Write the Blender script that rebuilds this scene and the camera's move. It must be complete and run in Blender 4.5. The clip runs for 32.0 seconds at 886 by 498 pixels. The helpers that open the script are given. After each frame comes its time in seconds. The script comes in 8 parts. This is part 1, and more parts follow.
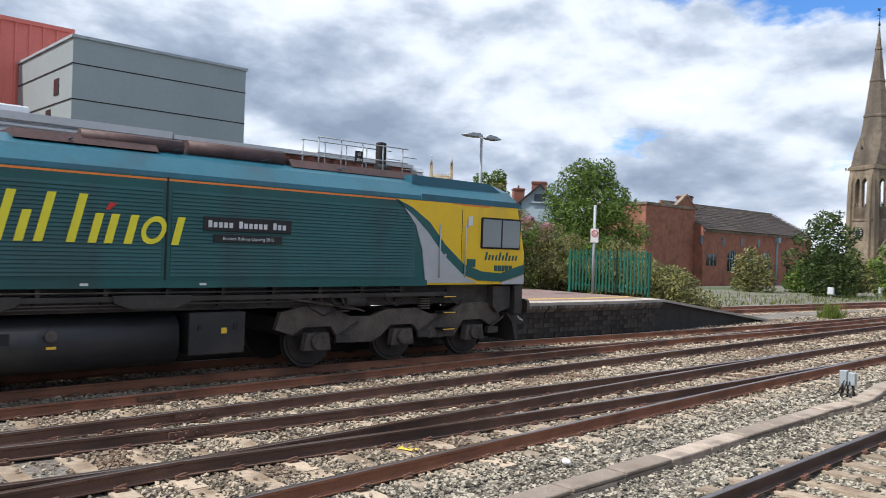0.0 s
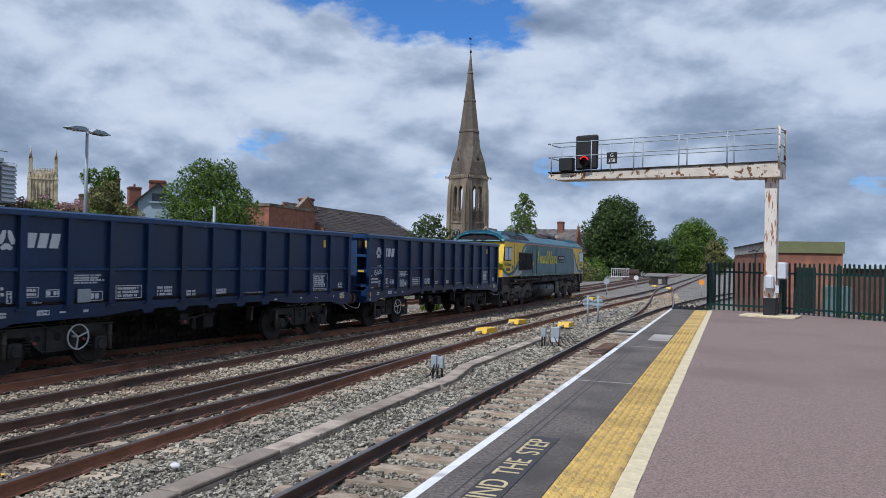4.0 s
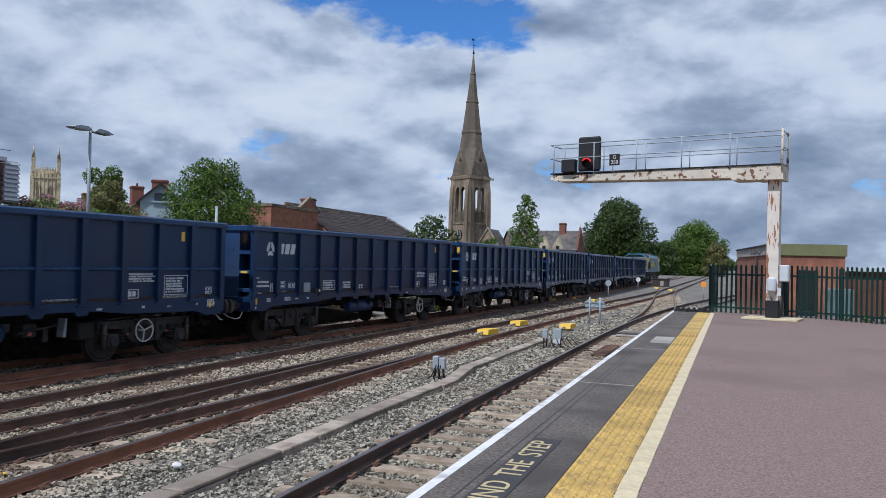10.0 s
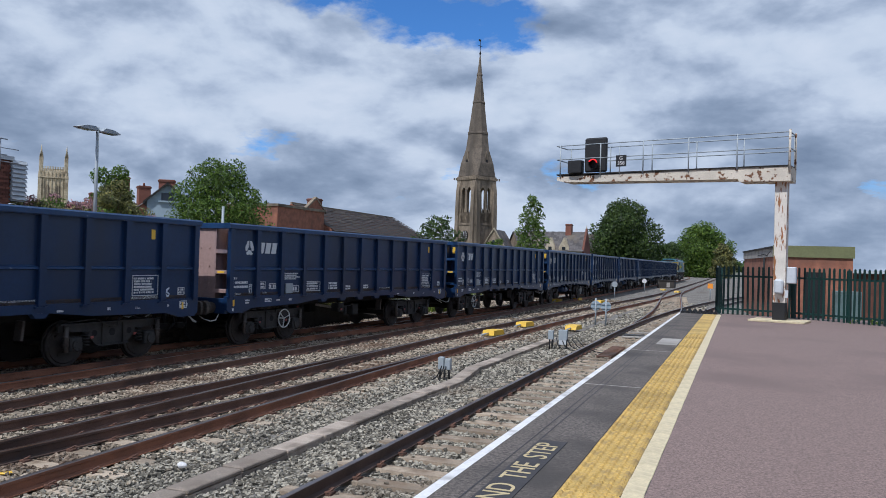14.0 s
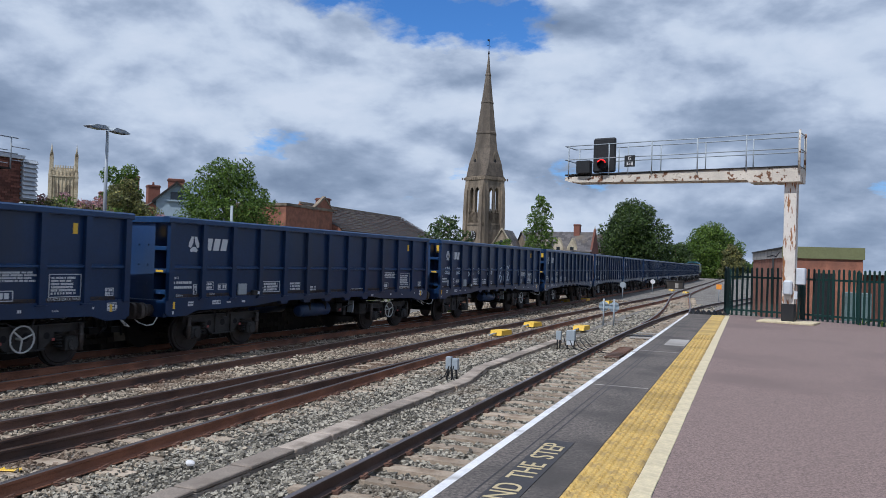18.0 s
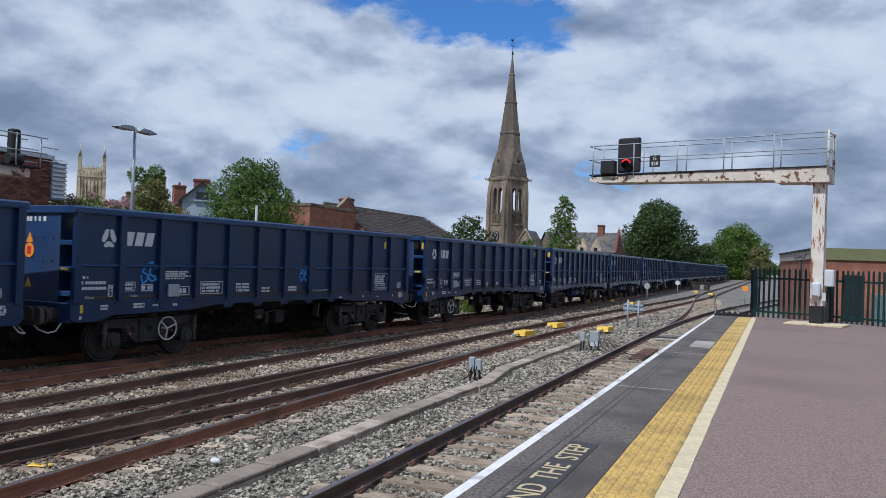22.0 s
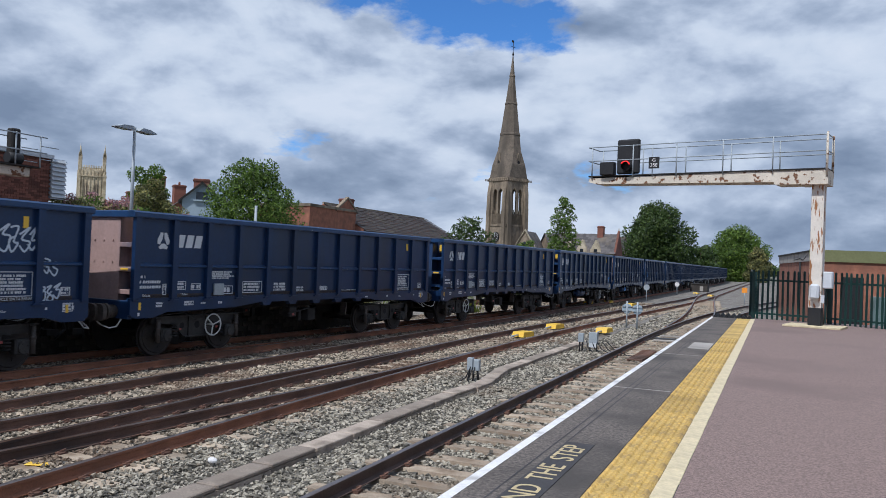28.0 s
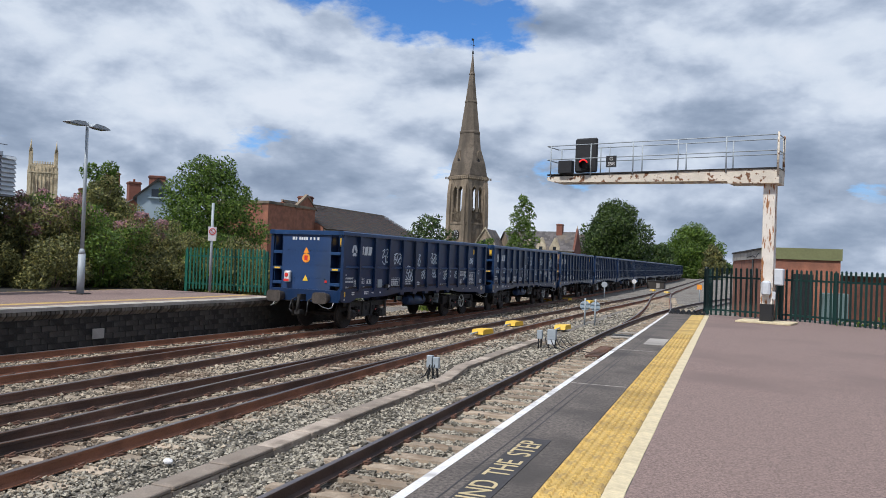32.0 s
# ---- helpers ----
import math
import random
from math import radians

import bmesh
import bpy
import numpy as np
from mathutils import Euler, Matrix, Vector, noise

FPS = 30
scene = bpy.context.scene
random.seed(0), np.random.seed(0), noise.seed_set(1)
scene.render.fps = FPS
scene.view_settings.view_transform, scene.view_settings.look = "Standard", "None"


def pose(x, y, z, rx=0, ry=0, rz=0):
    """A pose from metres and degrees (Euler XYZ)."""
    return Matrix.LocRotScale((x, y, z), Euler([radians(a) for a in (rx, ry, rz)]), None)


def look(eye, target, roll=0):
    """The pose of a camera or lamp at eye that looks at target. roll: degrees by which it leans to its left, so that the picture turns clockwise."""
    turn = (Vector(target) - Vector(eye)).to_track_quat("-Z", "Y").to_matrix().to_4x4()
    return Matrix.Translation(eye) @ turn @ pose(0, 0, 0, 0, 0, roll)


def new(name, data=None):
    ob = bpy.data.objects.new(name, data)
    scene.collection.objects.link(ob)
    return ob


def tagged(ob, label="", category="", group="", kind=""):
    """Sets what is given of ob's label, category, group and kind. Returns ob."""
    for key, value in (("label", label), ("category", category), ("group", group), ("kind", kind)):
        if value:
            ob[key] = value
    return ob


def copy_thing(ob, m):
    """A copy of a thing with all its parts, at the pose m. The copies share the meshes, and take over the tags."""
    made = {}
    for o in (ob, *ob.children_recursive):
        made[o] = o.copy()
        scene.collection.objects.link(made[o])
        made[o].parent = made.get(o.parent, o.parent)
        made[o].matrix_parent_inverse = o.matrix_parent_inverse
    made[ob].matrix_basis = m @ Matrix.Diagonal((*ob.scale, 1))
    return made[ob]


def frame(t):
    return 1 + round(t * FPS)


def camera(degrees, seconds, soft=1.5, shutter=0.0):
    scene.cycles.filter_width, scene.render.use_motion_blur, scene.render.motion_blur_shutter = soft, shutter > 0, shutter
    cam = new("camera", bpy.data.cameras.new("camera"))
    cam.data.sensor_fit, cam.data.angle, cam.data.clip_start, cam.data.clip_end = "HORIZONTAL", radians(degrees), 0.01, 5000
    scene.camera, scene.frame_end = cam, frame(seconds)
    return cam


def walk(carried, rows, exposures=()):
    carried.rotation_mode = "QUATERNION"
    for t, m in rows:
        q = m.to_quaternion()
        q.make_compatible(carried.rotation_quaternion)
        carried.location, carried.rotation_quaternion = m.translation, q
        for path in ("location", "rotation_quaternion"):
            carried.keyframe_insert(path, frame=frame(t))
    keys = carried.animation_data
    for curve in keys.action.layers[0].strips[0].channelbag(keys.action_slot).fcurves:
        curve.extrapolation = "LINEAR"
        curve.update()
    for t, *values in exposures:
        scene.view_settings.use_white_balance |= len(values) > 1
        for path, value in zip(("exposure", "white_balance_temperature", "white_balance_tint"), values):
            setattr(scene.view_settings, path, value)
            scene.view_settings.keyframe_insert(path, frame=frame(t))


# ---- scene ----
cam = camera(58.7, 32.0, soft=0.55, shutter=0.08)
PATH = [
    (0, (-0.676, -0.184, 2.362), (-2.135, 1.184, 2.362), 1.9),
    (0.5, (-0.479, -0.344, 2.363), (-1.675, 1.259, 2.361), 2.3),
    (1, (-0.39, -0.335, 2.371), (-1.449, 1.362, 2.377), 2.2),
    (1.5, (-0.346, -0.325, 2.372), (-1.337, 1.412, 2.389), 1.6),
    (2, (-0.325, -0.323, 2.376), (-1.243, 1.454, 2.399), 1.2),
    (2.5, (-0.314, -0.315, 2.369), (-1.161, 1.497, 2.395), 1.0),
    (3, (-0.293, -0.342, 2.376), (-1.073, 1.5, 2.403), 1.0),
    (3.5, (-0.302, -0.352, 2.376), (-1.02, 1.515, 2.405), 1.0),
    (5.5, (-0.31, -0.35, 2.38), (-0.977, 1.535, 2.407), 1.2),
    (6, (-0.316, -0.342, 2.378), (-0.994, 1.539, 2.406), 1.2),
    (6.5, (-0.314, -0.338, 2.376), (-0.997, 1.542, 2.403), 1.2),
    (7, (-0.312, -0.34, 2.377), (-0.995, 1.54, 2.405), 1.2),
    (7.5, (-0.313, -0.339, 2.378), (-0.996, 1.54, 2.406), 1.3),
    (8, (-0.31, -0.337, 2.376), (-0.993, 1.542, 2.405), 1.3),
    (8.5, (-0.308, -0.342, 2.378), (-0.992, 1.537, 2.407), 1.3),
    (9, (-0.303, -0.351, 2.387), (-0.987, 1.528, 2.416), 1.3),
    (9.5, (-0.31, -0.344, 2.375), (-0.997, 1.534, 2.405), 1.4),
    (10, (-0.314, -0.355, 2.378), (-1.007, 1.521, 2.408), 1.4),
    (10.5, (-0.31, -0.345, 2.379), (-1.007, 1.529, 2.408), 1.4),
    (11, (-0.308, -0.351, 2.384), (-1.01, 1.521, 2.414), 1.4),
    (11.5, (-0.309, -0.35, 2.384), (-1.015, 1.521, 2.413), 1.4),
    (12, (-0.324, -0.347, 2.379), (-1.03, 1.524, 2.409), 1.5),
    (12.5, (-0.323, -0.336, 2.379), (-1.03, 1.534, 2.409), 1.5),
    (13, (-0.318, -0.337, 2.382), (-1.024, 1.534, 2.412), 1.5),
    (13.5, (-0.32, -0.327, 2.383), (-1.026, 1.544, 2.413), 1.5),
    (14, (-0.318, -0.338, 2.382), (-1.025, 1.532, 2.413), 1.6),
    (14.5, (-0.315, -0.337, 2.382), (-1.024, 1.534, 2.413), 1.6),
    (16.5, (-0.306, -0.337, 2.38), (-1.027, 1.528, 2.41), 1.7),
    (17, (-0.312, -0.346, 2.382), (-1.036, 1.518, 2.412), 1.7),
    (17.5, (-0.312, -0.356, 2.379), (-1.037, 1.507, 2.409), 1.8),
    (18, (-0.312, -0.347, 2.383), (-1.038, 1.516, 2.413), 1.8),
    (18.5, (-0.311, -0.349, 2.383), (-1.036, 1.515, 2.414), 1.8),
    (19, (-0.311, -0.346, 2.38), (-1.037, 1.517, 2.411), 1.8),
    (19.5, (-0.317, -0.334, 2.377), (-1.042, 1.53, 2.408), 1.9),
    (20, (-0.313, -0.346, 2.381), (-1.039, 1.518, 2.411), 1.9),
    (20.5, (-0.317, -0.349, 2.379), (-1.044, 1.514, 2.41), 1.9),
    (21, (-0.327, -0.354, 2.381), (-1.065, 1.504, 2.411), 1.9),
    (21.5, (-0.323, -0.358, 2.38), (-1.075, 1.495, 2.411), 2.0),
    (22, (-0.325, -0.343, 2.376), (-1.105, 1.498, 2.405), 2.0),
    (22.5, (-0.32, -0.347, 2.376), (-1.126, 1.483, 2.404), 2.0),
    (23, (-0.315, -0.345, 2.38), (-1.141, 1.476, 2.408), 2.1),
    (23.5, (-0.306, -0.334, 2.375), (-1.146, 1.481, 2.402), 2.1),
    (24, (-0.307, -0.339, 2.373), (-1.153, 1.473, 2.4), 2.1),
    (24.5, (-0.305, -0.327, 2.369), (-1.151, 1.485, 2.397), 2.1),
    (25, (-0.304, -0.329, 2.371), (-1.143, 1.486, 2.399), 2.2),
    (25.5, (-0.304, -0.324, 2.374), (-1.126, 1.499, 2.402), 2.2),
    (26, (-0.306, -0.327, 2.373), (-1.114, 1.503, 2.401), 2.2),
    (26.5, (-0.305, -0.328, 2.372), (-1.098, 1.508, 2.401), 2.2),
    (28.5, (-0.293, -0.347, 2.378), (-1.069, 1.496, 2.409), 2.3),
    (29, (-0.299, -0.342, 2.377), (-1.069, 1.504, 2.408), 2.4),
    (29.5, (-0.296, -0.344, 2.38), (-1.063, 1.503, 2.41), 2.3),
    (30, (-0.3, -0.339, 2.373), (-1.067, 1.507, 2.403), 2.4),
    (30.5, (-0.303, -0.348, 2.375), (-1.07, 1.499, 2.406), 2.4),
    (31, (-0.298, -0.348, 2.378), (-1.064, 1.499, 2.409), 2.4),
    (31.5, (-0.285, -0.348, 2.38), (-1.028, 1.509, 2.412), 2.3),
    (32, (-0.27, -0.356, 2.379), (-0.956, 1.522, 2.408), 2.1),
]
EXPOSURE = [(0, 0.55, 6350, 10), (0.5, 0.44, 6300, 10), (1, 0.30, 6250, 10), (2, 0.10, 6050, 10), (3.5, -0.05, 5720, 10), (26, -0.07, 5700, 10), (29, 0.04, 5850, 10), (31, 0.08, 6000, 10), (32, 0.14, 6100, 10)]
walk(cam, [(t, look(eye, target, roll)) for t, eye, target, roll in PATH], exposures=EXPOSURE)

# ---- world and sun ----
SUN_DIR = Vector((-0.20, -0.76, 1.05)).normalized()


def make_world():
    w = bpy.data.worlds.new("world")
    scene.world = w
    w.use_nodes = True
    nt = w.node_tree
    nt.nodes.clear()
    N = lambda kind, **kw: node(nt, kind, **kw)
    out = N("ShaderNodeOutputWorld")
    bg = N("ShaderNodeBackground")
    sky = N("ShaderNodeTexSky")
    sky.sky_type, sky.sun_disc = "NISHITA", False
    sky.sun_elevation = math.asin(SUN_DIR.z)
    sky.sun_rotation = math.atan2(SUN_DIR.x, SUN_DIR.y)
    sky.air_density, sky.dust_density, sky.ozone_density = 1.0, 0.15, 5.0
    tc = N("ShaderNodeTexCoord")
    sep = N("ShaderNodeSeparateXYZ")
    nt.links.new(tc.outputs["Generated"], sep.inputs[0])
    zc = math_node(nt, "MAXIMUM", sep.outputs[2], 0.0)
    zz = math_node(nt, "ADD", zc, 0.30)
    px = math_node(nt, "DIVIDE", sep.outputs[0], zz)
    py = math_node(nt, "DIVIDE", sep.outputs[1], zz)
    comb = N("ShaderNodeCombineXYZ")
    nt.links.new(px, comb.inputs[0])
    nt.links.new(py, comb.inputs[1])
    comb.inputs[2].default_value = 0.0

    def noise_at(scale, detail, rough, dist=0.0, shift=None, base=comb):
        n = N("ShaderNodeTexNoise")
        n.inputs["Scale"].default_value = scale
        n.inputs["Detail"].default_value = detail
        n.inputs["Roughness"].default_value = rough
        n.inputs["Distortion"].default_value = dist
        if shift:
            m = N("ShaderNodeMapping")
            m.inputs["Location"].default_value = shift
            nt.links.new(base.outputs[0], m.inputs[0])
            nt.links.new(m.outputs[0], n.inputs["Vector"])
        else:
            nt.links.new(base.outputs[0], n.inputs["Vector"])
        return n.outputs["Fac"]

    cover = noise_at(1.6, 12.0, 0.58, 0.0, (-19.51, 6.73, -14.14))
    big = noise_at(1.0, 12.0, 0.58, 0.0, (22.11, 38.57, -16.24))
    # puffs: noise over the dome, with lit tops and shaded undersides from its rise with height
    dome = N("ShaderNodeMapping")
    dome.inputs["Scale"].default_value = (1.0, 1.0, 2.0)
    nt.links.new(tc.outputs["Generated"], dome.inputs[0])
    puff = noise_at(4.2, 9.0, 0.52, 0.15, (3.3, 1.7, 5.0), dome)
    above = noise_at(4.2, 9.0, 0.52, 0.15, (3.3, 1.7, 5.06), dome)
    rise = math_node(nt, "MULTIPLY", math_node(nt, "SUBTRACT", puff, above), 0.55)
    fine = noise_at(9.0, 9.0, 0.55, 0.2, (5.0, 3.1, 8.0), dome)
    tone = math_node(nt, "ADD", math_node(nt, "MULTIPLY", big, 0.42), math_node(nt, "ADD", math_node(nt, "MULTIPLY", puff, 0.38), math_node(nt, "MULTIPLY", fine, 0.20)))
    tone = math_node(nt, "ADD", tone, rise)
    lit = ramp(nt, sep.outputs[2], [(0.10, (0, 0, 0, 1)), (0.19, (1, 1, 1, 1))])
    mid = math_node(nt, "MAXIMUM", math_node(nt, "SUBTRACT", 1.0, math_node(nt, "MULTIPLY", math_node(nt, "ABSOLUTE", math_node(nt, "ADD", sep.outputs[0], 0.17)), 4.5)), 0.0)
    tone = math_node(nt, "ADD", tone, math_node(nt, "MULTIPLY", math_node(nt, "MULTIPLY", lit, mid), 0.04))
    # a bank of darker stratus low over the town beyond the platform end
    bank = ramp(nt, sep.outputs[2], [(0.03, (0, 0, 0, 1)), (0.06, (1, 1, 1, 1)), (0.10, (0.85, 0.85, 0.85, 1)), (0.17, (0, 0, 0, 1))])
    east = math_node(nt, "MINIMUM", math_node(nt, "MAXIMUM", math_node(nt, "MULTIPLY", math_node(nt, "ADD", sep.outputs[0], 0.30), 3.5), 0.0), 1.0)
    tone = math_node(nt, "SUBTRACT", tone, math_node(nt, "MULTIPLY", bank, math_node(nt, "SUBTRACT", math_node(nt, "MULTIPLY", east, 0.10), 0.035)))
    high = ramp(nt, sep.outputs[2], [(0.25, (0, 0, 0, 1)), (0.32, (1, 1, 1, 1))])
    cover = math_node(nt, "SUBTRACT", cover, math_node(nt, "MULTIPLY", high, 0.05))
    west = math_node(nt, "MINIMUM", math_node(nt, "MAXIMUM", math_node(nt, "MULTIPLY", math_node(nt, "ADD", sep.outputs[0], 0.58), -8.0), 0.0), 1.0)
    cover = math_node(nt, "ADD", cover, math_node(nt, "MULTIPLY", west, 0.08))
    gaps = ramp(nt, cover, [(0.345, (0, 0, 0, 1)), (0.40, (1, 1, 1, 1))])
    # low down the clouds close up
    low = ramp(nt, sep.outputs[2], [(0.075, (1, 1, 1, 1)), (0.115, (0, 0, 0, 1))])
    mask = math_node(nt, "MAXIMUM", gaps, low)
    cloud = ramp(nt, tone, [(0.34, (0.205, 0.255, 0.34, 1)), (0.42, (0.29, 0.345, 0.435, 1)), (0.48, (0.40, 0.455, 0.545, 1)),
                            (0.525, (0.52, 0.57, 0.65, 1)), (0.57, (0.62, 0.665, 0.725, 1)), (0.64, (0.69, 0.72, 0.765, 1))])
    skys = N("ShaderNodeVectorMath", operation="MULTIPLY")
    nt.links.new(sky.outputs[0], skys.inputs[0])
    skys.inputs[1].default_value = (0.062, 0.092, 0.122)
    mix = N("ShaderNodeMix", data_type="RGBA")
    nt.links.new(mask, mix.inputs["Factor"])
    nt.links.new(skys.outputs[0], mix.inputs["A"])
    nt.links.new(cloud, mix.inputs["B"])
    nt.links.new(mix.outputs["Result"], bg.inputs["Color"])
    bg.inputs["Strength"].default_value = 1.0
    nt.links.new(bg.outputs[0], out.inputs[0])


def node(nt, kind, **kw):
    n = nt.nodes.new(kind)
    for k, v in kw.items():
        if k == "operation":
            n.operation = v
        elif k == "data_type":
            n.data_type = v
    return n


def math_node(nt, op, a, b=None):
    n = nt.nodes.new("ShaderNodeMath")
    n.operation = op
    for i, v in enumerate((a, b)):
        if v is None:
            continue
        if isinstance(v, (int, float)):
            n.inputs[i].default_value = v
        else:
            nt.links.new(v, n.inputs[i])
    return n.outputs[0]


def ramp(nt, fac, stops):
    r = nt.nodes.new("ShaderNodeValToRGB")
    els = r.color_ramp.elements
    while len(els) < len(stops):
        els.new(0.5)
    for e, (p, c) in zip(els, stops):
        e.position, e.color = p, c
    nt.links.new(fac, r.inputs[0])
    return r.outputs[0]


make_world()
sun = new("sun", bpy.data.lights.new("sun", "SUN"))
sun.data.energy, sun.data.angle, sun.data.color = 3.5, radians(0.6), (1.0, 0.95, 0.87)
sun.matrix_world = look(SUN_DIR * 60, (0, 0, 0))


# ---- materials ----
def mat(name, color, rough=0.7, metal=0.0, var=0.25, scale=3.0, fine=40.0, bump=0.15, bump_scale=60.0, dirt=None, dirt_amt=0.0, dirt_scale=1.2, dirt_edge=None,
        island=0.0, objvar=0.0, spec=0.5, emit=0.0, streak=False, span=0.22):
    """Painted, mineral or metal surface: two scales of tone, dirt patches and relief, in world metres of the object."""
    m = bpy.data.materials.new(name)
    m.use_nodes = True
    nt = m.node_tree
    b = nt.nodes["Principled BSDF"]
    tc = nt.nodes.new("ShaderNodeTexCoord")
    vec = tc.outputs["Object"]
    if streak:
        mp = nt.nodes.new("ShaderNodeMapping")
        mp.inputs["Scale"].default_value = (1, 1, 0.18)
        nt.links.new(vec, mp.inputs[0])
        svec = mp.outputs[0]
    else:
        svec = vec

    def nz(sc, det=4.0, v=None):
        n = nt.nodes.new("ShaderNodeTexNoise")
        n.inputs["Scale"].default_value, n.inputs["Detail"].default_value = sc, det
        nt.links.new(v if v is not None else vec, n.inputs["Vector"])
        return n.outputs["Fac"]

    t = math_node(nt, "ADD", math_node(nt, "MULTIPLY", nz(scale), 0.6), math_node(nt, "MULTIPLY", nz(fine, 3.0), 0.4))
    if island:
        geo = nt.nodes.new("ShaderNodeNewGeometry")
        t = math_node(nt, "ADD", t, math_node(nt, "MULTIPLY", math_node(nt, "SUBTRACT", geo.outputs["Random Per Island"], 0.5), island))
    if objvar:
        oi = nt.nodes.new("ShaderNodeObjectInfo")
        t = math_node(nt, "ADD", t, math_node(nt, "MULTIPLY", math_node(nt, "SUBTRACT", oi.outputs["Random"], 0.5), objvar))
    lo = tuple(max(0.0, c * (1 - var)) for c in color) + (1,)
    hi = tuple(min(1.0, c * (1 + var)) for c in color) + (1,)
    col = ramp(nt, t, [(0.5 - span, lo), (0.5 + span, hi)])
    rsock = None
    if dirt:
        f = ramp(nt, nz(dirt_scale, 6.0, svec), [(dirt_edge or 0.62 - 0.3 * dirt_amt, (0, 0, 0, 1)), (dirt_edge + 0.05 if dirt_edge else 0.78 - 0.2 * dirt_amt, (1, 1, 1, 1))])
        mx = nt.nodes.new("ShaderNodeMix")
        mx.data_type = "RGBA"
        nt.links.new(f, mx.inputs["Factor"])
        nt.links.new(col, mx.inputs["A"])
        mx.inputs["B"].default_value = (*dirt, 1)
        col = mx.outputs["Result"]
    nt.links.new(col, b.inputs["Base Color"])
    rr = math_node(nt, "ADD", math_node(nt, "MULTIPLY", nz(scale * 2.3), 0.25), rough - 0.125)
    nt.links.new(rr, b.inputs["Roughness"])
    b.inputs["Metallic"].default_value = metal
    b.inputs["Specular IOR Level"].default_value = spec
    if bump:
        bp = nt.nodes.new("ShaderNodeBump")
        bp.inputs["Strength"].default_value, bp.inputs["Distance"].default_value = bump, 0.02
        nt.links.new(nz(bump_scale, 5.0), bp.inputs["Height"])
        nt.links.new(bp.outputs[0], b.inputs["Normal"])
    if emit:
        b.inputs["Emission Color"].default_value, b.inputs["Emission Strength"].default_value = (*color, 1), emit
    return m


def glass_mat(name, color=(0.02, 0.025, 0.03), rough=0.05):
    m = bpy.data.materials.new(name)
    m.use_nodes = True
    b = m.node_tree.nodes["Principled BSDF"]
    b.inputs["Base Color"].default_value, b.inputs["Roughness"].default_value = (*color, 1), rough
    b.inputs["Specular IOR Level"].default_value = 0.8
    return m


def leaf_mat(name, color, var=0.5):
    m = bpy.data.materials.new(name)
    m.use_nodes = True
    nt = m.node_tree
    b = nt.nodes["Principled BSDF"]
    geo = nt.nodes.new("ShaderNodeNewGeometry")
    col = ramp(nt, geo.outputs["Random Per Island"], [(0.0, tuple(c * (1 - var) for c in color) + (1,)), (0.6, (*color, 1)),
                                                      (1.0, (color[0] * 1.9, color[1] * 1.6, color[2] * 1.3, 1))])
    nt.links.new(col, b.inputs["Base Color"])
    b.inputs["Roughness"].default_value = 0.5
    b.inputs["Specular IOR Level"].default_value = 0.35
    tr = nt.nodes.new("ShaderNodeBsdfTranslucent")
    nt.links.new(col, tr.inputs["Color"])
    ms = nt.nodes.new("ShaderNodeMixShader")
    ms.inputs[0].default_value = 0.35
    nt.links.new(b.outputs[0], ms.inputs[1])
    nt.links.new(tr.outputs[0], ms.inputs[2])
    nt.links.new(ms.outputs[0], nt.nodes["Material Output"].inputs[0])
    return m


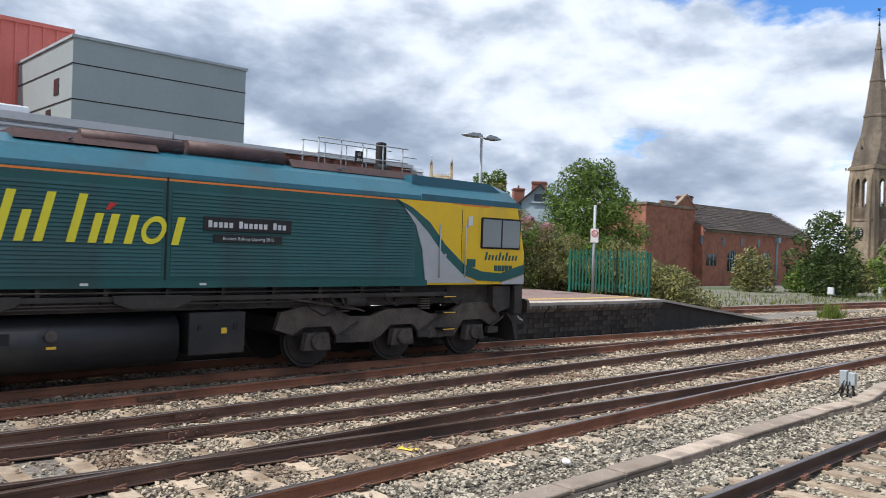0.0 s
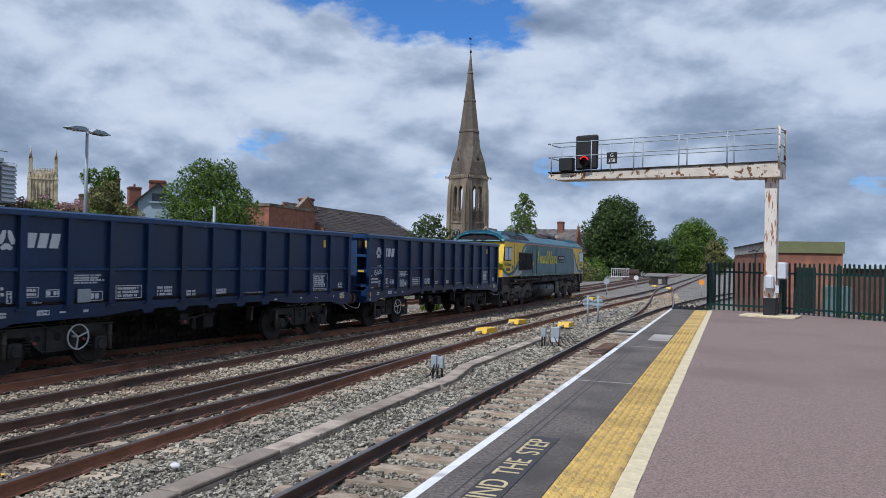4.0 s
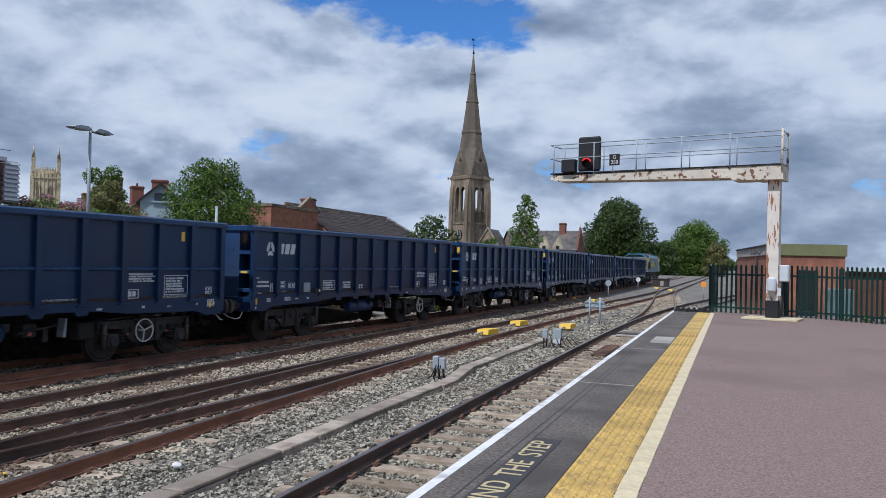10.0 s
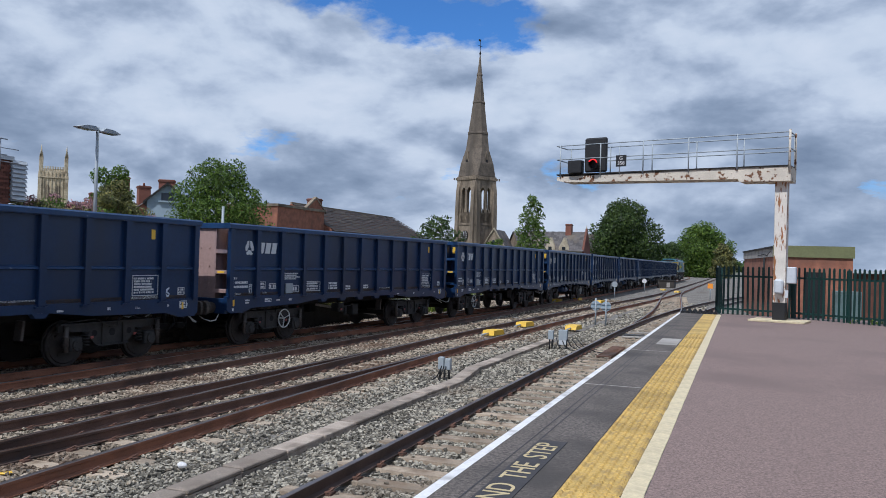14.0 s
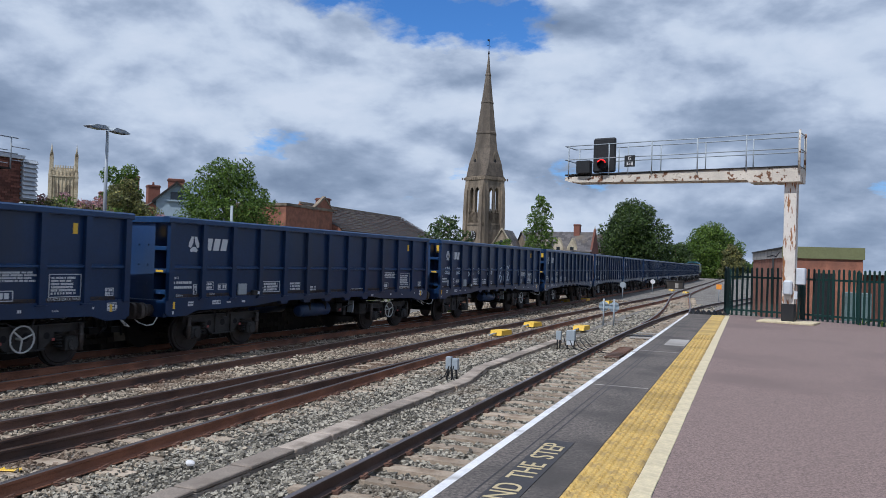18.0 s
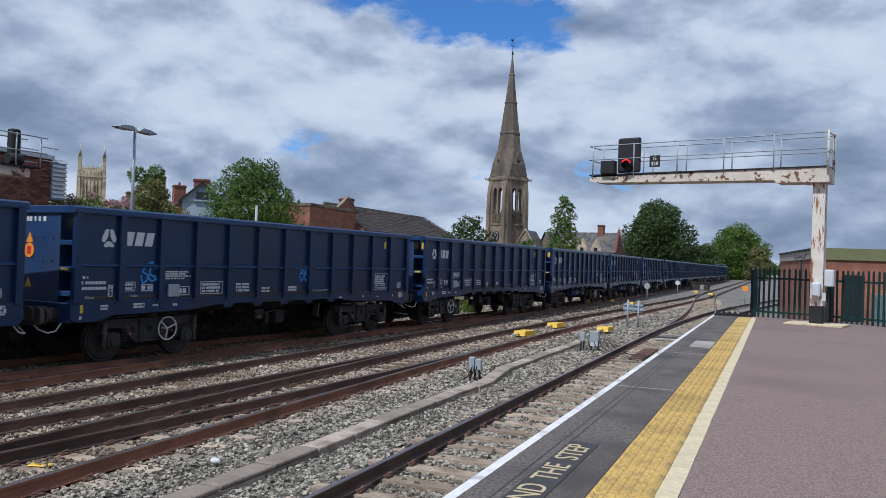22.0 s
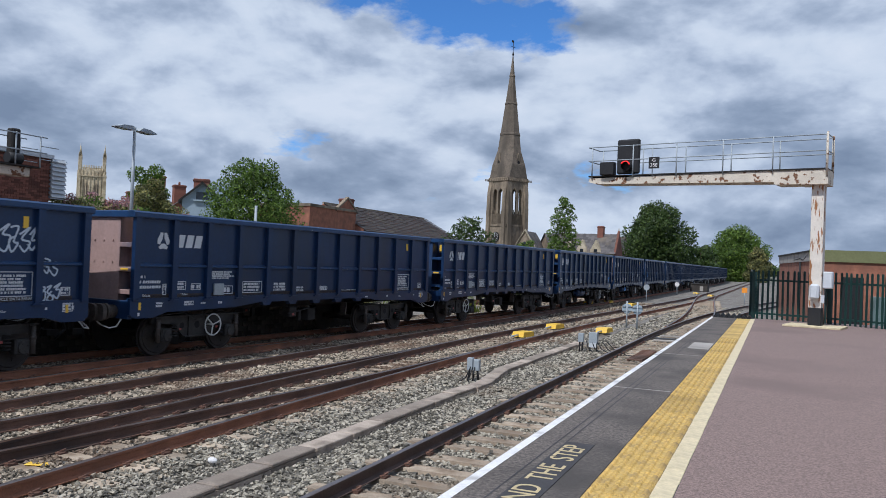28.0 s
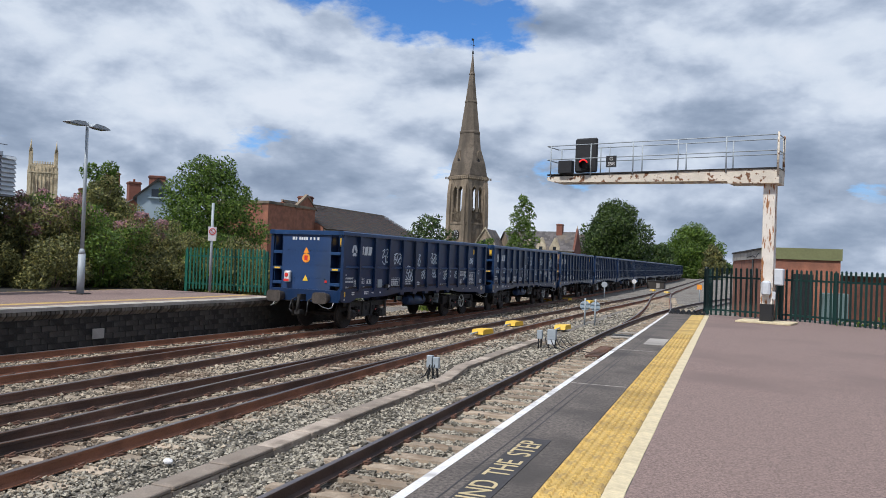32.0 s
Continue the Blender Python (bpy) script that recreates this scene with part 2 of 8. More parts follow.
M = dict(
    earth=mat("earth", (0.16, 0.15, 0.12), 0.95, var=0.4, scale=0.3, fine=14, bump=0.6, bump_scale=14, dirt=(0.05, 0.09, 0.03), dirt_amt=0.5, dirt_scale=0.12),
    ballast=mat("ballast", (0.185, 0.168, 0.148), 0.95, var=0.6, scale=14, fine=30, bump=1.0, bump_scale=24, dirt=(0.11, 0.085, 0.064), dirt_amt=0.4, dirt_scale=0.6, span=0.13),
    stones=mat("ballast_stone", (0.265, 0.238, 0.192), 0.9, var=0.6, scale=0.6, fine=30, bump=0.4, bump_scale=60, island=0.9, dirt=(0.18, 0.135, 0.095), dirt_amt=0.27, dirt_scale=0.45),
    sleeper=mat("sleeper_concrete", (0.375, 0.30, 0.225), 0.9, var=0.35, scale=6.0, fine=50, bump=0.3, objvar=0.35, dirt=(0.21, 0.15, 0.10), dirt_amt=0.45, dirt_scale=2.2, span=0.15),
    railbrown=mat("brown_rail_rust", (0.135, 0.072, 0.050), 0.8, var=0.5, scale=1.5, fine=60, bump=0.25, dirt=(0.055, 0.036, 0.029), dirt_amt=0.45, dirt_scale=0.5),
    raildark=mat("dark_rail_rust", (0.085, 0.052, 0.042), 0.7, var=0.5, scale=1.5, fine=60, bump=0.25, dirt=(0.045, 0.030, 0.026), dirt_amt=0.42, dirt_scale=0.5),
    palestone=mat("pale_school_stone", (0.44, 0.375, 0.27), 0.92, var=0.35, scale=0.9, fine=5, bump=0.3, bump_scale=5, dirt=(0.28, 0.23, 0.165), dirt_amt=0.4, dirt_scale=0.5),
    rail=mat("rail_rust", (0.25, 0.105, 0.058), 0.8, var=0.5, scale=1.5, fine=60, bump=0.25, dirt=(0.085, 0.045, 0.033), dirt_amt=0.42, dirt_scale=0.5),
    railtop=mat("rail_head_steel", (0.26, 0.215, 0.20), 0.33, metal=0.85, var=0.3, scale=1.0, fine=30, bump=0.05, dirt=(0.16, 0.085, 0.05), dirt_amt=0.5, dirt_scale=0.5),
    clip=mat("clip_rust", (0.135, 0.070, 0.050), 0.8, var=0.5, island=0.6, bump=0.1),
    tarmac=mat("platform_tarmac", (0.218, 0.153, 0.135), 0.92, var=0.45, scale=55, fine=130, bump=0.15, bump_scale=120, dirt=(0.178, 0.124, 0.111), dirt_amt=0.40, dirt_scale=0.45, span=0.13),
    edgetar=mat("edge_asphalt", (0.122, 0.102, 0.090), 0.92, var=0.6, scale=34, fine=90, bump=0.25, bump_scale=110, dirt=(0.062, 0.053, 0.048), dirt_amt=0.5, dirt_scale=1.1, span=0.14),
    tactile=mat("tactile_yellow", (0.52, 0.35, 0.105), 0.85, var=0.3, scale=14.0, fine=60, bump=0.4, objvar=0.22, dirt=(0.30, 0.21, 0.095), dirt_amt=0.45, dirt_scale=7.0, span=0.14),
    cream=mat("cream_line", (0.63, 0.53, 0.345), 0.85, var=0.18, scale=9, fine=50, bump=0.3, objvar=0.06, dirt=(0.47, 0.39, 0.26), dirt_amt=0.3, dirt_scale=6.0, span=0.15),
    white=mat("white_line", (0.70, 0.68, 0.68), 0.8, var=0.2, scale=5.0, fine=40, bump=0.1, dirt=(0.38, 0.36, 0.35), dirt_amt=0.35, dirt_scale=4.0),
    textgold=mat("step_lettering", (0.52, 0.42, 0.24), 0.85, var=0.2, fine=50),
    textdark=mat("step_panel", (0.045, 0.042, 0.045), 0.85, var=0.3, fine=40),
    trough=mat("trough_concrete", (0.37, 0.305, 0.25), 0.92, var=0.35, scale=4.0, fine=45, bump=0.4, objvar=0.5, dirt=(0.19, 0.15, 0.12), dirt_amt=0.45, dirt_scale=2.5),
    concrete=mat("concrete", (0.36, 0.33, 0.30), 0.92, var=0.25, scale=1.3, fine=45, bump=0.3, objvar=0.25, dirt=(0.24, 0.22, 0.20), dirt_amt=0.4),
    corbel=mat("corbel_brick", (0.115, 0.10, 0.085), 0.95, var=0.4, scale=3.0, fine=20, bump=0.4, objvar=0.9),
    wallstone=mat("platform_brick", (0.038, 0.032, 0.028), 0.95, var=0.5, scale=1.0, fine=20, bump=0.5, objvar=0.5, dirt=(0.12, 0.108, 0.096), dirt_amt=0.15),
    mortar=mat("platform_wall_core", (0.032, 0.03, 0.028), 0.95, var=0.4, fine=20, bump=0.5),
    # one wagon paint in two tones: darker for shaded sides, lighter for sunlit ends
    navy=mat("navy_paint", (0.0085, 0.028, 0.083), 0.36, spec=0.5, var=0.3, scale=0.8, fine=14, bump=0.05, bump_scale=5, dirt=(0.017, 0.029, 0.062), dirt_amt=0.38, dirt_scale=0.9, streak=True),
    navylit=mat("sunlit_navy_paint", (0.019, 0.049, 0.133), 0.42, var=0.2, scale=1.0, fine=14, bump=0.04, dirt=(0.034, 0.055, 0.105), dirt_amt=0.3, streak=True),
    faded=mat("faded_pink_paint", (0.33, 0.22, 0.20), 0.7, var=0.25, scale=1.5, fine=14, bump=0.08, dirt=(0.06, 0.07, 0.12), dirt_amt=0.35, dirt_scale=1.5, streak=True),
    orangegraf=mat("orange_graffiti", (0.62, 0.22, 0.10), 0.55, var=0.15, bump=0.0),
    inside=mat("wagon_interior", (0.10, 0.075, 0.06), 0.9, var=0.4, bump=0.3),
    under=mat("underframe_grime", (0.018, 0.016, 0.015), 0.85, var=0.4, scale=2, fine=25, bump=0.25, dirt=(0.04, 0.032, 0.027), dirt_amt=0.3, dirt_scale=2.5),
    bogie=mat("bogie_grey", (0.036, 0.033, 0.031), 0.7, var=0.45, scale=3.0, fine=25, bump=0.3, dirt=(0.016, 0.015, 0.015), dirt_amt=0.45, dirt_scale=2.0),
    rubbed=mat("rubbed_steel", (0.075, 0.062, 0.054), 0.55, metal=0.2, var=0.5, scale=4.0, fine=25, bump=0.2),
    handwheel=mat("pale_handwheel", (0.55, 0.55, 0.53), 0.6, var=0.1, bump=0.0),
    wheel=mat("wheel_steel", (0.055, 0.045, 0.04), 0.65, metal=0.4, var=0.3, fine=30, bump=0.15),
    tyre=mat("bright_tread", (0.45, 0.43, 0.42), 0.35, metal=0.9, var=0.2, bump=0.0),
    green=mat("loco_green", (0.009, 0.092, 0.090), 0.40, var=0.18, scale=0.9, fine=12, bump=0.04, bump_scale=6, dirt=(0.016, 0.06, 0.06), dirt_amt=0.3, streak=True),
    roofgreen=mat("loco_roof", (0.017, 0.108, 0.155), 0.38, var=0.2, scale=1.0, fine=14, bump=0.04, dirt=(0.026, 0.07, 0.095), dirt_amt=0.33, dirt_scale=0.8),
    yellow=mat("loco_yellow", (0.80, 0.52, 0.012), 0.42, var=0.06, scale=1.0, fine=14, bump=0.02, dirt=(0.62, 0.42, 0.05), dirt_amt=0.15, streak=True),
    letter=mat("yellow_lettering", (0.78, 0.70, 0.03), 0.45, var=0.06, bump=0.0),
    lightgrey=mat("loco_grey_paint", (0.42, 0.44, 0.46), 0.45, var=0.1, bump=0.03),
    orange=mat("orange_stripe", (0.75, 0.22, 0.04), 0.5, var=0.1, bump=0.0),
    grille=mat("dark_grille", (0.012, 0.011, 0.013), 0.7, var=0.4, bump=0.1),
    rustpipe=mat("heat_stained_metal", (0.085, 0.050, 0.048), 0.6, metal=0.3, var=0.45, scale=2.0, fine=12, bump=0.1),
    glass=glass_mat("dark_glass"),
    paleglass=glass_mat("pale_glass", (0.20, 0.225, 0.225), 0.08),
    markings=mat("white_marking", (0.62, 0.64, 0.66), 0.6, var=0.1, bump=0.0),
    graffiti=mat("pale_graffiti", (0.55, 0.62, 0.70), 0.6, var=0.12, bump=0.0),
    greengraf=mat("green_graffiti", (0.035, 0.10, 0.10), 0.55, var=0.15, bump=0.0),
    bluegraf=mat("blue_graffiti", (0.05, 0.30, 0.75), 0.55, var=0.15, bump=0.0),
    sign_yellow=mat("sign_yellow", (0.80, 0.50, 0.05), 0.5, var=0.08, bump=0.0),
    sign_orange=mat("sign_orange", (0.85, 0.30, 0.03), 0.5, var=0.08, bump=0.0),
    dullred=mat("dull_red_paint", (0.36, 0.085, 0.075), 0.6, var=0.2, bump=0.0),
    red=mat("red_paint", (0.60, 0.03, 0.025), 0.5, var=0.1, bump=0.0),
    redlight=mat("red_signal_light", (1.0, 0.02, 0.02), 0.3, var=0.0, bump=0.0, emit=0.7),
    black=mat("black_paint", (0.012, 0.012, 0.014), 0.6, var=0.3, bump=0.1),
    galv=mat("galvanised_steel", (0.33, 0.365, 0.395), 0.5, metal=0.0, var=0.2, scale=2.0, fine=30, bump=0.05),
    palegrey=mat("pale_grey_cabinet", (0.55, 0.57, 0.60), 0.6, var=0.12, fine=20, bump=0.05, dirt=(0.40, 0.38, 0.36), dirt_amt=0.2),
    rustwhite=mat("rusty_white_paint", (0.68, 0.62, 0.55), 0.7, var=0.14, scale=3.0, fine=25, bump=0.2, dirt=(0.30, 0.125, 0.045), dirt_scale=15.0, dirt_edge=0.545, streak=True),
    rustbeam=mat("rusty_beam", (0.62, 0.55, 0.46), 0.8, var=0.2, scale=2.0, fine=25, bump=0.25, dirt=(0.16, 0.07, 0.032), dirt_scale=6.5, dirt_edge=0.57),
    fence=mat("green_palisade_paint", (0.005, 0.030, 0.026), 0.5, var=0.25, scale=2.0, fine=20, bump=0.05, objvar=0.4),
    brick=mat("red_brick", (0.30, 0.122, 0.076), 0.92, var=0.4, scale=2.2, fine=14, bump=0.25, bump_scale=14, dirt=(0.19, 0.085, 0.058), dirt_amt=0.42, dirt_scale=0.9),
    brickpc=mat("brick_piece", (0.27, 0.095, 0.06), 0.92, var=0.3, scale=1.2, fine=20, bump=0.25, objvar=0.9),
    brickdark=mat("brown_brick", (0.155, 0.062, 0.043), 0.92, var=0.4, scale=1.2, fine=14, bump=0.25, bump_scale=14, island=0.7),
    mortarred=mat("brick_mortar", (0.25, 0.19, 0.16), 0.95, var=0.2, bump=0.2),
    slate=mat("slate_roof", (0.095, 0.085, 0.085), 0.8, var=0.35, scale=0.8, fine=8, bump=0.4, bump_scale=6, island=0.5, dirt=(0.16, 0.13, 0.10), dirt_amt=0.35, dirt_scale=0.5),
    tileroof=mat("brown_tile_roof", (0.052, 0.041, 0.038), 0.85, var=0.5, scale=1.5, fine=8, bump=0.4, bump_scale=6, island=0.3, dirt=(0.095, 0.08, 0.055), dirt_amt=0.3, dirt_scale=0.6),
    brownstone=mat("brown_house_stone", (0.25, 0.185, 0.135), 0.92, var=0.4, scale=0.9, fine=5, bump=0.3, bump_scale=5, dirt=(0.14, 0.095, 0.07), dirt_amt=0.45, dirt_scale=0.4),
    tank=mat("black_tank_paint", (0.02, 0.02, 0.022), 0.45, var=0.4, scale=1.5, fine=15, bump=0.1, dirt=(0.05, 0.044, 0.038), dirt_amt=0.3, dirt_scale=1.2),
    charcoal=mat("charcoal_panel", (0.028, 0.032, 0.042), 0.6, var=0.3, scale=4.0, fine=30, bump=0.0),
    farfence=mat("bright_green_palisade_paint", (0.010, 0.092, 0.066), 0.5, var=0.25, scale=2.0, fine=20, bump=0.05, objvar=0.4),
    stonesbrown=mat("brown_ballast_stone", (0.275, 0.228, 0.172), 0.9, var=0.6, scale=0.6, fine=30, bump=0.4, bump_scale=60, island=0.9, dirt=(0.17, 0.11, 0.074), dirt_amt=0.42, dirt_scale=0.5),
    # scuffs are wear; the base is navy lightened for light on rails and ledges
    navywornlit=mat("scuffed_sunlit_navy_paint", (0.015, 0.048, 0.13), 0.36, var=0.3, scale=2.0, fine=14, bump=0.05, dirt=(0.20, 0.24, 0.31), dirt_scale=7.0, dirt_edge=0.67),
    cabgreen=mat("grey_green_cabinet", (0.12, 0.17, 0.17), 0.6, var=0.2, fine=20, bump=0.05, dirt=(0.08, 0.09, 0.085), dirt_amt=0.35),
    locogrime=mat("loco_underframe", (0.045, 0.040, 0.036), 0.75, var=0.45, scale=2.2, fine=25, bump=0.25, dirt=(0.022, 0.02, 0.019), dirt_amt=0.4, dirt_scale=1.8),
    locobogie=mat("loco_bogie_dust", (0.088, 0.073, 0.061), 0.8, var=0.5, scale=3.2, fine=25, bump=0.3, dirt=(0.035, 0.03, 0.027), dirt_amt=0.48, dirt_scale=2.2),
    stone=mat("church_stone", (0.245, 0.192, 0.138), 0.92, var=0.45, scale=1.2, fine=5, bump=0.35, bump_scale=4, dirt=(0.105, 0.084, 0.063), dirt_amt=0.5, dirt_scale=0.5, streak=True),
    spire=mat("spire_stone", (0.15, 0.12, 0.093), 0.92, var=0.4, scale=1.0, fine=4, bump=0.35, bump_scale=4, dirt=(0.08, 0.066, 0.053), dirt_amt=0.5, dirt_scale=0.35, streak=True),
    # near-black colour that stands in for the shade inside openings
    dark=mat("void_shade", (0.012, 0.012, 0.014), 0.9, var=0.3, bump=0.0),
    cathedral=mat("pale_limestone", (0.52, 0.43, 0.295), 0.92, var=0.4, scale=0.3, fine=1.2, bump=0.3, bump_scale=2, dirt=(0.27, 0.215, 0.145), dirt_amt=0.45, dirt_scale=0.2),
    greyclad=mat("grey_cladding", (0.28, 0.325, 0.335), 0.5, var=0.08, scale=0.4, fine=4, bump=0.02),
    redclad=mat("red_cladding", (0.66, 0.17, 0.135), 0.6, var=0.1, scale=0.5, fine=4, bump=0.02),
    louvre=mat("pale_louvre", (0.50, 0.53, 0.56), 0.5, var=0.08, bump=0.02),
    greenroof=mat("green_roof_felt", (0.15, 0.155, 0.07), 0.8, var=0.25, scale=0.8, fine=10, bump=0.1),
    blueblack=mat("pale_blue_render", (0.30, 0.37, 0.43), 0.8, var=0.1, bump=0.05),
    bark=mat("bark", (0.12, 0.09, 0.065), 0.9, var=0.4, fine=20, bump=0.5),
    leaf=leaf_mat("leaf_green", (0.105, 0.18, 0.032), 0.7),
    leafdark=leaf_mat("leaf_dark", (0.058, 0.10, 0.026), 0.7),
    leafbush=leaf_mat("leaf_olive", (0.195, 0.205, 0.08), 0.75),
    flower=leaf_mat("mauve_flower", (0.34, 0.20, 0.22), 0.4),
    grass=leaf_mat("grass_blade", (0.12, 0.17, 0.03)),
)


# ---- building helpers ----
def obj(name, bm, material, parent=None, label="", smooth=False):
    me = bpy.data.meshes.new(name)
    bm.to_mesh(me)
    bm.free()
    for m in material if isinstance(material, (list, tuple)) else [material]:
        me.materials.append(m)
    if smooth:
        me.shade_smooth()
    ob = new(name, me)
    ob.parent = parent
    if label:
        ob["label"] = label
    return ob


def part(name, bm, material, parent, label="", smooth=False):
    return obj(name, bm, material, parent, label, smooth)


def root(name, m=None, **tags):
    e = new(name)
    e.empty_display_size = 0.3
    if m is not None:
        e.matrix_basis = m
    return tagged(e, **tags)


def box(bm, x0, x1, y0, y1, z0, z1, mi=0, bevel=0.0):
    vs = [bm.verts.new(p) for p in ((x0, y0, z0), (x1, y0, z0), (x1, y1, z0), (x0, y1, z0), (x0, y0, z1), (x1, y0, z1), (x1, y1, z1), (x0, y1, z1))]
    fs = [bm.faces.new([vs[i] for i in q]) for q in ((3, 2, 1, 0), (4, 5, 6, 7), (0, 1, 5, 4), (1, 2, 6, 5), (2, 3, 7, 6), (3, 0, 4, 7))]
    for f in fs:
        f.material_index = mi
    if bevel:
        es = list({e for f in fs for e in f.edges})
        r = bmesh.ops.bevel(bm, geom=es, offset=bevel, segments=1, affect="EDGES", profile=0.5)
        for f in r["faces"]:
            f.material_index = mi
    return vs


def boxm(x0, x1, y0, y1, z0, z1, bevel=0.0):
    bm = bmesh.new()
    box(bm, x0, x1, y0, y1, z0, z1, bevel=bevel)
    return bm


def tube(bm, a, b, r0, r1=None, n=8, mi=0, cap=True):
    a, b = Vector(a), Vector(b)
    r1 = r0 if r1 is None else r1
    d = (b - a).normalized()
    u = d.orthogonal().normalized()
    v = d.cross(u)
    ra = [bm.verts.new(a + (u * math.cos(2 * math.pi * i / n) + v * math.sin(2 * math.pi * i / n)) * r0) for i in range(n)]
    rb = [bm.verts.new(b + (u * math.cos(2 * math.pi * i / n) + v * math.sin(2 * math.pi * i / n)) * r1) for i in range(n)]
    for i in range(n):
        f = bm.faces.new((ra[i], ra[(i + 1) % n], rb[(i + 1) % n], rb[i]))
        f.material_index, f.smooth = mi, n > 5
    if cap:
        bm.faces.new(ra[::-1]).material_index = mi
        bm.faces.new(rb).material_index = mi


def tubem(a, b, r0, r1=None, n=8):
    bm = bmesh.new()
    tube(bm, a, b, r0, r1, n)
    return bm


def prism(bm, pts, axis, a, b, mi=0):
    """Closed outline pts (pairs) pushed from a to b along axis 'x', 'y' or 'z'."""
    def put(p, h):
        return {"x": (h, p[0], p[1]), "y": (p[0], h, p[1]), "z": (p[0], p[1], h)}[axis]
    va = [bm.verts.new(put(p, a)) for p in pts]
    vb = [bm.verts.new(put(p, b)) for p in pts]
    n = len(pts)
    fs = [bm.faces.new((va[i], va[(i + 1) % n], vb[(i + 1) % n], vb[i])) for i in range(n)]
    fs += [bm.faces.new(va[::-1]), bm.faces.new(vb)]
    for f in fs:
        f.material_index = mi
    bmesh.ops.recalc_face_normals(bm, faces=fs)
    return fs


def prismm(pts, axis, a, b):
    bm = bmesh.new()
    prism(bm, pts, axis, a, b)
    return bm


def hose(pts, r):
    """A bent pipe or hose through points."""
    b = bmesh.new()
    for p, q in zip(pts, pts[1:]):
        tube(b, p, q, r, n=6)
    return b


def raw(name, verts, faces, material, parent=None, label=""):
    me = bpy.data.meshes.new(name)
    me.from_pydata(verts, [], faces)
    for m in material if isinstance(material, (list, tuple)) else [material]:
        me.materials.append(m)
    ob = new(name, me)
    ob.parent = parent
    if label:
        ob["label"] = label
    return ob


def lettering(name, body, size, material, parent, m, label="", depth=0.004, align="CENTER"):
    cu = bpy.data.curves.new(name, "FONT")
    cu.body, cu.size, cu.extrude, cu.align_x, cu.align_y = body, size, depth, align, "CENTER"
    tmp = bpy.data.objects.new(name, cu)
    scene.collection.objects.link(tmp)
    dg = bpy.context.evaluated_depsgraph_get()
    me = bpy.data.meshes.new_from_object(tmp.evaluated_get(dg))
    bpy.data.objects.remove(tmp)
    bpy.data.curves.remove(cu)
    me.materials.clear()
    me.materials.append(material)
    ob = new(name, me)
    ob.parent, ob.matrix_basis = parent, m
    if label:
        ob["label"] = label
    return ob


# ---- plan of the lines (x across, y along, z up from the rail heads) ----
def x_far(y):
    """Centre of the line the train runs on."""
    if y >= 170:
        return -11.85 - (y - 170) ** 2 / 1300
    if y >= 54:
        return -11.85
    if y >= 21:
        return -11.85 - (54 - y) ** 2 / 732
    if y >= 10:
        return -13.338 - 0.0902 * (21 - y)
    d = 10 - y
    return -14.33 - 0.0902 * (d - d * d / 12 if d < 6 else 3)


def x_mid(y):
    return -11.85 if y < 54 else x_far(y)


def x_left(y):
    return -8.4 - (max(0, 24 - y)) ** 2 / 380


def x_right(y):
    u = min(1, max(0, (y - 20) / 60))
    return -8.4 + (max(0, 24 - y)) ** 2 / 1000 + 1.95 * u * u * (3 - 2 * u)


def x_near(y):
    return -3.77 + 0.0019 * max(0, y - 26) ** 2


def x_back(y):
    return -19.2 + max(0, y - 30) * 0.11 if y < 76 else -14.14


P = 0.915
EDGE = -2.16


# ---- ground ----
def ground_sheet():
    bm = bmesh.new()
    r = 3000
    vs = [bm.verts.new(p) for p in ((-r, -r, -0.45), (r, -r, -0.45), (r, r, -0.45), (-r, r, -0.45))]
    bm.faces.new(vs)
    tagged(obj("ground", bm, M["earth"]), "rough earth and grass ground reaching the horizon", "ground", kind="structure")
    verts, faces = [], []
    nx, ny = 40, 150
    for j in range(ny + 1):
        y = -30 + 260 * (j / ny) ** 1.6
        for i in range(nx + 1):
            x0, x1 = (-25 if y > 27 else -15.9), (-2.3 if y < 27.5 else 3.0)
            x = x0 + (x1 - x0) * i / nx
            z = -0.20 + 0.02 * noise.noise((x * 0.9, y * 0.9, 0)) - (0.03 if -6.6 < x < -5.1 else 0.035 if x > -4.9 else 0)
            verts.append((x, y, z))
    for j in range(ny):
        for i in range(nx):
            a = j * (nx + 1) + i
            faces.append((a, a + 1, a + nx + 2, a + nx + 1))
    tagged(raw("ballast_bed", verts, faces, M["ballast"]), "grey stone railway ballast bed under the tracks", "ballast", kind="structure")


ground_sheet()


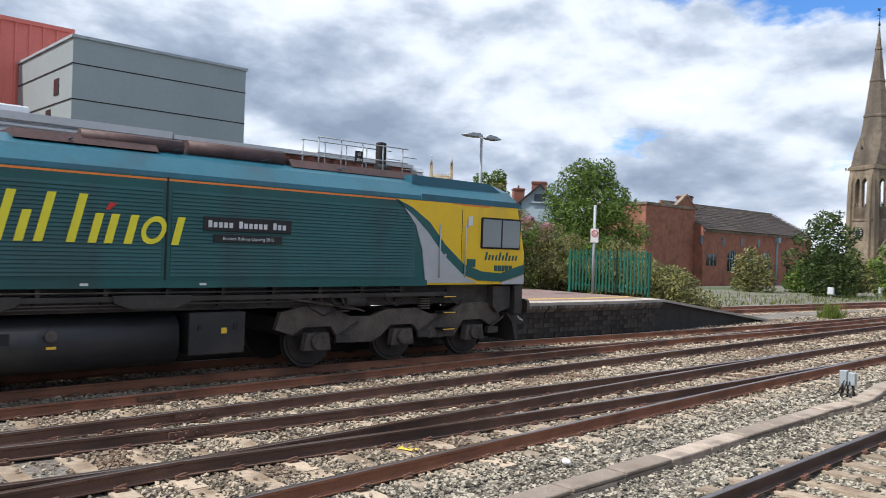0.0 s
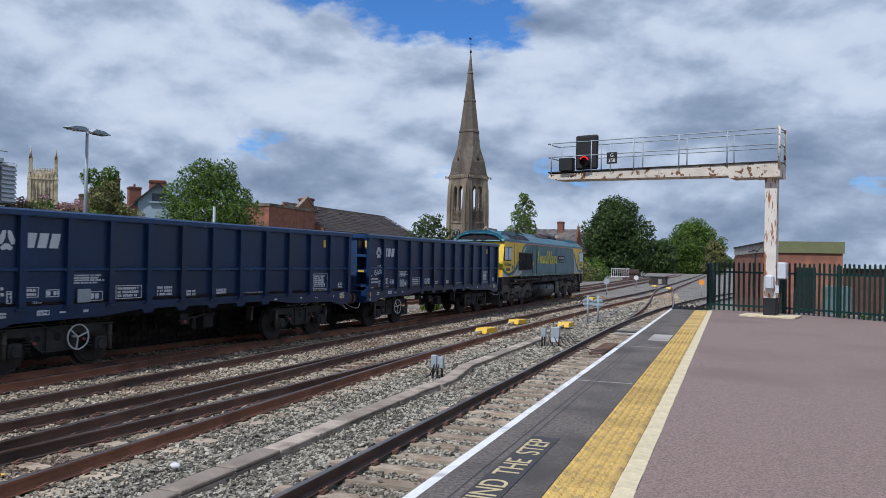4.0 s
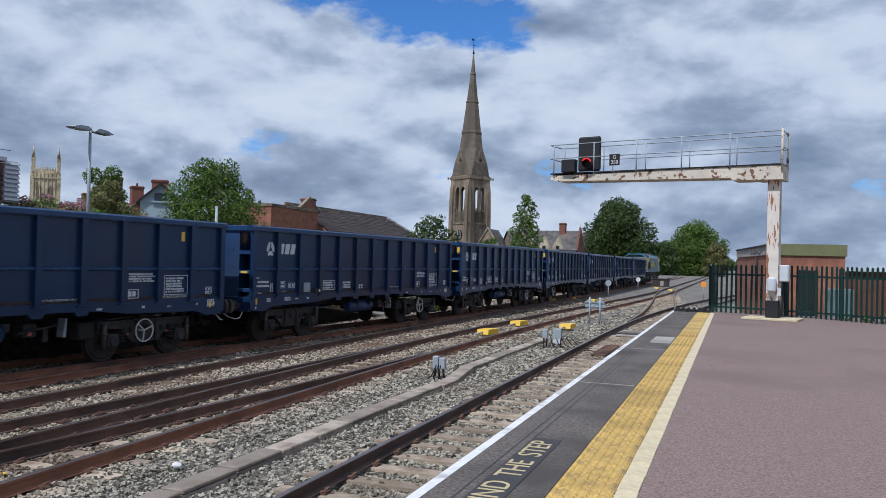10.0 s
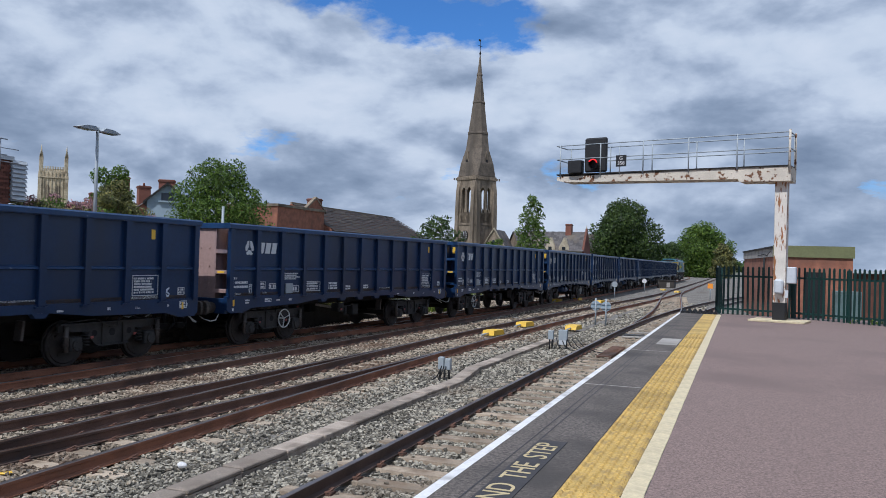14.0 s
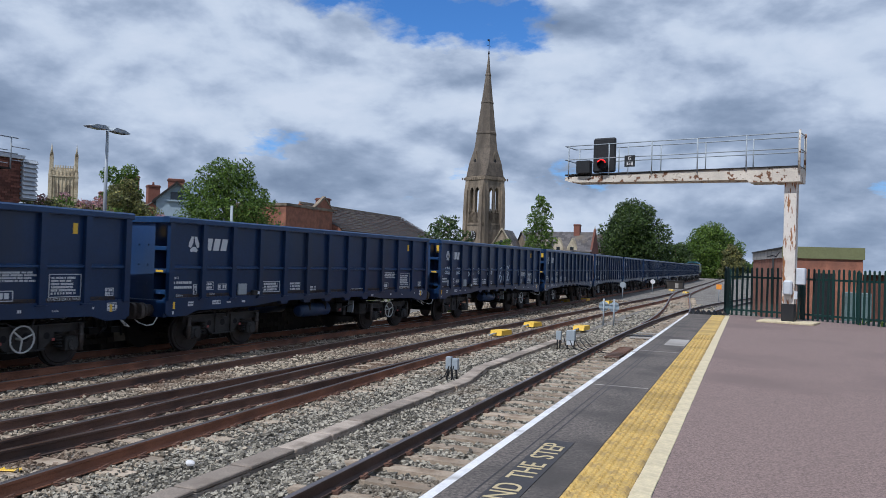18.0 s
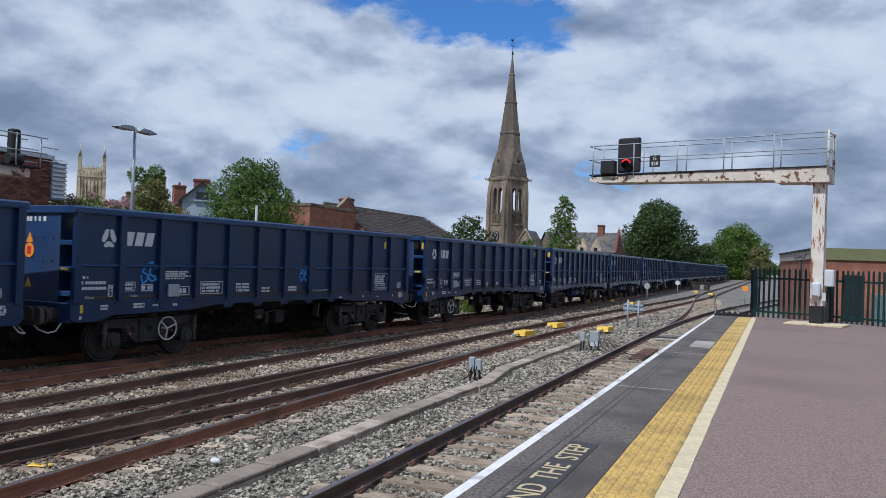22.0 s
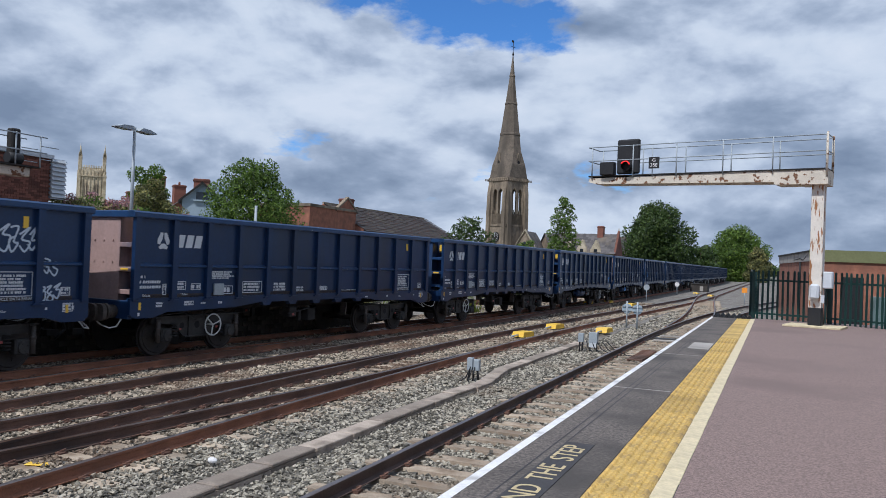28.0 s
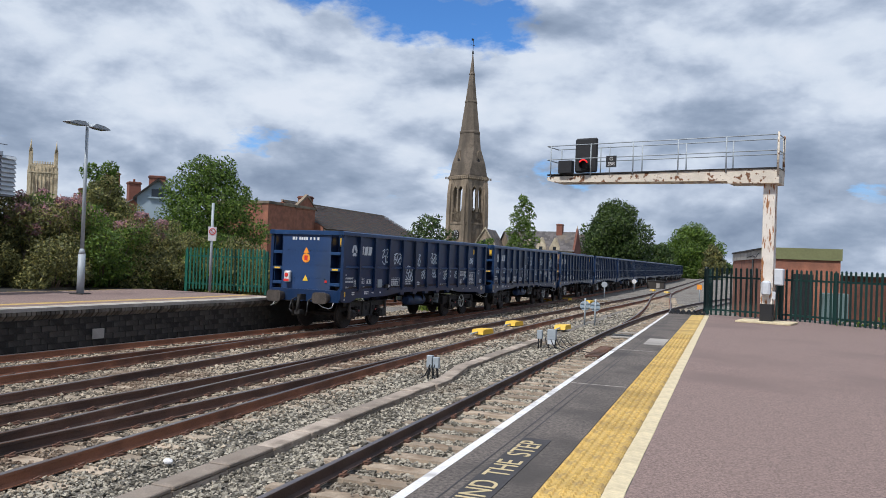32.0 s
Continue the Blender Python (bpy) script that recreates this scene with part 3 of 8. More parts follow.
def ballast_stones():
    """Loose stones over the bed near the camera, as one sheet of small blocks."""
    rs = np.random.RandomState(7)
    base = np.array([(-1, -1, -1), (1, -1, -1), (1, 1, -1), (-1, 1, -1), (-1, -1, 1), (1, -1, 1), (1, 1, 1), (-1, 1, 1)], float)
    quad = np.array([(3, 2, 1, 0), (4, 5, 6, 7), (0, 1, 5, 4), (1, 2, 6, 5), (2, 3, 7, 6), (3, 0, 4, 7)])
    cells = []
    for y0, y1, dens in ((-7, 3, 100), (3, 8, 900), (8, 14, 640), (14, 22, 320), (22, 34, 120), (34, 60, 34)):
        n = int((y1 - y0) * 13.3 * dens)
        x, y = rs.uniform(-15.6, -2.35, n), rs.uniform(y0, y1, n)
        size = rs.uniform(0.0105, 0.0235, n) * (1 + 0.05 * max(0, y0 - 6))
        cells.append(np.stack([x, y, size], 1))
    c = np.concatenate(cells)
    # keep the sleepers' tops, the cable trough and the walkway mostly clear
    clear, lifted = np.zeros(len(c), bool), np.zeros(len(c), bool)
    for fx, start in TRACKS:
        cx = np.array([fx(v) for v in c[:, 1]])
        on = (np.abs(c[:, 0] - cx) < 1.25) & (np.mod(c[:, 1] - start, 0.65) < 0.27)
        onrail = np.abs(np.abs(c[:, 0] - cx) - 0.7525) < 0.08
        clear |= onrail | (on & (rs.uniform(0, 1, len(c)) < (0.975 if fx is x_near else 0.90)))
        lifted |= on
    tx = np.array([trough_x(v) for v in c[:, 1]])
    clear |= np.abs(c[:, 0] - tx) < 0.15
    c, lifted = c[~clear], lifted[~clear]
    n = len(c)
    h = np.array([-0.192 + 0.02 * noise.noise((a * 0.9, b * 0.9, 0)) for a, b, _ in c])
    h = h - np.where((c[:, 0] > -6.6) & (c[:, 0] < -5.1), 0.03, 0.0)
    h = h - np.where(c[:, 0] > -4.9, 0.035, 0.0)
    h = np.where(lifted, -0.168, h)
    v = base[None] * rs.uniform(0.60, 1.15, (n, 8, 1)) * rs.uniform(0.7, 1.3, (n, 1, 3)) + rs.normal(0, 0.20, (n, 8, 3))
    # tumbled: each stone turned about a level axis, then about the upright
    tilt, turn = rs.uniform(-0.9, 0.9, n), rs.uniform(0, 2 * math.pi, n)
    ct, st, cu, su = np.cos(tilt)[:, None], np.sin(tilt)[:, None], np.cos(turn)[:, None], np.sin(turn)[:, None]
    vy, vz = v[:, :, 1] * ct - v[:, :, 2] * st, v[:, :, 1] * st + v[:, :, 2] * ct
    v = np.stack([v[:, :, 0] * cu - vy * su, v[:, :, 0] * su + vy * cu, vz], 2) * c[:, 2][:, None, None]
    v[:, :, 2] *= 0.75
    v[:, :, 0] += c[:, 0][:, None]
    v[:, :, 1] += c[:, 1][:, None]
    v[:, :, 2] += h[:, None] + rs.uniform(-0.01, 0.025, n)[:, None]
    brown = (c[:, 0] + rs.normal(0, 0.35, n) < -7.2)
    for pick, m, lab in ((~brown, "stones", "loose angular grey granite ballast stones"), (brown, "stonesbrown", "loose angular rust-stained brown ballast stones")):
        vv = v[pick]
        f = quad[None] + 8 * np.arange(len(vv))[:, None, None]
        tagged(raw("ballast_stones", vv.reshape(-1, 3).tolist(), f.reshape(-1, 4).tolist(), M[m]), lab, "ballast", kind="stuff")


def trough_x(y):
    """Centre line of the concrete cable trough."""
    if y < 13.6:
        return -5.87 - 0.012 * (y - 9)
    if y < 15.2:
        return -5.93 + 0.05 * (y - 13.6)
    if y < 17.5:
        return -5.85 - 0.15 * (y - 15.2)
    return -6.2


TRACKS = ((x_far, 0.1), (x_mid, 0.3), (x_left, 0.2), (x_right, 0.2), (x_near, 0.0))


def rail_profile():
    w, f = 0.035, 0.07
    return [(-f, -0.16), (f, -0.16), (f, -0.148), (0.012, -0.125), (0.012, -0.045), (w, -0.035), (w, -0.006), (w - 0.008, 0.0), (-w + 0.008, 0.0), (-w, -0.006), (-w, -0.035), (-0.012, -0.045), (-0.012, -0.125), (-f, -0.148)]


def sweep_rail(fx, off, y0, y1, parent, name="rail", step=1.2, steel="rail"):
    prof = rail_profile()
    ys = [y0]
    while ys[-1] < y1:
        ys.append(min(y1, ys[-1] + (step if ys[-1] < 60 else 4)))
    verts, faces = [], []
    n = len(prof)
    for y in ys:
        s = (fx(y + 0.2) - fx(y - 0.2)) / 0.4
        nx = 1 / math.sqrt(1 + s * s)
        for px, pz in prof:
            verts.append((fx(y) + (off + px) * nx, y - (off + px) * nx * s, pz))
    mats = []
    for j in range(len(ys) - 1):
        for i in range(n):
            a, b = j * n + i, j * n + (i + 1) % n
            faces.append((a, b, b + n, a + n))
            mats.append(1 if i in (6, 7, 8) else 0)
    faces.append(tuple(range(n))[::-1])
    faces.append(tuple(range((len(ys) - 1) * n, len(ys) * n)))
    ob = raw(name, verts, faces, [M[steel], M["railtop"]], parent)
    ob.data.polygons.foreach_set("material_index", mats + [0, 0])
    return ob


def sleeper_mesh(length=2.5):
    bm = bmesh.new()
    h = length / 2
    prism(bm, [(-0.14, -0.36), (0.14, -0.36), (0.115, -0.175), (-0.115, -0.175)], "x", -h, h)
    me = bpy.data.meshes.new("sleeper")
    bm.to_mesh(me)
    bm.free()
    me.materials.append(M["sleeper"])
    return me


SLEEPER = sleeper_mesh()


def clip_mesh():
    bm = bmesh.new()
    box(bm, -0.045, 0.045, -0.065, 0.065, -0.176, -0.152)
    pts = [(-0.03, -0.055, -0.146), (0.03, -0.05, -0.128), (0.045, 0.0, -0.112), (0.02, 0.05, -0.118), (-0.03, 0.045, -0.138)]
    for p, q in zip(pts, pts[1:]):
        tube(bm, p, q, 0.012, n=4)
    me = bpy.data.meshes.new("rail_clip")
    bm.to_mesh(me)
    bm.free()
    me.materials.append(M["clip"])
    return me


CLIP = clip_mesh()


def clips(fx, ys, parent, offs=(-0.7525, 0.7525)):
    for y in ys:
        for o in offs:
            for s in (-1, 1):
                c = new("rail_clip", CLIP)
                c.parent = parent
                c.matrix_basis = pose(fx(y) + o + s * 0.088, y, 0, 0, 0, (0 if s > 0 else 180) + random.uniform(-4, 4))


def track(fx, y0, y1, start, label, sleepers_to=60, rails=(-0.7525, 0.7525), skip=None, steel="rail"):
    r = root("railway_track", label=label, category="railway track", group="railway tracks")
    for k, o in enumerate(rails):
        sweep_rail(fx, o, y0, y1, r, steel=steel if isinstance(steel, str) else steel[k])
    ys = [start + 0.13 + 0.65 * k for k in range(max(-12, int(y0 / 0.65)), int(sleepers_to / 0.65))]
    ys = [y for y in ys if not (skip and skip(y))]
    for y in ys:
        s = new("sleeper", SLEEPER)
        s.parent = r
        s.matrix_basis = pose(fx(y), y, random.uniform(-0.012, 0.004), 0, 0, random.uniform(-0.6, 0.6))
    clips(fx, [y for y in ys if 1.5 < y < 28], r, rails)
    return r


random.seed(11)
track(x_far, -310, 340, 0.1, "rust-brown curved rails on concrete sleepers beside the far platform", 62)
track(x_mid, -60, 54, 0.3, "rust-brown straight rails on concrete sleepers joining the next line", 45, skip=lambda y: y > 30, steel=("rail", "railbrown")).matrix_basis = pose(0, 0, -0.004)
track(x_left, -30, 23.9, 0.2, "dark rusty rails of a turnout curving across on sleepers", 26, skip=lambda y: y > 12, steel="railbrown").matrix_basis = pose(0, 0, -0.004)
track(x_right, -60, 220, 0.2, "rust-brown main line rails on concrete sleepers in ballast", 62, steel=("railbrown", "rail"))
track(x_near, -60, 74, 0.0, "dark rails beside the near platform on pale concrete sleepers", 52, steel="raildark")


def x_cross(y):
    u = min(1, max(0, (y - 33) / 55))
    return -3.77 - 2.72 * u * u * (3 - 2 * u)


track(x_cross, 34, 87, 0.0, "rusty crossover rails linking the two near lines", 74, skip=lambda y: y < 44 or y > 72).matrix_basis = pose(0, 0, -0.004)
track(lambda y: x_back(y), 24, 150, 0.0, "rusty siding rails behind the far platform ramp", 70)


# ---- near platform ----
def near_platform():
    bm = bmesh.new()
    box(bm, EDGE, 14, -14, 27.2, -0.45, P - 0.004)
    tagged(obj("platform_near", bm, M["mortar"]), "near platform body with brick face", "platform", kind="structure")
    # surface strips butted side by side
    y0, y1 = -14, 27.0

    def strip(name, xa, xb, m, label, ya=y0, yb=y1, z=P, cat="platform surface"):
        b = bmesh.new()
        n = 60
        for i in range(n):
            a, c = ya + (yb - ya) * i / n, ya + (yb - ya) * (i + 1) / n
            vs = [b.verts.new(q) for q in ((xa, a, z), (xb, a, z), (xb, c, z), (xa, c, z))]
            b.faces.new(vs)
        return tagged(obj(name, b, m), label, cat, kind="structure")

    strip("platform_edge_strip", -2.105, -1.40, M["edgetar"], "worn dark grey asphalt strip along the platform edge")
    strip("platform_surface", -0.86, 14, M["tarmac"], "pinkish worn tarmac platform surface")
    strip("white_edge_line", EDGE - 0.02, -2.105, M["white"], "white painted line along the platform edge", z=P + 0.002)
    strip("joint_bed", -1.0, -0.86, M["textdark"], "dark joint bed under the cream edging blocks", z=P - 0.002, yb=26.6)
    for x in (-1.93, -1.86):
        strip("groove", x, x + 0.012, M["textdark"], "thin dark groove in the edge strip", z=P + 0.002)
    lip = boxm(EDGE - 0.04, EDGE + 0.05, -14, 27.2, P - 0.09, P - 0.003, 0.01)
    tagged(obj("platform_nosing", lip, M["concrete"]), "concrete nosing of the near platform", "platform edge", kind="structure")


near_platform()


def tactile_paving():
    r = root("tactile_paving", label="yellow blister tactile paving slabs with cream edging blocks", category="tactile paving")
    r["kind"] = "structure"
    bm = bmesh.new()
    box(bm, -0.196, 0.196, -0.191, 0.191, -0.05, 0.0, bevel=0.006)
    me = bpy.data.meshes.new("slab")
    bm.to_mesh(me)
    bm.free()
    me.materials.append(M["tactile"])
    me2 = bpy.data.meshes.new("slab_blistered")
    bm = bmesh.new()
    box(bm, -0.196, 0.196, -0.191, 0.191, -0.05, 0.0, bevel=0.006)
    for i in range(6):
        for j in range(6):
            x, y = -0.167 + i * 0.067, -0.167 + j * 0.067
            lo = [bm.verts.new((x + 0.023 * math.cos(a), y + 0.023 * math.sin(a), 0.0)) for a in [k * math.pi / 3 for k in range(6)]]
            hi = [bm.verts.new((x + 0.013 * math.cos(a), y + 0.013 * math.sin(a), 0.017)) for a in [k * math.pi / 3 for k in range(6)]]
            for k in range(6):
                bm.faces.new((lo[k], lo[(k + 1) % 6], hi[(k + 1) % 6], hi[k]))
            bm.faces.new(hi)
    bm.to_mesh(me2)
    bm.free()
    me2.materials.append(M["tactile"])
    for k in range(-20, 66):
        y = 0.2 + 0.4 * k
        s = new("slab", me2 if -1 < y < 18 else me)
        s.parent = r
        s.matrix_basis = pose(-1.2, y, P + 0.003 + random.uniform(-0.0015, 0.002), 0, 0, random.uniform(-0.3, 0.3))
    bm = boxm(-0.069, 0.069, -0.199, 0.199, -0.05, 0.0, 0.003)
    me3 = bpy.data.meshes.new("edging_block")
    bm.to_mesh(me3)
    bm.free()
    me3.materials.append(M["cream"])
    for k in range(-20, 66):
        s = new("edging_block", me3)
        s.parent = r
        s.matrix_basis = pose(-0.932 + random.uniform(-0.002, 0.002), 0.28 + 0.4 * k, P + 0.004 + random.uniform(-0.001, 0.001), 0, 0, random.uniform(-0.4, 0.4))


tactile_paving()


def step_text(y):
    r = root("platform_lettering", pose(-1.735, y, P + 0.003), label="worn gold words on a dark panel painted on the platform edge", category="platform marking")
    part("panel", boxm(-0.115, 0.115, -1.05, 1.03, -0.002, 0.002), M["textdark"], r)
    for text, dy in (("MIND", -0.69), ("THE", 0.0), ("STEP", 0.65)):
        lettering("word", text, 0.26, M["textgold"], r, pose(0.0, dy, 0.003, 0, 0, 90), depth=0.0015)


step_text(5.1)


def platform_marks():
    """A thin pale painted line, a repair patch and a cover plate in the edge strip."""
    for name, x0, x1, y0, y1, m, lab in (("paint_line", -2.09, -1.42, 9.46, 9.485, "concrete", "thin pale painted line across the edge strip"),
                                         ("paint_line", -2.09, -1.42, 13.9, 13.93, "concrete", "thin pale painted line across the edge strip"),
                                         ("repair_patch", -1.8, -1.42, 15.2, 16.6, "concrete", "pale square repair patch in the edge strip")):
        o = obj(name, boxm(x0, x1, y0, y1, P - 0.01, P + 0.002), M[m])
        tagged(o, lab, "platform marking")


platform_marks()


def platform_end():
    # black toothed rubber ramp guard across the platform end
    r = root("trespass_guard", pose(-1.6, 26.9, P), label="black rubber anti-trespass ridges across the platform end", category="trespass guard")
    for i in range(7):
        part("ridge", prismm([(-0.55 + i * 0.17, 0), (-0.38 + i * 0.17, 0), (-0.46 + i * 0.17, 0.11)], "y", -0.4, 0.9), M["black"], r)
    bm = bmesh.new()
    prism(bm, [(27.2, -0.45), (27.2, P - 0.05), (33, -0.2), (33, -0.45)], "x", EDGE, 1.5)
    tagged(obj("platform_ramp_near", bm, M["ballast"]), "gravelled ramp at the end of the near platform", "ramp", kind="structure")


platform_end()


# ---- far platform ----
def far_edge(y):
    return x_far(min(y, 21)) - 1.50 if y < 21 else x_far(21) - 1.50 - (y - 21) * 0.03


def far_platform():
    ys = [-40 + 3 * i for i in range(14)] + [2 + 1.0 * i for i in range(23)]
    ys = sorted(set(ys))
    zt = lambda y: P if y < 23.5 else max(-0.25, P - (y - 23.5) * 0.12)
    ys = [y for y in ys if y < 23.5] + [23.5, 25, 27, 29, 31, 32.6]
    # body with a shelf under the nosing
    bm = bmesh.new()
    ra = []
    for y in ys:
        e = far_edge(y)
        ra.append([bm.verts.new(p) for p in ((e - 0.14, y, -0.45), (e - 0.14, y, zt(y) - 0.20), (e - 0.14, y, zt(y) - 0.012), (-24.5 if y < 26 else e - 2.5, y, zt(y) - 0.012), (-24.5 if y < 26 else e - 2.5, y, -0.45))])
    for a, b in zip(ra, ra[1:]):
        for i in range(4):
            bm.faces.new((a[i], b[i], b[i + 1], a[i + 1]))
    bm.faces.new(ra[-1])
    bmesh.ops.recalc_face_normals(bm, faces=bm.faces)
    body = tagged(obj("platform_far", bm, [M["mortar"]]), "old blackened stone and brick far platform body", "platform", kind="structure")
    for name, a, b, m, lab, dz in (("far_platform_edge_paving", 0.0, -0.45, M["concrete"], "pale concrete edge slabs of the far platform", 0),
                                   ("far_platform_white_line", -0.45, -0.55, M["cream"], "cream line on the far platform", 0),
                                   ("far_platform_tactile", -1.15, -1.55, M["tactile"], "faded yellow tactile strip on the far platform", 0),
                                   ("far_platform_strip", -0.55, -1.15, M["tarmac"], "worn tarmac strip on the far platform", 0),
                                   ("far_platform_surface", -1.55, -6.0, M["tarmac"], "pale pinkish tarmac far platform surface", 0),
                                   ("far_platform_back_line", -6.0, -6.1, M["tactile"], "yellow line along the back of the far platform", 0)):
        bm = bmesh.new()
        rows = []
        for y in ys:
            e = far_edge(y)
            if y > 26 and a < -2.4:
                continue
            rows.append([bm.verts.new((e + a, y, zt(y))), bm.verts.new((e + max(b, -2.5 if y > 26 else -9), y, zt(y)))])
        for p, q in zip(rows, rows[1:]):
            bm.faces.new((p[0], q[0], q[1], p[1])).normal_flip()
        bmesh.ops.recalc_face_normals(bm, faces=bm.faces)
        for f in bm.faces:
            if f.normal.z < 0:
                f.normal_flip()
        tagged(obj(name, bm, m), lab, "platform surface", kind="structure")
    # coping nosing and corbel bricks, then coursed blocks below
    bm = bmesh.new()
    for p, q in zip(ys, ys[1:]):
        a, b = far_edge(p), far_edge(q)
        vs = [bm.verts.new(v) for v in ((a, p, zt(p) - 0.004), (b, q, zt(q) - 0.004), (b, q, zt(q) - 0.085), (a, p, zt(p) - 0.085), (a - 0.15, p, zt(p) - 0.085), (b - 0.15, q, zt(q) - 0.085))]
        bm.faces.new((vs[0], vs[3], vs[2], vs[1]))
        bm.faces.new((vs[3], vs[4], vs[5], vs[2]))
    bmesh.ops.recalc_face_normals(bm, faces=bm.faces)
    tagged(obj("far_platform_nosing", bm, M["concrete"]), "pale concrete nosing of the far platform edge", "platform edge", kind="structure")
    corb = bmesh.new()
    prism(corb, [(-0.14, -0.30), (0.0, -0.17), (0.0, -0.09), (-0.14, -0.09)], "y", -0.055, 0.055)
    cm = bpy.data.meshes.new("corbel_brick")
    corb.to_mesh(cm)
    corb.free()
    cm.materials.append(M["corbel"])
    y = 11.2
    while y < 23.4:
        o = new("corbel_brick", cm)
        o.parent = body
        o.matrix_basis = pose(far_edge(y) - 0.01, y, zt(y), random.uniform(-6, 6), 0, 0)
        y += 0.125
    blk = [None] * 4
    for k in range(4):
        b = boxm(-0.05, 0.0, -0.20 + 0.01 * k, 0.20, -0.068, 0.068, 0.006)
        blk[k] = bpy.data.meshes.new("block")
        b.to_mesh(blk[k])
        b.free()
        blk[k].materials.append(M["wallstone"])
    for row in range(5):
        y = 11.0 + (0.22 if row % 2 else 0)
        while y < 23.2:
            o = new("block", blk[random.randrange(4)])
            o.parent = body
            o.matrix_basis = pose(far_edge(y) - 0.12 + random.uniform(-0.008, 0.01), y, 0.54 - 0.145 * row, 0, 0, math.degrees(-math.atan(far_edge(y + 0.5) - far_edge(y - 0.5))))
            y += 0.425


far_platform()


random.seed(5)
ballast_stones()


# ---- the train ----
def wheelset_mesh(r=0.46):
    bm = bmesh.new()
    for s in (-1, 1):
        tube(bm, (s * 0.68, 0, 0), (s * 0.715, 0, 0), r + 0.025, n=28)
        tube(bm, (s * 0.715, 0, 0), (s * 0.80, 0, 0), r, n=28, mi=0)
        tube(bm, (s * 0.801, 0, 0), (s * 0.815, 0, 0), r - 0.05, r - 0.07, n=28)
        tube(bm, (s * 0.80, 0, 0), (s * 0.90, 0, 0), 0.13, 0.11, n=12)
        for k in range(4):
            a = k * math.pi / 2
            tube(bm, (s * 0.81, 0.27 * math.cos(a), 0.27 * math.sin(a)), (s * 0.828, 0.27 * math.cos(a), 0.27 * math.sin(a)), 0.045, n=6)
    tube(bm, (-0.9, 0, 0), (0.9, 0, 0), 0.08, n=10)
    return bm


def wagon_bogie(parent, y):
    """Welded bogie: straight-topped side frames with a deep middle, its holes painted dark, axleboxes between guide
    pillars.
    """
    b = bmesh.new()
    tube(b, (-0.85, 0, 0.62), (0.85, 0, 0.62), 0.16, n=8)
    box(b, -0.95, 0.95, -0.2, 0.2, 0.55, 0.88)
    bg = part("bogie", b, M["under"], parent, "grimy steel wagon bogie")
    bg.matrix_basis = pose(0, y, 0)
    for s in (-1, 1):
        f = bmesh.new()
        prism(f, [(-1.36, 0.73), (-1.36, 0.86), (-0.62, 0.88), (0.62, 0.88), (1.36, 0.86), (1.36, 0.73), (0.80, 0.71), (0.62, 0.60), (0.40, 0.40), (-0.40, 0.40), (-0.62, 0.60), (-0.80, 0.71)], "x", *sorted((s * 0.95, s * 1.03)))
        box(f, *sorted((s * 0.93, s * 1.09)), -1.36, 1.36, 0.865, 0.895)
        prism(f, [(-0.42, 0.385), (0.42, 0.385), (0.42, 0.415), (-0.42, 0.415)], "x", *sorted((s * 0.93, s * 1.09)))
        for yy in (-0.28, 0.28):
            box(f, *sorted((s * 1.03, s * 1.07)), yy - 0.015, yy + 0.015, 0.41, 0.87)
        sf = part("side_frame", f, M["bogie"], bg)
        # dark discs on the solid frame paint the shade of its holes
        for yy, r in ((0.0, 0.085), (-0.47, 0.07), (0.47, 0.07)):
            part("frame_hole", tubem((s * 1.0, yy, 0.66), (s * 1.034, yy, 0.66), r, n=12), M["dark"], sf)
        for a in (-1, 1):
            x = bmesh.new()
            box(x, *sorted((s * 0.94, s * 1.14)), a * 1.0 - 0.15, a * 1.0 + 0.15, 0.32, 0.62, bevel=0.03)
            tube(x, (s * 1.13, a * 1.0, 0.46), (s * 1.18, a * 1.0, 0.46), 0.115, n=14)
            for k in range(4):
                c, n = math.cos(k * math.pi / 2 + 0.4), math.sin(k * math.pi / 2 + 0.4)
                tube(x, (s * 1.18, a + 0.075 * c, 0.46 + 0.075 * n), (s * 1.195, a + 0.075 * c, 0.46 + 0.075 * n), 0.016, n=5)
            part("axlebox", x, M["bogie"], bg)
            x = bmesh.new()
            for k in range(5):
                tube(x, (s * 1.05, a * 0.72, 0.42 + k * 0.065), (s * 1.05, a * 0.72, 0.455 + k * 0.065), 0.08, n=10)
            part("coil_spring", x, M["under"], bg)
            x = bmesh.new()
            tube(x, (s * 1.10, a * 1.235, 0.32), (s * 1.10, a * 1.235, 0.86), 0.052, n=10)
            tube(x, (s * 1.10, a * 1.235, 0.60), (s * 1.10, a * 1.235, 0.66), 0.062, n=10)
            part("guide_pillar", x, M["rubbed"], bg, "dull steel guide pillar")
            part("inspection_mark", boxm(*sorted((s * 1.085, s * 1.10)), a * 0.58 - 0.03, a * 0.58 + 0.03, 0.56, 0.61), M["dullred"], bg)
        part("brake_pipe", hose([(s * 1.12, -1.25, 0.93), (s * 1.13, -0.5, 0.97), (s * 1.14, -0.2, 0.80), (s * 1.14, 0.02, 0.80), (s * 1.12, 0.12, 1.05)], 0.014), M["bogie"], bg)
    for a in (-1, 1):
        w = part("wheelset", wheelset_mesh(), M["wheel"], bg, "steel wheelset with axle")
        w.matrix_basis = pose(0, a * 1.0, 0.46)
        WHEELS.append(w)
    return bg


WHEELS = []
HALF = 6.40
BW = 1.36


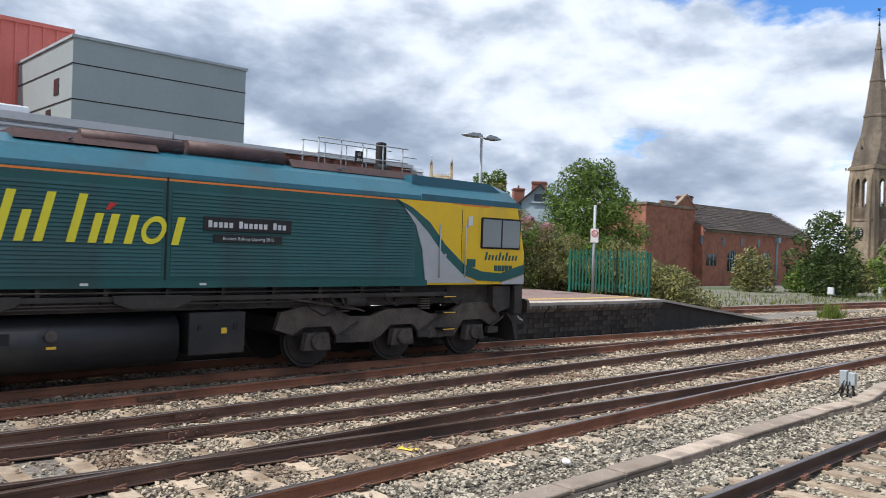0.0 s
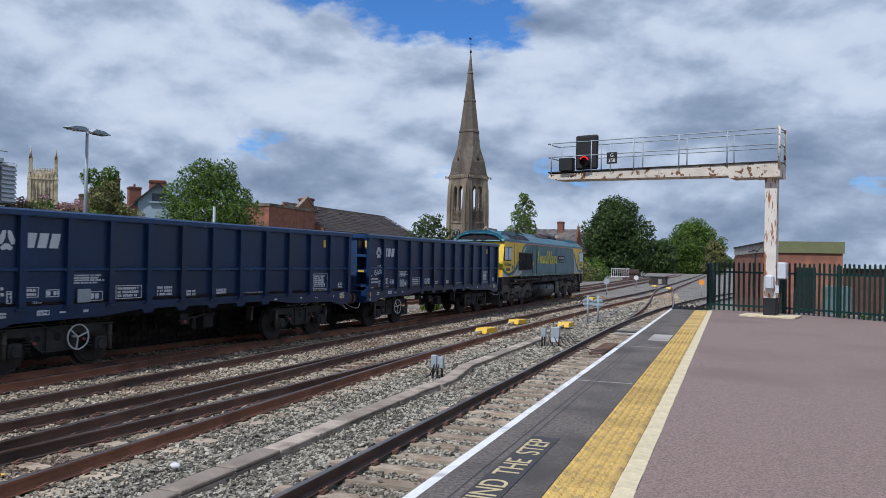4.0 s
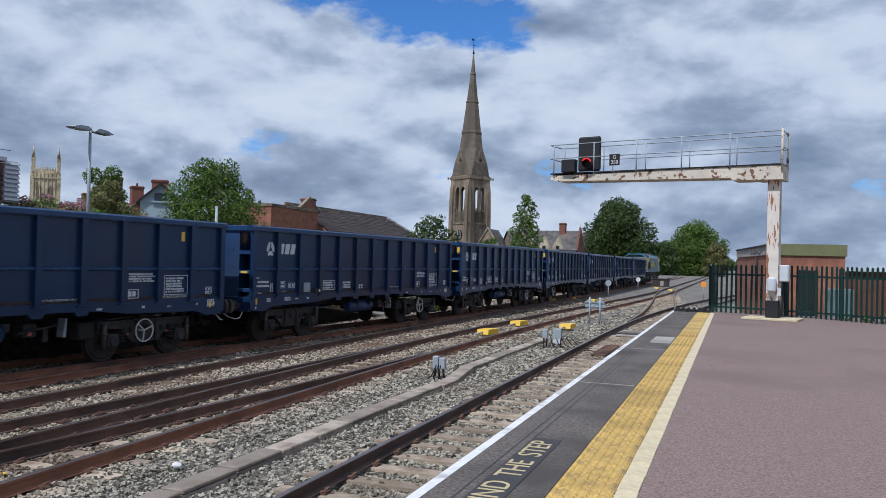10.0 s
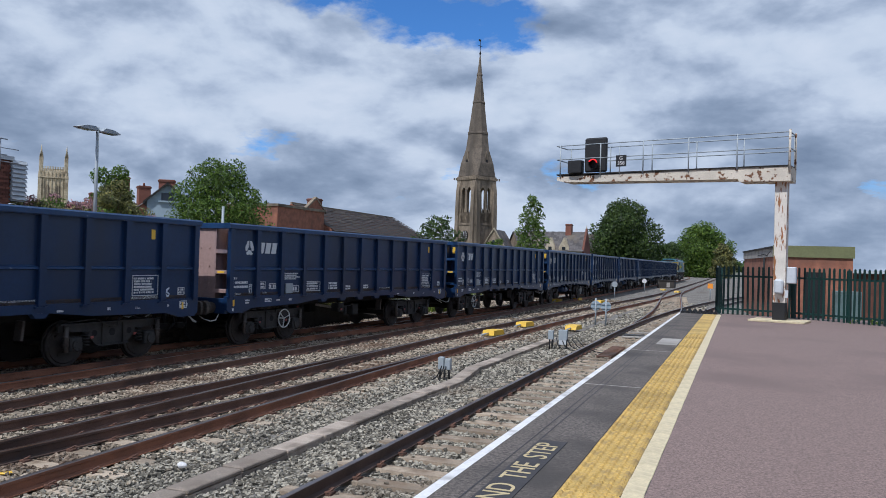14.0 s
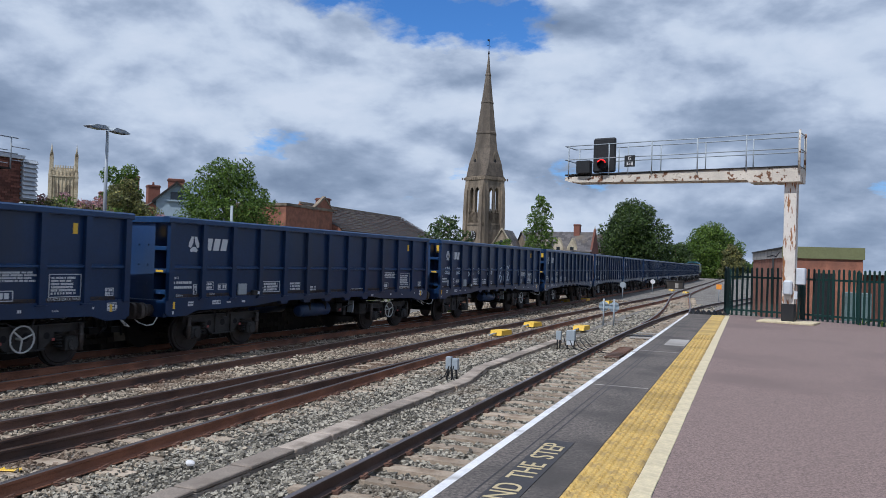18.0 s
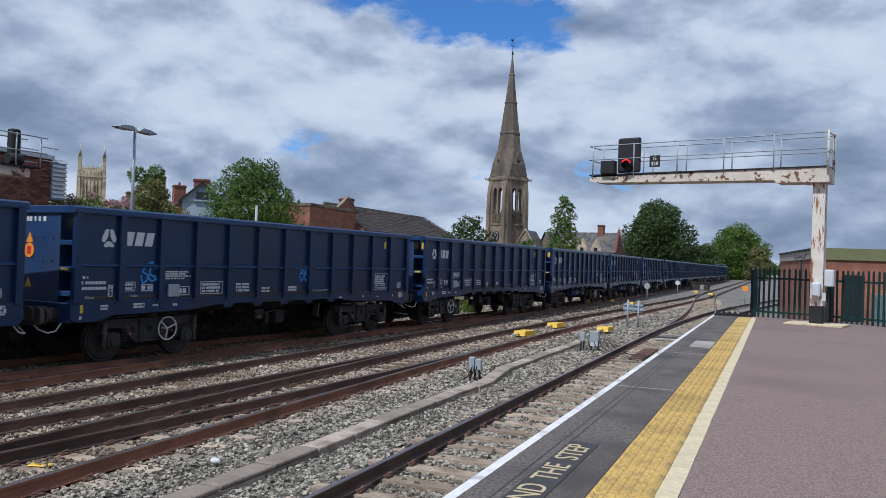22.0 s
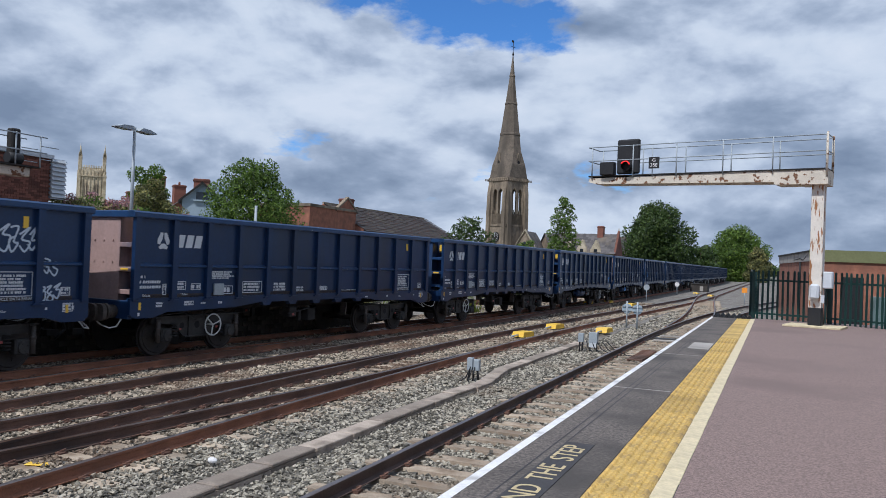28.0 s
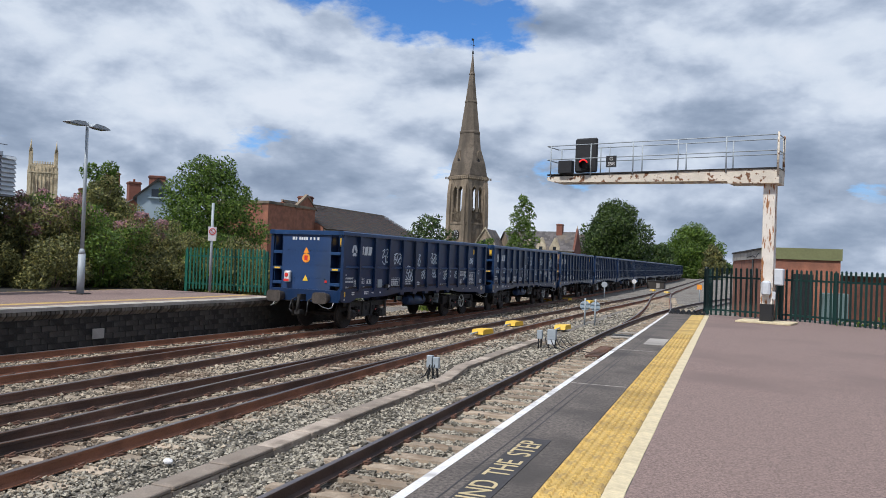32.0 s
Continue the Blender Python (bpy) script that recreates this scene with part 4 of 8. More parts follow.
def buffer_and_hook(parent, s, ybase, z=1.05):
    """Two round-faced buffers, the coupling and a hose at one end; s: +1 front, -1 rear."""
    for x in (-0.87, 0.87):
        b = bmesh.new()
        tube(b, (x, ybase, z), (x, ybase + s * 0.25, z), 0.14, n=12)
        tube(b, (x, ybase + s * 0.25, z), (x, ybase + s * 0.38, z), 0.11, n=12)
        pts = []
        for k in range(20):
            a = 2 * math.pi * k / 20
            pts.append((x + 0.27 * math.copysign(abs(math.cos(a)) ** 0.45, math.cos(a)), z + 0.18 * math.copysign(abs(math.sin(a)) ** 0.6, math.sin(a))))
        prism(b, pts, "y", *sorted((ybase + s * 0.38, ybase + s * 0.466)))
        tube(b, (x, ybase + s * 0.20, z), (x, ybase + s * 0.26, z), 0.18, n=12)
        part("buffer", b, M["rubbed"], parent, "worn steel buffer")
        part("grab_handle", hose([(x * 1.28, ybase, z - 0.16), (x * 1.3, ybase + s * 0.12, z - 0.30), (x * 1.26, ybase + s * 0.27, z - 0.33), (x * 1.05, ybase + s * 0.34, z - 0.27), (x * 0.9, ybase + s * 0.34, z - 0.2)], 0.014), M["handwheel"], parent, "pale curved shunter's handle")
    b = bmesh.new()
    box(b, -0.06, 0.06, min(ybase, ybase + s * 0.3), max(ybase, ybase + s * 0.3), z - 0.1, z + 0.08)
    tube(b, (0, ybase + s * 0.3, z), (0, ybase + s * 0.36, z - 0.45), 0.05, n=6)
    box(b, -0.1, 0.1, min(ybase + s * 0.1, ybase + s * 0.38), max(ybase + s * 0.1, ybase + s * 0.38), z - 0.55, z - 0.42)
    part("coupling", b, M["under"], parent)
    for x in (-0.3, 0.32):
        part("brake_hose", hose([(x, ybase, z - 0.05), (x, ybase + s * 0.25, z - 0.12), (x * 1.1, ybase + s * 0.33, z - 0.4), (x * 0.7, ybase + s * 0.2, z - 0.6)], 0.025), M["black"], parent)


SHEET = BW - 0.045


def bars(bm, y, z, w, h, rows=1, x=SHEET, gap=0.30, seed=0):
    """Unreadable lettering on the side: rows of short bars."""
    rr = random.Random(seed)
    rh = h / rows
    for r in range(rows):
        zz = z + h / 2 - (r + 0.5) * rh
        p = y - w / 2
        end = y + w / 2 - (rr.uniform(0, w * 0.25) if rows > 1 else 0)
        while p < end:
            q = min(end, p + rr.uniform(0.35, 0.7) * rh)
            box(bm, x - 0.002, x + 0.003, p, q, zz - rh * (0.5 - gap / 2), zz + rh * (0.5 - gap / 2))
            p = q + rh * (0.18 if rr.random() < 0.8 else 0.6)


def frame_bars(bm, y, z, w, h, rows, x=SHEET, seed=0):
    t = 0.016
    for a, b, c, d in ((y - w / 2, y + w / 2, z + h / 2 - t, z + h / 2), (y - w / 2, y + w / 2, z - h / 2, z - h / 2 + t), (y - w / 2, y - w / 2 + t, z - h / 2, z + h / 2), (y + w / 2 - t, y + w / 2, z - h / 2, z + h / 2)):
        box(bm, x - 0.002, x + 0.003, a, b, c, d)
    bars(bm, y, z, w * 0.86, h * 0.8, rows, x, seed=seed)


def handbrake_wheel(w, yc):
    b = bmesh.new()
    zc, x, n = 0.65, 1.2, 18
    for k in range(n):
        a0, a1 = 2 * math.pi * k / n, 2 * math.pi * (k + 1) / n
        tube(b, (x, yc + 0.255 * math.cos(a0), zc + 0.255 * math.sin(a0)), (x, yc + 0.255 * math.cos(a1), zc + 0.255 * math.sin(a1)), 0.017, n=5)
    for k in range(3):
        a = 2 * math.pi * k / 3 + 0.35
        tube(b, (x, yc, zc), (x, yc + 0.25 * math.cos(a), zc + 0.25 * math.sin(a)), 0.017, n=5)
    tube(b, (x - 0.35, yc, zc), (x, yc, zc), 0.025, n=6)
    part("handbrake_wheel", b, M["handwheel"], w, "pale three-spoked handbrake wheel")


def make_wagon(tanked):
    """Open box wagon; the tanked kind has air tanks and its handbrake on the front bogie, the other on the rear one."""
    w = root("box_wagon", label="navy blue steel open box wagon with ribbed sides and white markings", category="freight wagon", group="train of box wagons")
    zt, zb, zf = 3.20, 1.30, 1.42
    part("floor", boxm(-BW + 0.05, BW - 0.05, -HALF + 0.35, HALF - 0.35, zf - 0.12, zf), M["inside"], w)
    for s in (-1, 1):
        part("side_sheet", boxm(*sorted((s * (BW - 0.09), s * (BW - 0.05))), -HALF + 0.12, HALF - 0.12, zb, zt - 0.1), M["navy"], w)
        b = bmesh.new()
        prism(b, [(s * (BW - 0.14), zt - 0.14), (s * (BW + 0.05), zt - 0.14), (s * (BW + 0.06), zt - 0.12), (s * (BW + 0.06), zt - 0.035), (s * (BW + 0.02), zt), (s * (BW - 0.12), zt), (s * (BW - 0.14), zt - 0.02)], "y", -HALF - 0.02, HALF + 0.02)
        part("top_rail", b, M["navywornlit"], w, "navy top rail with scuffed edges and light painted in")
        # solebar: deep over the bogies, cut up at the ends, shallow in the middle
        b = bmesh.new()
        half = [(HALF, 0.99), (HALF - 0.16, 0.91), (HALF - 0.62, 0.91), (HALF - 1.0, 1.02), (HALF - 3.1, 1.06), (HALF - 4.1, 1.16)]
        prism(b, [(-HALF, 1.34), (HALF, 1.34)] + half + [(-a, z) for a, z in half[::-1]], "x", *sorted((s * (BW - 0.10), s * (BW + 0.005))))
        part("solebar", b, M["navy"], w)
        for i in range(-6, 7):
            y = i * 1.047
            b = bmesh.new()
            wd = 0.075
            xs = sorted((s * (BW - 0.06), s * (BW + 0.045)))
            prism(b, [(s * (BW - 0.06), zb - 0.02), (s * (BW + 0.036), zb - 0.02), (s * (BW + 0.045), zb + 0.02), (s * (BW + 0.045), zt - 0.14), (s * (BW - 0.06), zt - 0.14)], "y", y - wd, y + wd)
            if abs(i) < 6:
                prism(b, [(y - 0.15, 1.265), (y + 0.15, 1.265), (y + 0.13, 1.295), (y - 0.13, 1.295)], "x", *sorted((s * (BW - 0.06), s * (BW + 0.06))))
            if abs(i) < 3:
                prism(b, [(y - 0.19, 1.17), (y + 0.19, 1.17), (y + 0.11, 1.07), (y - 0.11, 1.07)], "x", *sorted((s * (BW - 0.12), s * (BW + 0.012))))
            part("rib" if abs(i) < 6 else "corner_post", b, M["navy"], w)
            if i < 6:
                b = bmesh.new()
                prism(b, [(s * (BW - 0.052), 2.085), (s * (BW + 0.012), 2.06), (s * (BW + 0.012), 2.02), (s * (BW - 0.052), 1.995)], "y", y + 0.075, y + 1.047 - 0.075)
                part("waist_ledge", b, M["navywornlit"], w)
    for s in (-1, 1):
        b = bmesh.new()
        box(b, -0.93, 0.93, *sorted((s * (HALF - 0.04), s * (HALF - 0.12))), 1.28, zt - 0.08)
        ye = s * (HALF - 0.035)
        for z in (1.66, 2.10, 2.56):
            for k in range(6):
                tube(b, (-0.72 + k * 0.288, ye, z), (-0.72 + k * 0.288, ye + s * 0.015, z), 0.022, n=6)
        part("end_sheet", b, M["navylit"], w, "navy end panel with rivets, sunlight put into its paint")
        part("bulkhead", boxm(-BW + 0.06, BW - 0.06, *sorted((s * (HALF - 0.45), s * (HALF - 0.5))), 1.3, zt - 0.1), M["navy"], w)
        for x in (-1, 1):
            part("corner_web", boxm(*sorted((x * 0.93, x * 0.90)), *sorted((s * (HALF - 0.05), s * (HALF - 0.46))), 1.28, zt - 0.1), M["navy"], w)
            for z in (1.42, 1.90, 2.42):
                part("corner_step", boxm(*sorted((x * 0.93, x * (BW - 0.07))), *sorted((s * (HALF - 0.03), s * (HALF - 0.42))), z, z + 0.10, bevel=0.01), M["navywornlit"], w)
            part("step_marking", boxm(*sorted((x * 1.0, x * 1.22)), *sorted((s * (HALF - 0.025), s * (HALF - 0.035))), 1.925, 1.975), M["sign_yellow"], w, "yellow reflective strip")
            part("warning_plate", boxm(x * 1.08 - 0.06, x * 1.08 + 0.06, *sorted((s * (HALF - 0.452), s * (HALF - 0.43))), 2.70, 2.98), M["sign_yellow"], w, "small yellow warning plate")
        part("end_rail", boxm(-BW - 0.03, BW + 0.03, *sorted((s * (HALF + 0.02), s * (HALF - 0.12))), zt - 0.15, zt - 0.004, 0.012), M["navywornlit"], w)
        part("headstock", boxm(-1.3, 1.3, *sorted((s * HALF, s * (HALF - 0.14))), 0.90, 1.29, 0.01), M["navy"], w)
        buffer_and_hook(w, s, s * HALF)
    part("centre_sill", boxm(-0.35, 0.35, -HALF + 0.2, HALF - 0.2, 0.92, 1.25), M["under"], w)
    for x in (-0.85, 0.85):
        if tanked:
            b = bmesh.new()
            tube(b, (x, -0.72, 0.80), (x, 0.62, 0.80), 0.20, n=18)
            tube(b, (x, -0.80, 0.80), (x, -0.72, 0.80), 0.12, 0.20, n=18)
            tube(b, (x, 0.62, 0.80), (x, 0.70, 0.80), 0.20, 0.12, n=18)
            part("air_tank", b, M["navylit"], w, "grimy blue brake air tank")
            for y in (-0.45, 0.35):
                part("tank_strap", boxm(x - 0.215, x + 0.215, y - 0.02, y + 0.02, 0.80, 1.2), M["under"], w)
        b = bmesh.new()
        yv = 1.2 if tanked else -0.55
        box(b, x - 0.15, x + 0.15, yv - 0.15, yv + 0.15, 0.68, 0.95, bevel=0.02)
        tube(b, (x, yv, 0.95), (x, yv, 1.25), 0.03, n=6)
        tube(b, (x + 0.2, yv - 0.3, 0.78), (x + 0.2, yv + 0.6, 0.90), 0.02, n=6)
        box(b, x - 0.04, x + 0.04, yv + 0.38, yv + 0.5, 0.55, 0.85)
        part("brake_valve", b, M["bogie"], w)
        part("release_tag", boxm(x + 0.15, x + 0.165, yv - 0.05, yv + 0.03, 0.72, 0.82), M["dullred"], w)
        part("deflector", prismm([(2.0, 0.62), (2.05, 1.0), (2.1, 1.0), (2.07, 0.62)], "x", x - 0.1, x + 0.1), M["galv"] if tanked else M["rubbed"], w)
        part("relay_box", boxm(x - 0.2, x + 0.2, 0.05 if not tanked else 2.3, 0.4 if not tanked else 2.7, 0.55, 0.9, 0.02), M["under"], w)
    handbrake_wheel(w, 3.95 if tanked else -3.8)
    # markings on the near side
    x, yt = SHEET, -6.47
    b = bmesh.new()
    lobe = [(-0.015, 0.19), (-0.085, 0.19), (-0.17, 0.02), (-0.165, -0.06), (-0.10, -0.075), (-0.03, 0.05)]
    foot = [(-0.13, -0.13), (-0.09, -0.18), (0, -0.16), (0.09, -0.18), (0.13, -0.13), (0.05, -0.06), (0, -0.05), (-0.05, -0.06)]
    for pts in (lobe, [(-a, z) for a, z in lobe], foot):
        prism(b, [(yt + 0.94 + a, 2.58 + z) for a, z in pts], "x", x, x + 0.004)
    part("round_mark", b, M["markings"], w, "white three-lobed mark")
    for k in range(3):
        y = yt + 1.31 + 0.265 * k
        part("company_mark", prismm([(y, 2.455), (y + 0.20, 2.455), (y + 0.265, 2.745), (y + 0.065, 2.745)], "x", x, x + 0.004), M["markings"], w, "slanted white company lettering shape")
    items = [("bars", 0.66, 1.575, 0.62, 0.085, 1), ("bars", 0.62, 1.685, 0.56, 0.085, 1), ("bars", 0.42, 1.795, 0.12, 0.08, 1), ("frame", 1.02, 1.52, 0.11, 0.24, 3), ("bars", 0.25, 1.46, 0.05, 0.11, 1),
             ("frame", 1.50, 1.60, 0.28, 0.20, 2), ("frame", 1.95, 1.57, 0.30, 0.15, 1), ("frame", 3.86, 1.545, 0.72, 0.29, 3), ("bars", 4.92, 1.54, 0.48, 0.23, 3), ("bars", 5.78, 1.47, 0.34, 0.15, 2),
             ("frame", 11.24, 1.66, 0.76, 0.46, 6), ("frame", 12.35, 1.51, 0.22, 0.17, 2)]
    items += [("bars", 10.2, 1.84, 0.78, 0.21, 4), ("frame", 9.95, 1.485, 0.30, 0.20, 1)] if tanked else [("bars", 2.8, 1.84, 0.78, 0.2, 4), ("frame", 3.0, 1.485, 0.32, 0.20, 1), ("frame", 6.82, 1.48, 0.38, 0.12, 2)]
    for k, (kind, dy, z, wd, h, rows) in enumerate(items):
        b = bmesh.new()
        (bars if kind == "bars" else frame_bars)(b, yt + dy, z, wd, h, rows, x, seed=k)
        part("data_panel" if kind == "frame" else "stencil_text", b, M["markings"], w)["kind"] = "stuff"
    # small markings on the solebar
    b = bmesh.new()
    xs = BW + 0.006
    for k, (dy, wd, h, rows) in enumerate(((0.30, 0.05, 0.10, 1), (0.86, 0.20, 0.12, 2), (2.15, 0.14, 0.05, 1), (2.7, 0.12, 0.08, 1), (9.0, 0.14, 0.06, 1), (10.2, 0.08, 0.08, 1), (11.9, 0.05, 0.07, 1), (12.5, 0.05, 0.10, 1))):
        bars(b, yt + dy, 1.19 if dy > 0.5 else 1.0, wd, h, rows, xs, seed=40 + k)
    part("solebar_marks", b, M["markings"], w)["kind"] = "stuff"
    for yy, wd, h in ((1.71, 0.28, 0.10), (12.38, 0.24, 0.17)):
        b = bmesh.new()
        frame_bars(b, yt + yy, 1.20, wd, h, 2, xs, seed=5)
        part("solebar_panel", b, M["markings"], w)["kind"] = "stuff"
    for text, size, yy, z, xx in (("NOT TO BE LOOSE OR HUMP SHUNTED", 0.052, 8.1, 1.41, x), ("VEHICLE DATA PANEL", 0.082, 11.24, 1.385, x), ("Ealnos", 0.085, 0.53, 1.39, x), ("13.81m", 0.07, 1.6, 1.40, x), ("8.52m", 0.06, 10.99, 1.17, xs)):
        lettering("stencil_words", text, size, M["markings"], w, pose(xx, yt + yy, z, 90, 0, 90), depth=0.001)
    part("yellow_notice", boxm(x - 0.002, x + 0.006, yt + 11.43 - 0.055, yt + 11.43 + 0.055, 2.69, 2.91), M["sign_yellow"], w, "small yellow notice")
    part("label_holder", boxm(x, x + 0.05, yt + 2.5, yt + 2.82, 1.36, 1.64, 0.01), M["galv"], w, "grey wire document holder")
    if tanked:
        part("side_lamp_box", boxm(x, x + 0.1, yt + 3.03, yt + 3.27, 1.34, 1.46, 0.01), M["bogie"], w)
        part("lamp_face", boxm(x + 0.1, x + 0.104, yt + 3.19, yt + 3.26, 1.36, 1.44), M["markings"], w)
    for yy in (0.32, 12.36):
        part("yellow_tab", boxm(BW + 0.004, BW + 0.012, yt + yy - 0.03, yt + yy + 0.03, 1.09, 1.25), M["sign_yellow"], w)
    wagon_bogie(w, -4.15)
    wagon_bogie(w, 4.15)
    return w


PITCH = 13.736
TANKED = (3, 5, 6, 7, 11, 12, 13, 16, 17, 20, 21)
KINDS = {True: make_wagon(True), False: make_wagon(False)}
WAGONS, used = [], set()
for k in range(1, 22):
    kind = k in TANKED
    WAGONS.append(copy_thing(KINDS[kind], Matrix.Identity(4)) if kind in used else KINDS[kind])
    used.add(kind)


def scribble(parent, y, z, w, h, m, seed, label):
    """A sprayed tag: a row of looping letter-like strokes in smooth curves."""
    rr = random.Random(seed)
    b = bmesh.new()
    x = BW - 0.040
    n = max(2, round(w / (0.34 * h + 0.05)))
    cw = w / n
    for i in range(n):
        cy = y - w / 2 + (i + 0.5) * cw
        lift = rr.uniform(-0.08, 0.08) * h
        key = [(cy + cw * rr.uniform(-0.6, -0.3), z + lift + h * rr.uniform(0.2, 0.5)), (cy + cw * rr.uniform(0.1, 0.6), z + lift + h * rr.uniform(0.3, 0.55)),
               (cy + cw * rr.uniform(-0.5, 0.0), z + lift + h * rr.uniform(-0.1, 0.15)), (cy + cw * rr.uniform(0.2, 0.6), z + lift + h * rr.uniform(-0.3, 0.1)),
               (cy + cw * rr.uniform(-0.3, 0.3), z + lift - h * rr.uniform(0.4, 0.55)), (cy + cw * rr.uniform(-0.65, -0.4), z + lift - h * rr.uniform(0.05, 0.4))]
        if rr.random() < 0.45:
            key.append((cy + cw * 0.1, z + lift + h * 0.1))
        pts = []
        for k in range(len(key) - 1):
            p0, p1, p2, p3 = key[max(0, k - 1)], key[k], key[k + 1], key[min(len(key) - 1, k + 2)]
            for u in (0.0, 0.25, 0.5, 0.75):
                pts.append(tuple(0.5 * (2 * p1[c] + (p2[c] - p0[c]) * u + (2 * p0[c] - 5 * p1[c] + 4 * p2[c] - p3[c]) * u * u + (3 * p1[c] - p0[c] - 3 * p2[c] + p3[c]) * u ** 3) for c in (0, 1)))
        pts.append(key[-1])
        half = 0.012 + 0.014 * min(1.0, h)
        for k, (p, q) in enumerate(zip(pts, pts[1:])):
            d = Vector((q[0] - p[0], q[1] - p[1]))
            if d.length < 0.004:
                continue
            e = d.normalized() * half * 0.6
            nn = Vector((-d.y, d.x)).normalized() * half
            prism(b, [(p[0] - e.x + nn.x, p[1] - e.y + nn.y), (p[0] - e.x - nn.x, p[1] - e.y - nn.y), (q[0] + e.x - nn.x, q[1] + e.y - nn.y), (q[0] + e.x + nn.x, q[1] + e.y + nn.y)], "x", x, x + 0.003 + 0.00002 * k)
    part("graffiti_tag", b, m, parent, label)


def make_loco():
    l = root("diesel_locomotive", label="dark green diesel freight locomotive with yellow cabs and orange stripe", category="locomotive")
    H = 9.95
    W = 1.32
    cab = 3.0     # cab length at each end
    zs, zr = 1.60, 3.38
    zk = 3.45
    # side walls of the engine room: louvred panels
    for s in (-1, 1):
        x0, x1 = sorted((s * (W - 0.06), s * W))
        b = bmesh.new()
        box(b, x0, x1, -H + cab, H - cab, zs, zr)
        part("body_side", b, M["green"], l)
        # louvre strips, in panels
        for ya, yb in ((-3.3, 1.28), (1.44, 6.62)):
            b = bmesh.new()
            z = zs + 0.17
            while z < zr - 0.22:
                xx = sorted((s * W, s * (W + 0.022)))
                prism(b, [(s * W, z), (s * (W + 0.022), z), (s * (W + 0.004), z + 0.05), (s * W, z + 0.05)], "y", ya, yb)
                z += 0.062
            part("louvre_panel", b, M["green"], l, "dark green louvred side panel")
        for ya in (-4.27, -3.36, 1.36):
            part("door_seam", boxm(*sorted((s * (W + 0.001), s * (W + 0.012))), ya - 0.015, ya + 0.015, zs + 0.1, zr, 0), M["grille"], l)
        b = bmesh.new()
        box(b, *sorted((s * (W - 0.01), s * (W + 0.03))), -H + cab, H - cab, zs - 0.02, zs + 0.10)
        part("sill", b, M["green"], l)
        for (ya, yb) in ((-7.21, -5.89), (-5.75, -4.48)):
            b = bmesh.new()
            box(b, *sorted((s * (W - 0.02), s * (W + 0.030))), ya, yb, 1.92, 2.84)
            g = part("radiator_grille", b, M["grille"], l, "black radiator intake grille")
            for k in range(24):
                yy = ya + 0.05 + k * (yb - ya - 0.1) / 23
                part("grille_bar", boxm(*sorted((s * (W + 0.030), s * (W + 0.052))), yy - 0.012, yy + 0.012, 1.95, 2.81), M["grille"], g)
            for z0, z1 in ((1.90, 1.94), (2.82, 2.86)):
                part("grille_frame", boxm(*sorted((s * (W + 0.0), s * (W + 0.055))), ya - 0.03, yb + 0.03, z0, z1), M["tank"], g)
        # orange cantrail line
        part("cantrail_stripe", boxm(*sorted((s * (W + 0.001), s * (W + 0.006))), -H + 1.2, H - 1.2, zr - 0.06, zr - 0.025), M["orange"], l, "thin orange stripe")
    # roof with sloped shoulders
    b = bmesh.new()
    prof = [(-W, zr), (-W + 0.02, zr + 0.08), (-0.98, zk + 0.28), (-0.45, zk + 0.47), (0.45, zk + 0.47), (0.98, zk + 0.28), (W - 0.02, zr + 0.08), (W, zr), (W - 0.1, zr - 0.05), (-W + 0.1, zr - 0.05)]
    prism(b, prof, "y", -H + 0.25, H - 0.25)
    part("roof", b, M["roofgreen"], l, "blue-green roof stained with soot")
    for ya, yb, wd, mt, lab in ((4.0, 7.2, 0.75, M["rustpipe"], "heat-stained exhaust silencer"), (-0.8, 1.4, 0.8, M["rustpipe"], "heat-stained roof duct"), (-3.8, -1.2, 0.7, M["roofgreen"], "roof hatch")):
        b = bmesh.new()
        prism(b, [(-wd, zk + 0.38), (-wd * 0.8, zk + 0.54), (wd * 0.8, zk + 0.54), (wd, zk + 0.38)], "y", ya, yb)
        part("roof_hatch", b, mt, l, lab)
    skin = [(-1.24, zk + 0.07), (-0.99, zk + 0.285), (-0.45, zk + 0.476), (0.45, zk + 0.476), (0.99, zk + 0.285), (1.24, zk + 0.07), (1.2, zk + 0.02), (-1.2, zk + 0.02)]
    rg = part("radiator_roof", prismm(skin, "y", -8.3, -4.6), M["grille"], l, "black mesh over the radiator fans")
    for k in range(13):
        y = -8.2 + k * 0.29
        part("mesh_bar", prismm([(-1.24, zk + 0.09), (-0.99, zk + 0.30), (-0.45, zk + 0.49), (0.45, zk + 0.49), (0.99, zk + 0.30), (1.24, zk + 0.09), (1.2, zk + 0.05), (-1.2, zk + 0.05)], "y", y, y + 0.03), M["tank"], rg)
    b = bmesh.new()
    tube(b, (0.5, 2.0, zk + 0.52), (0.5, 3.9, zk + 0.52), 0.16, n=10)
    tube(b, (0.55, 0.2, zk + 0.52), (0.55, 1.9, zk + 0.52), 0.13, n=10)
    part("exhaust_pipe", b, M["rustpipe"], l, "rusty red-brown exhaust pipe")
    for k in range(9):
        y = -6.8 + k * 1.7
        part("roof_rib", boxm(-0.9, 0.9, y - 0.02, y + 0.02, zk + 0.440, zk + 0.4475), M["roofgreen"], l)
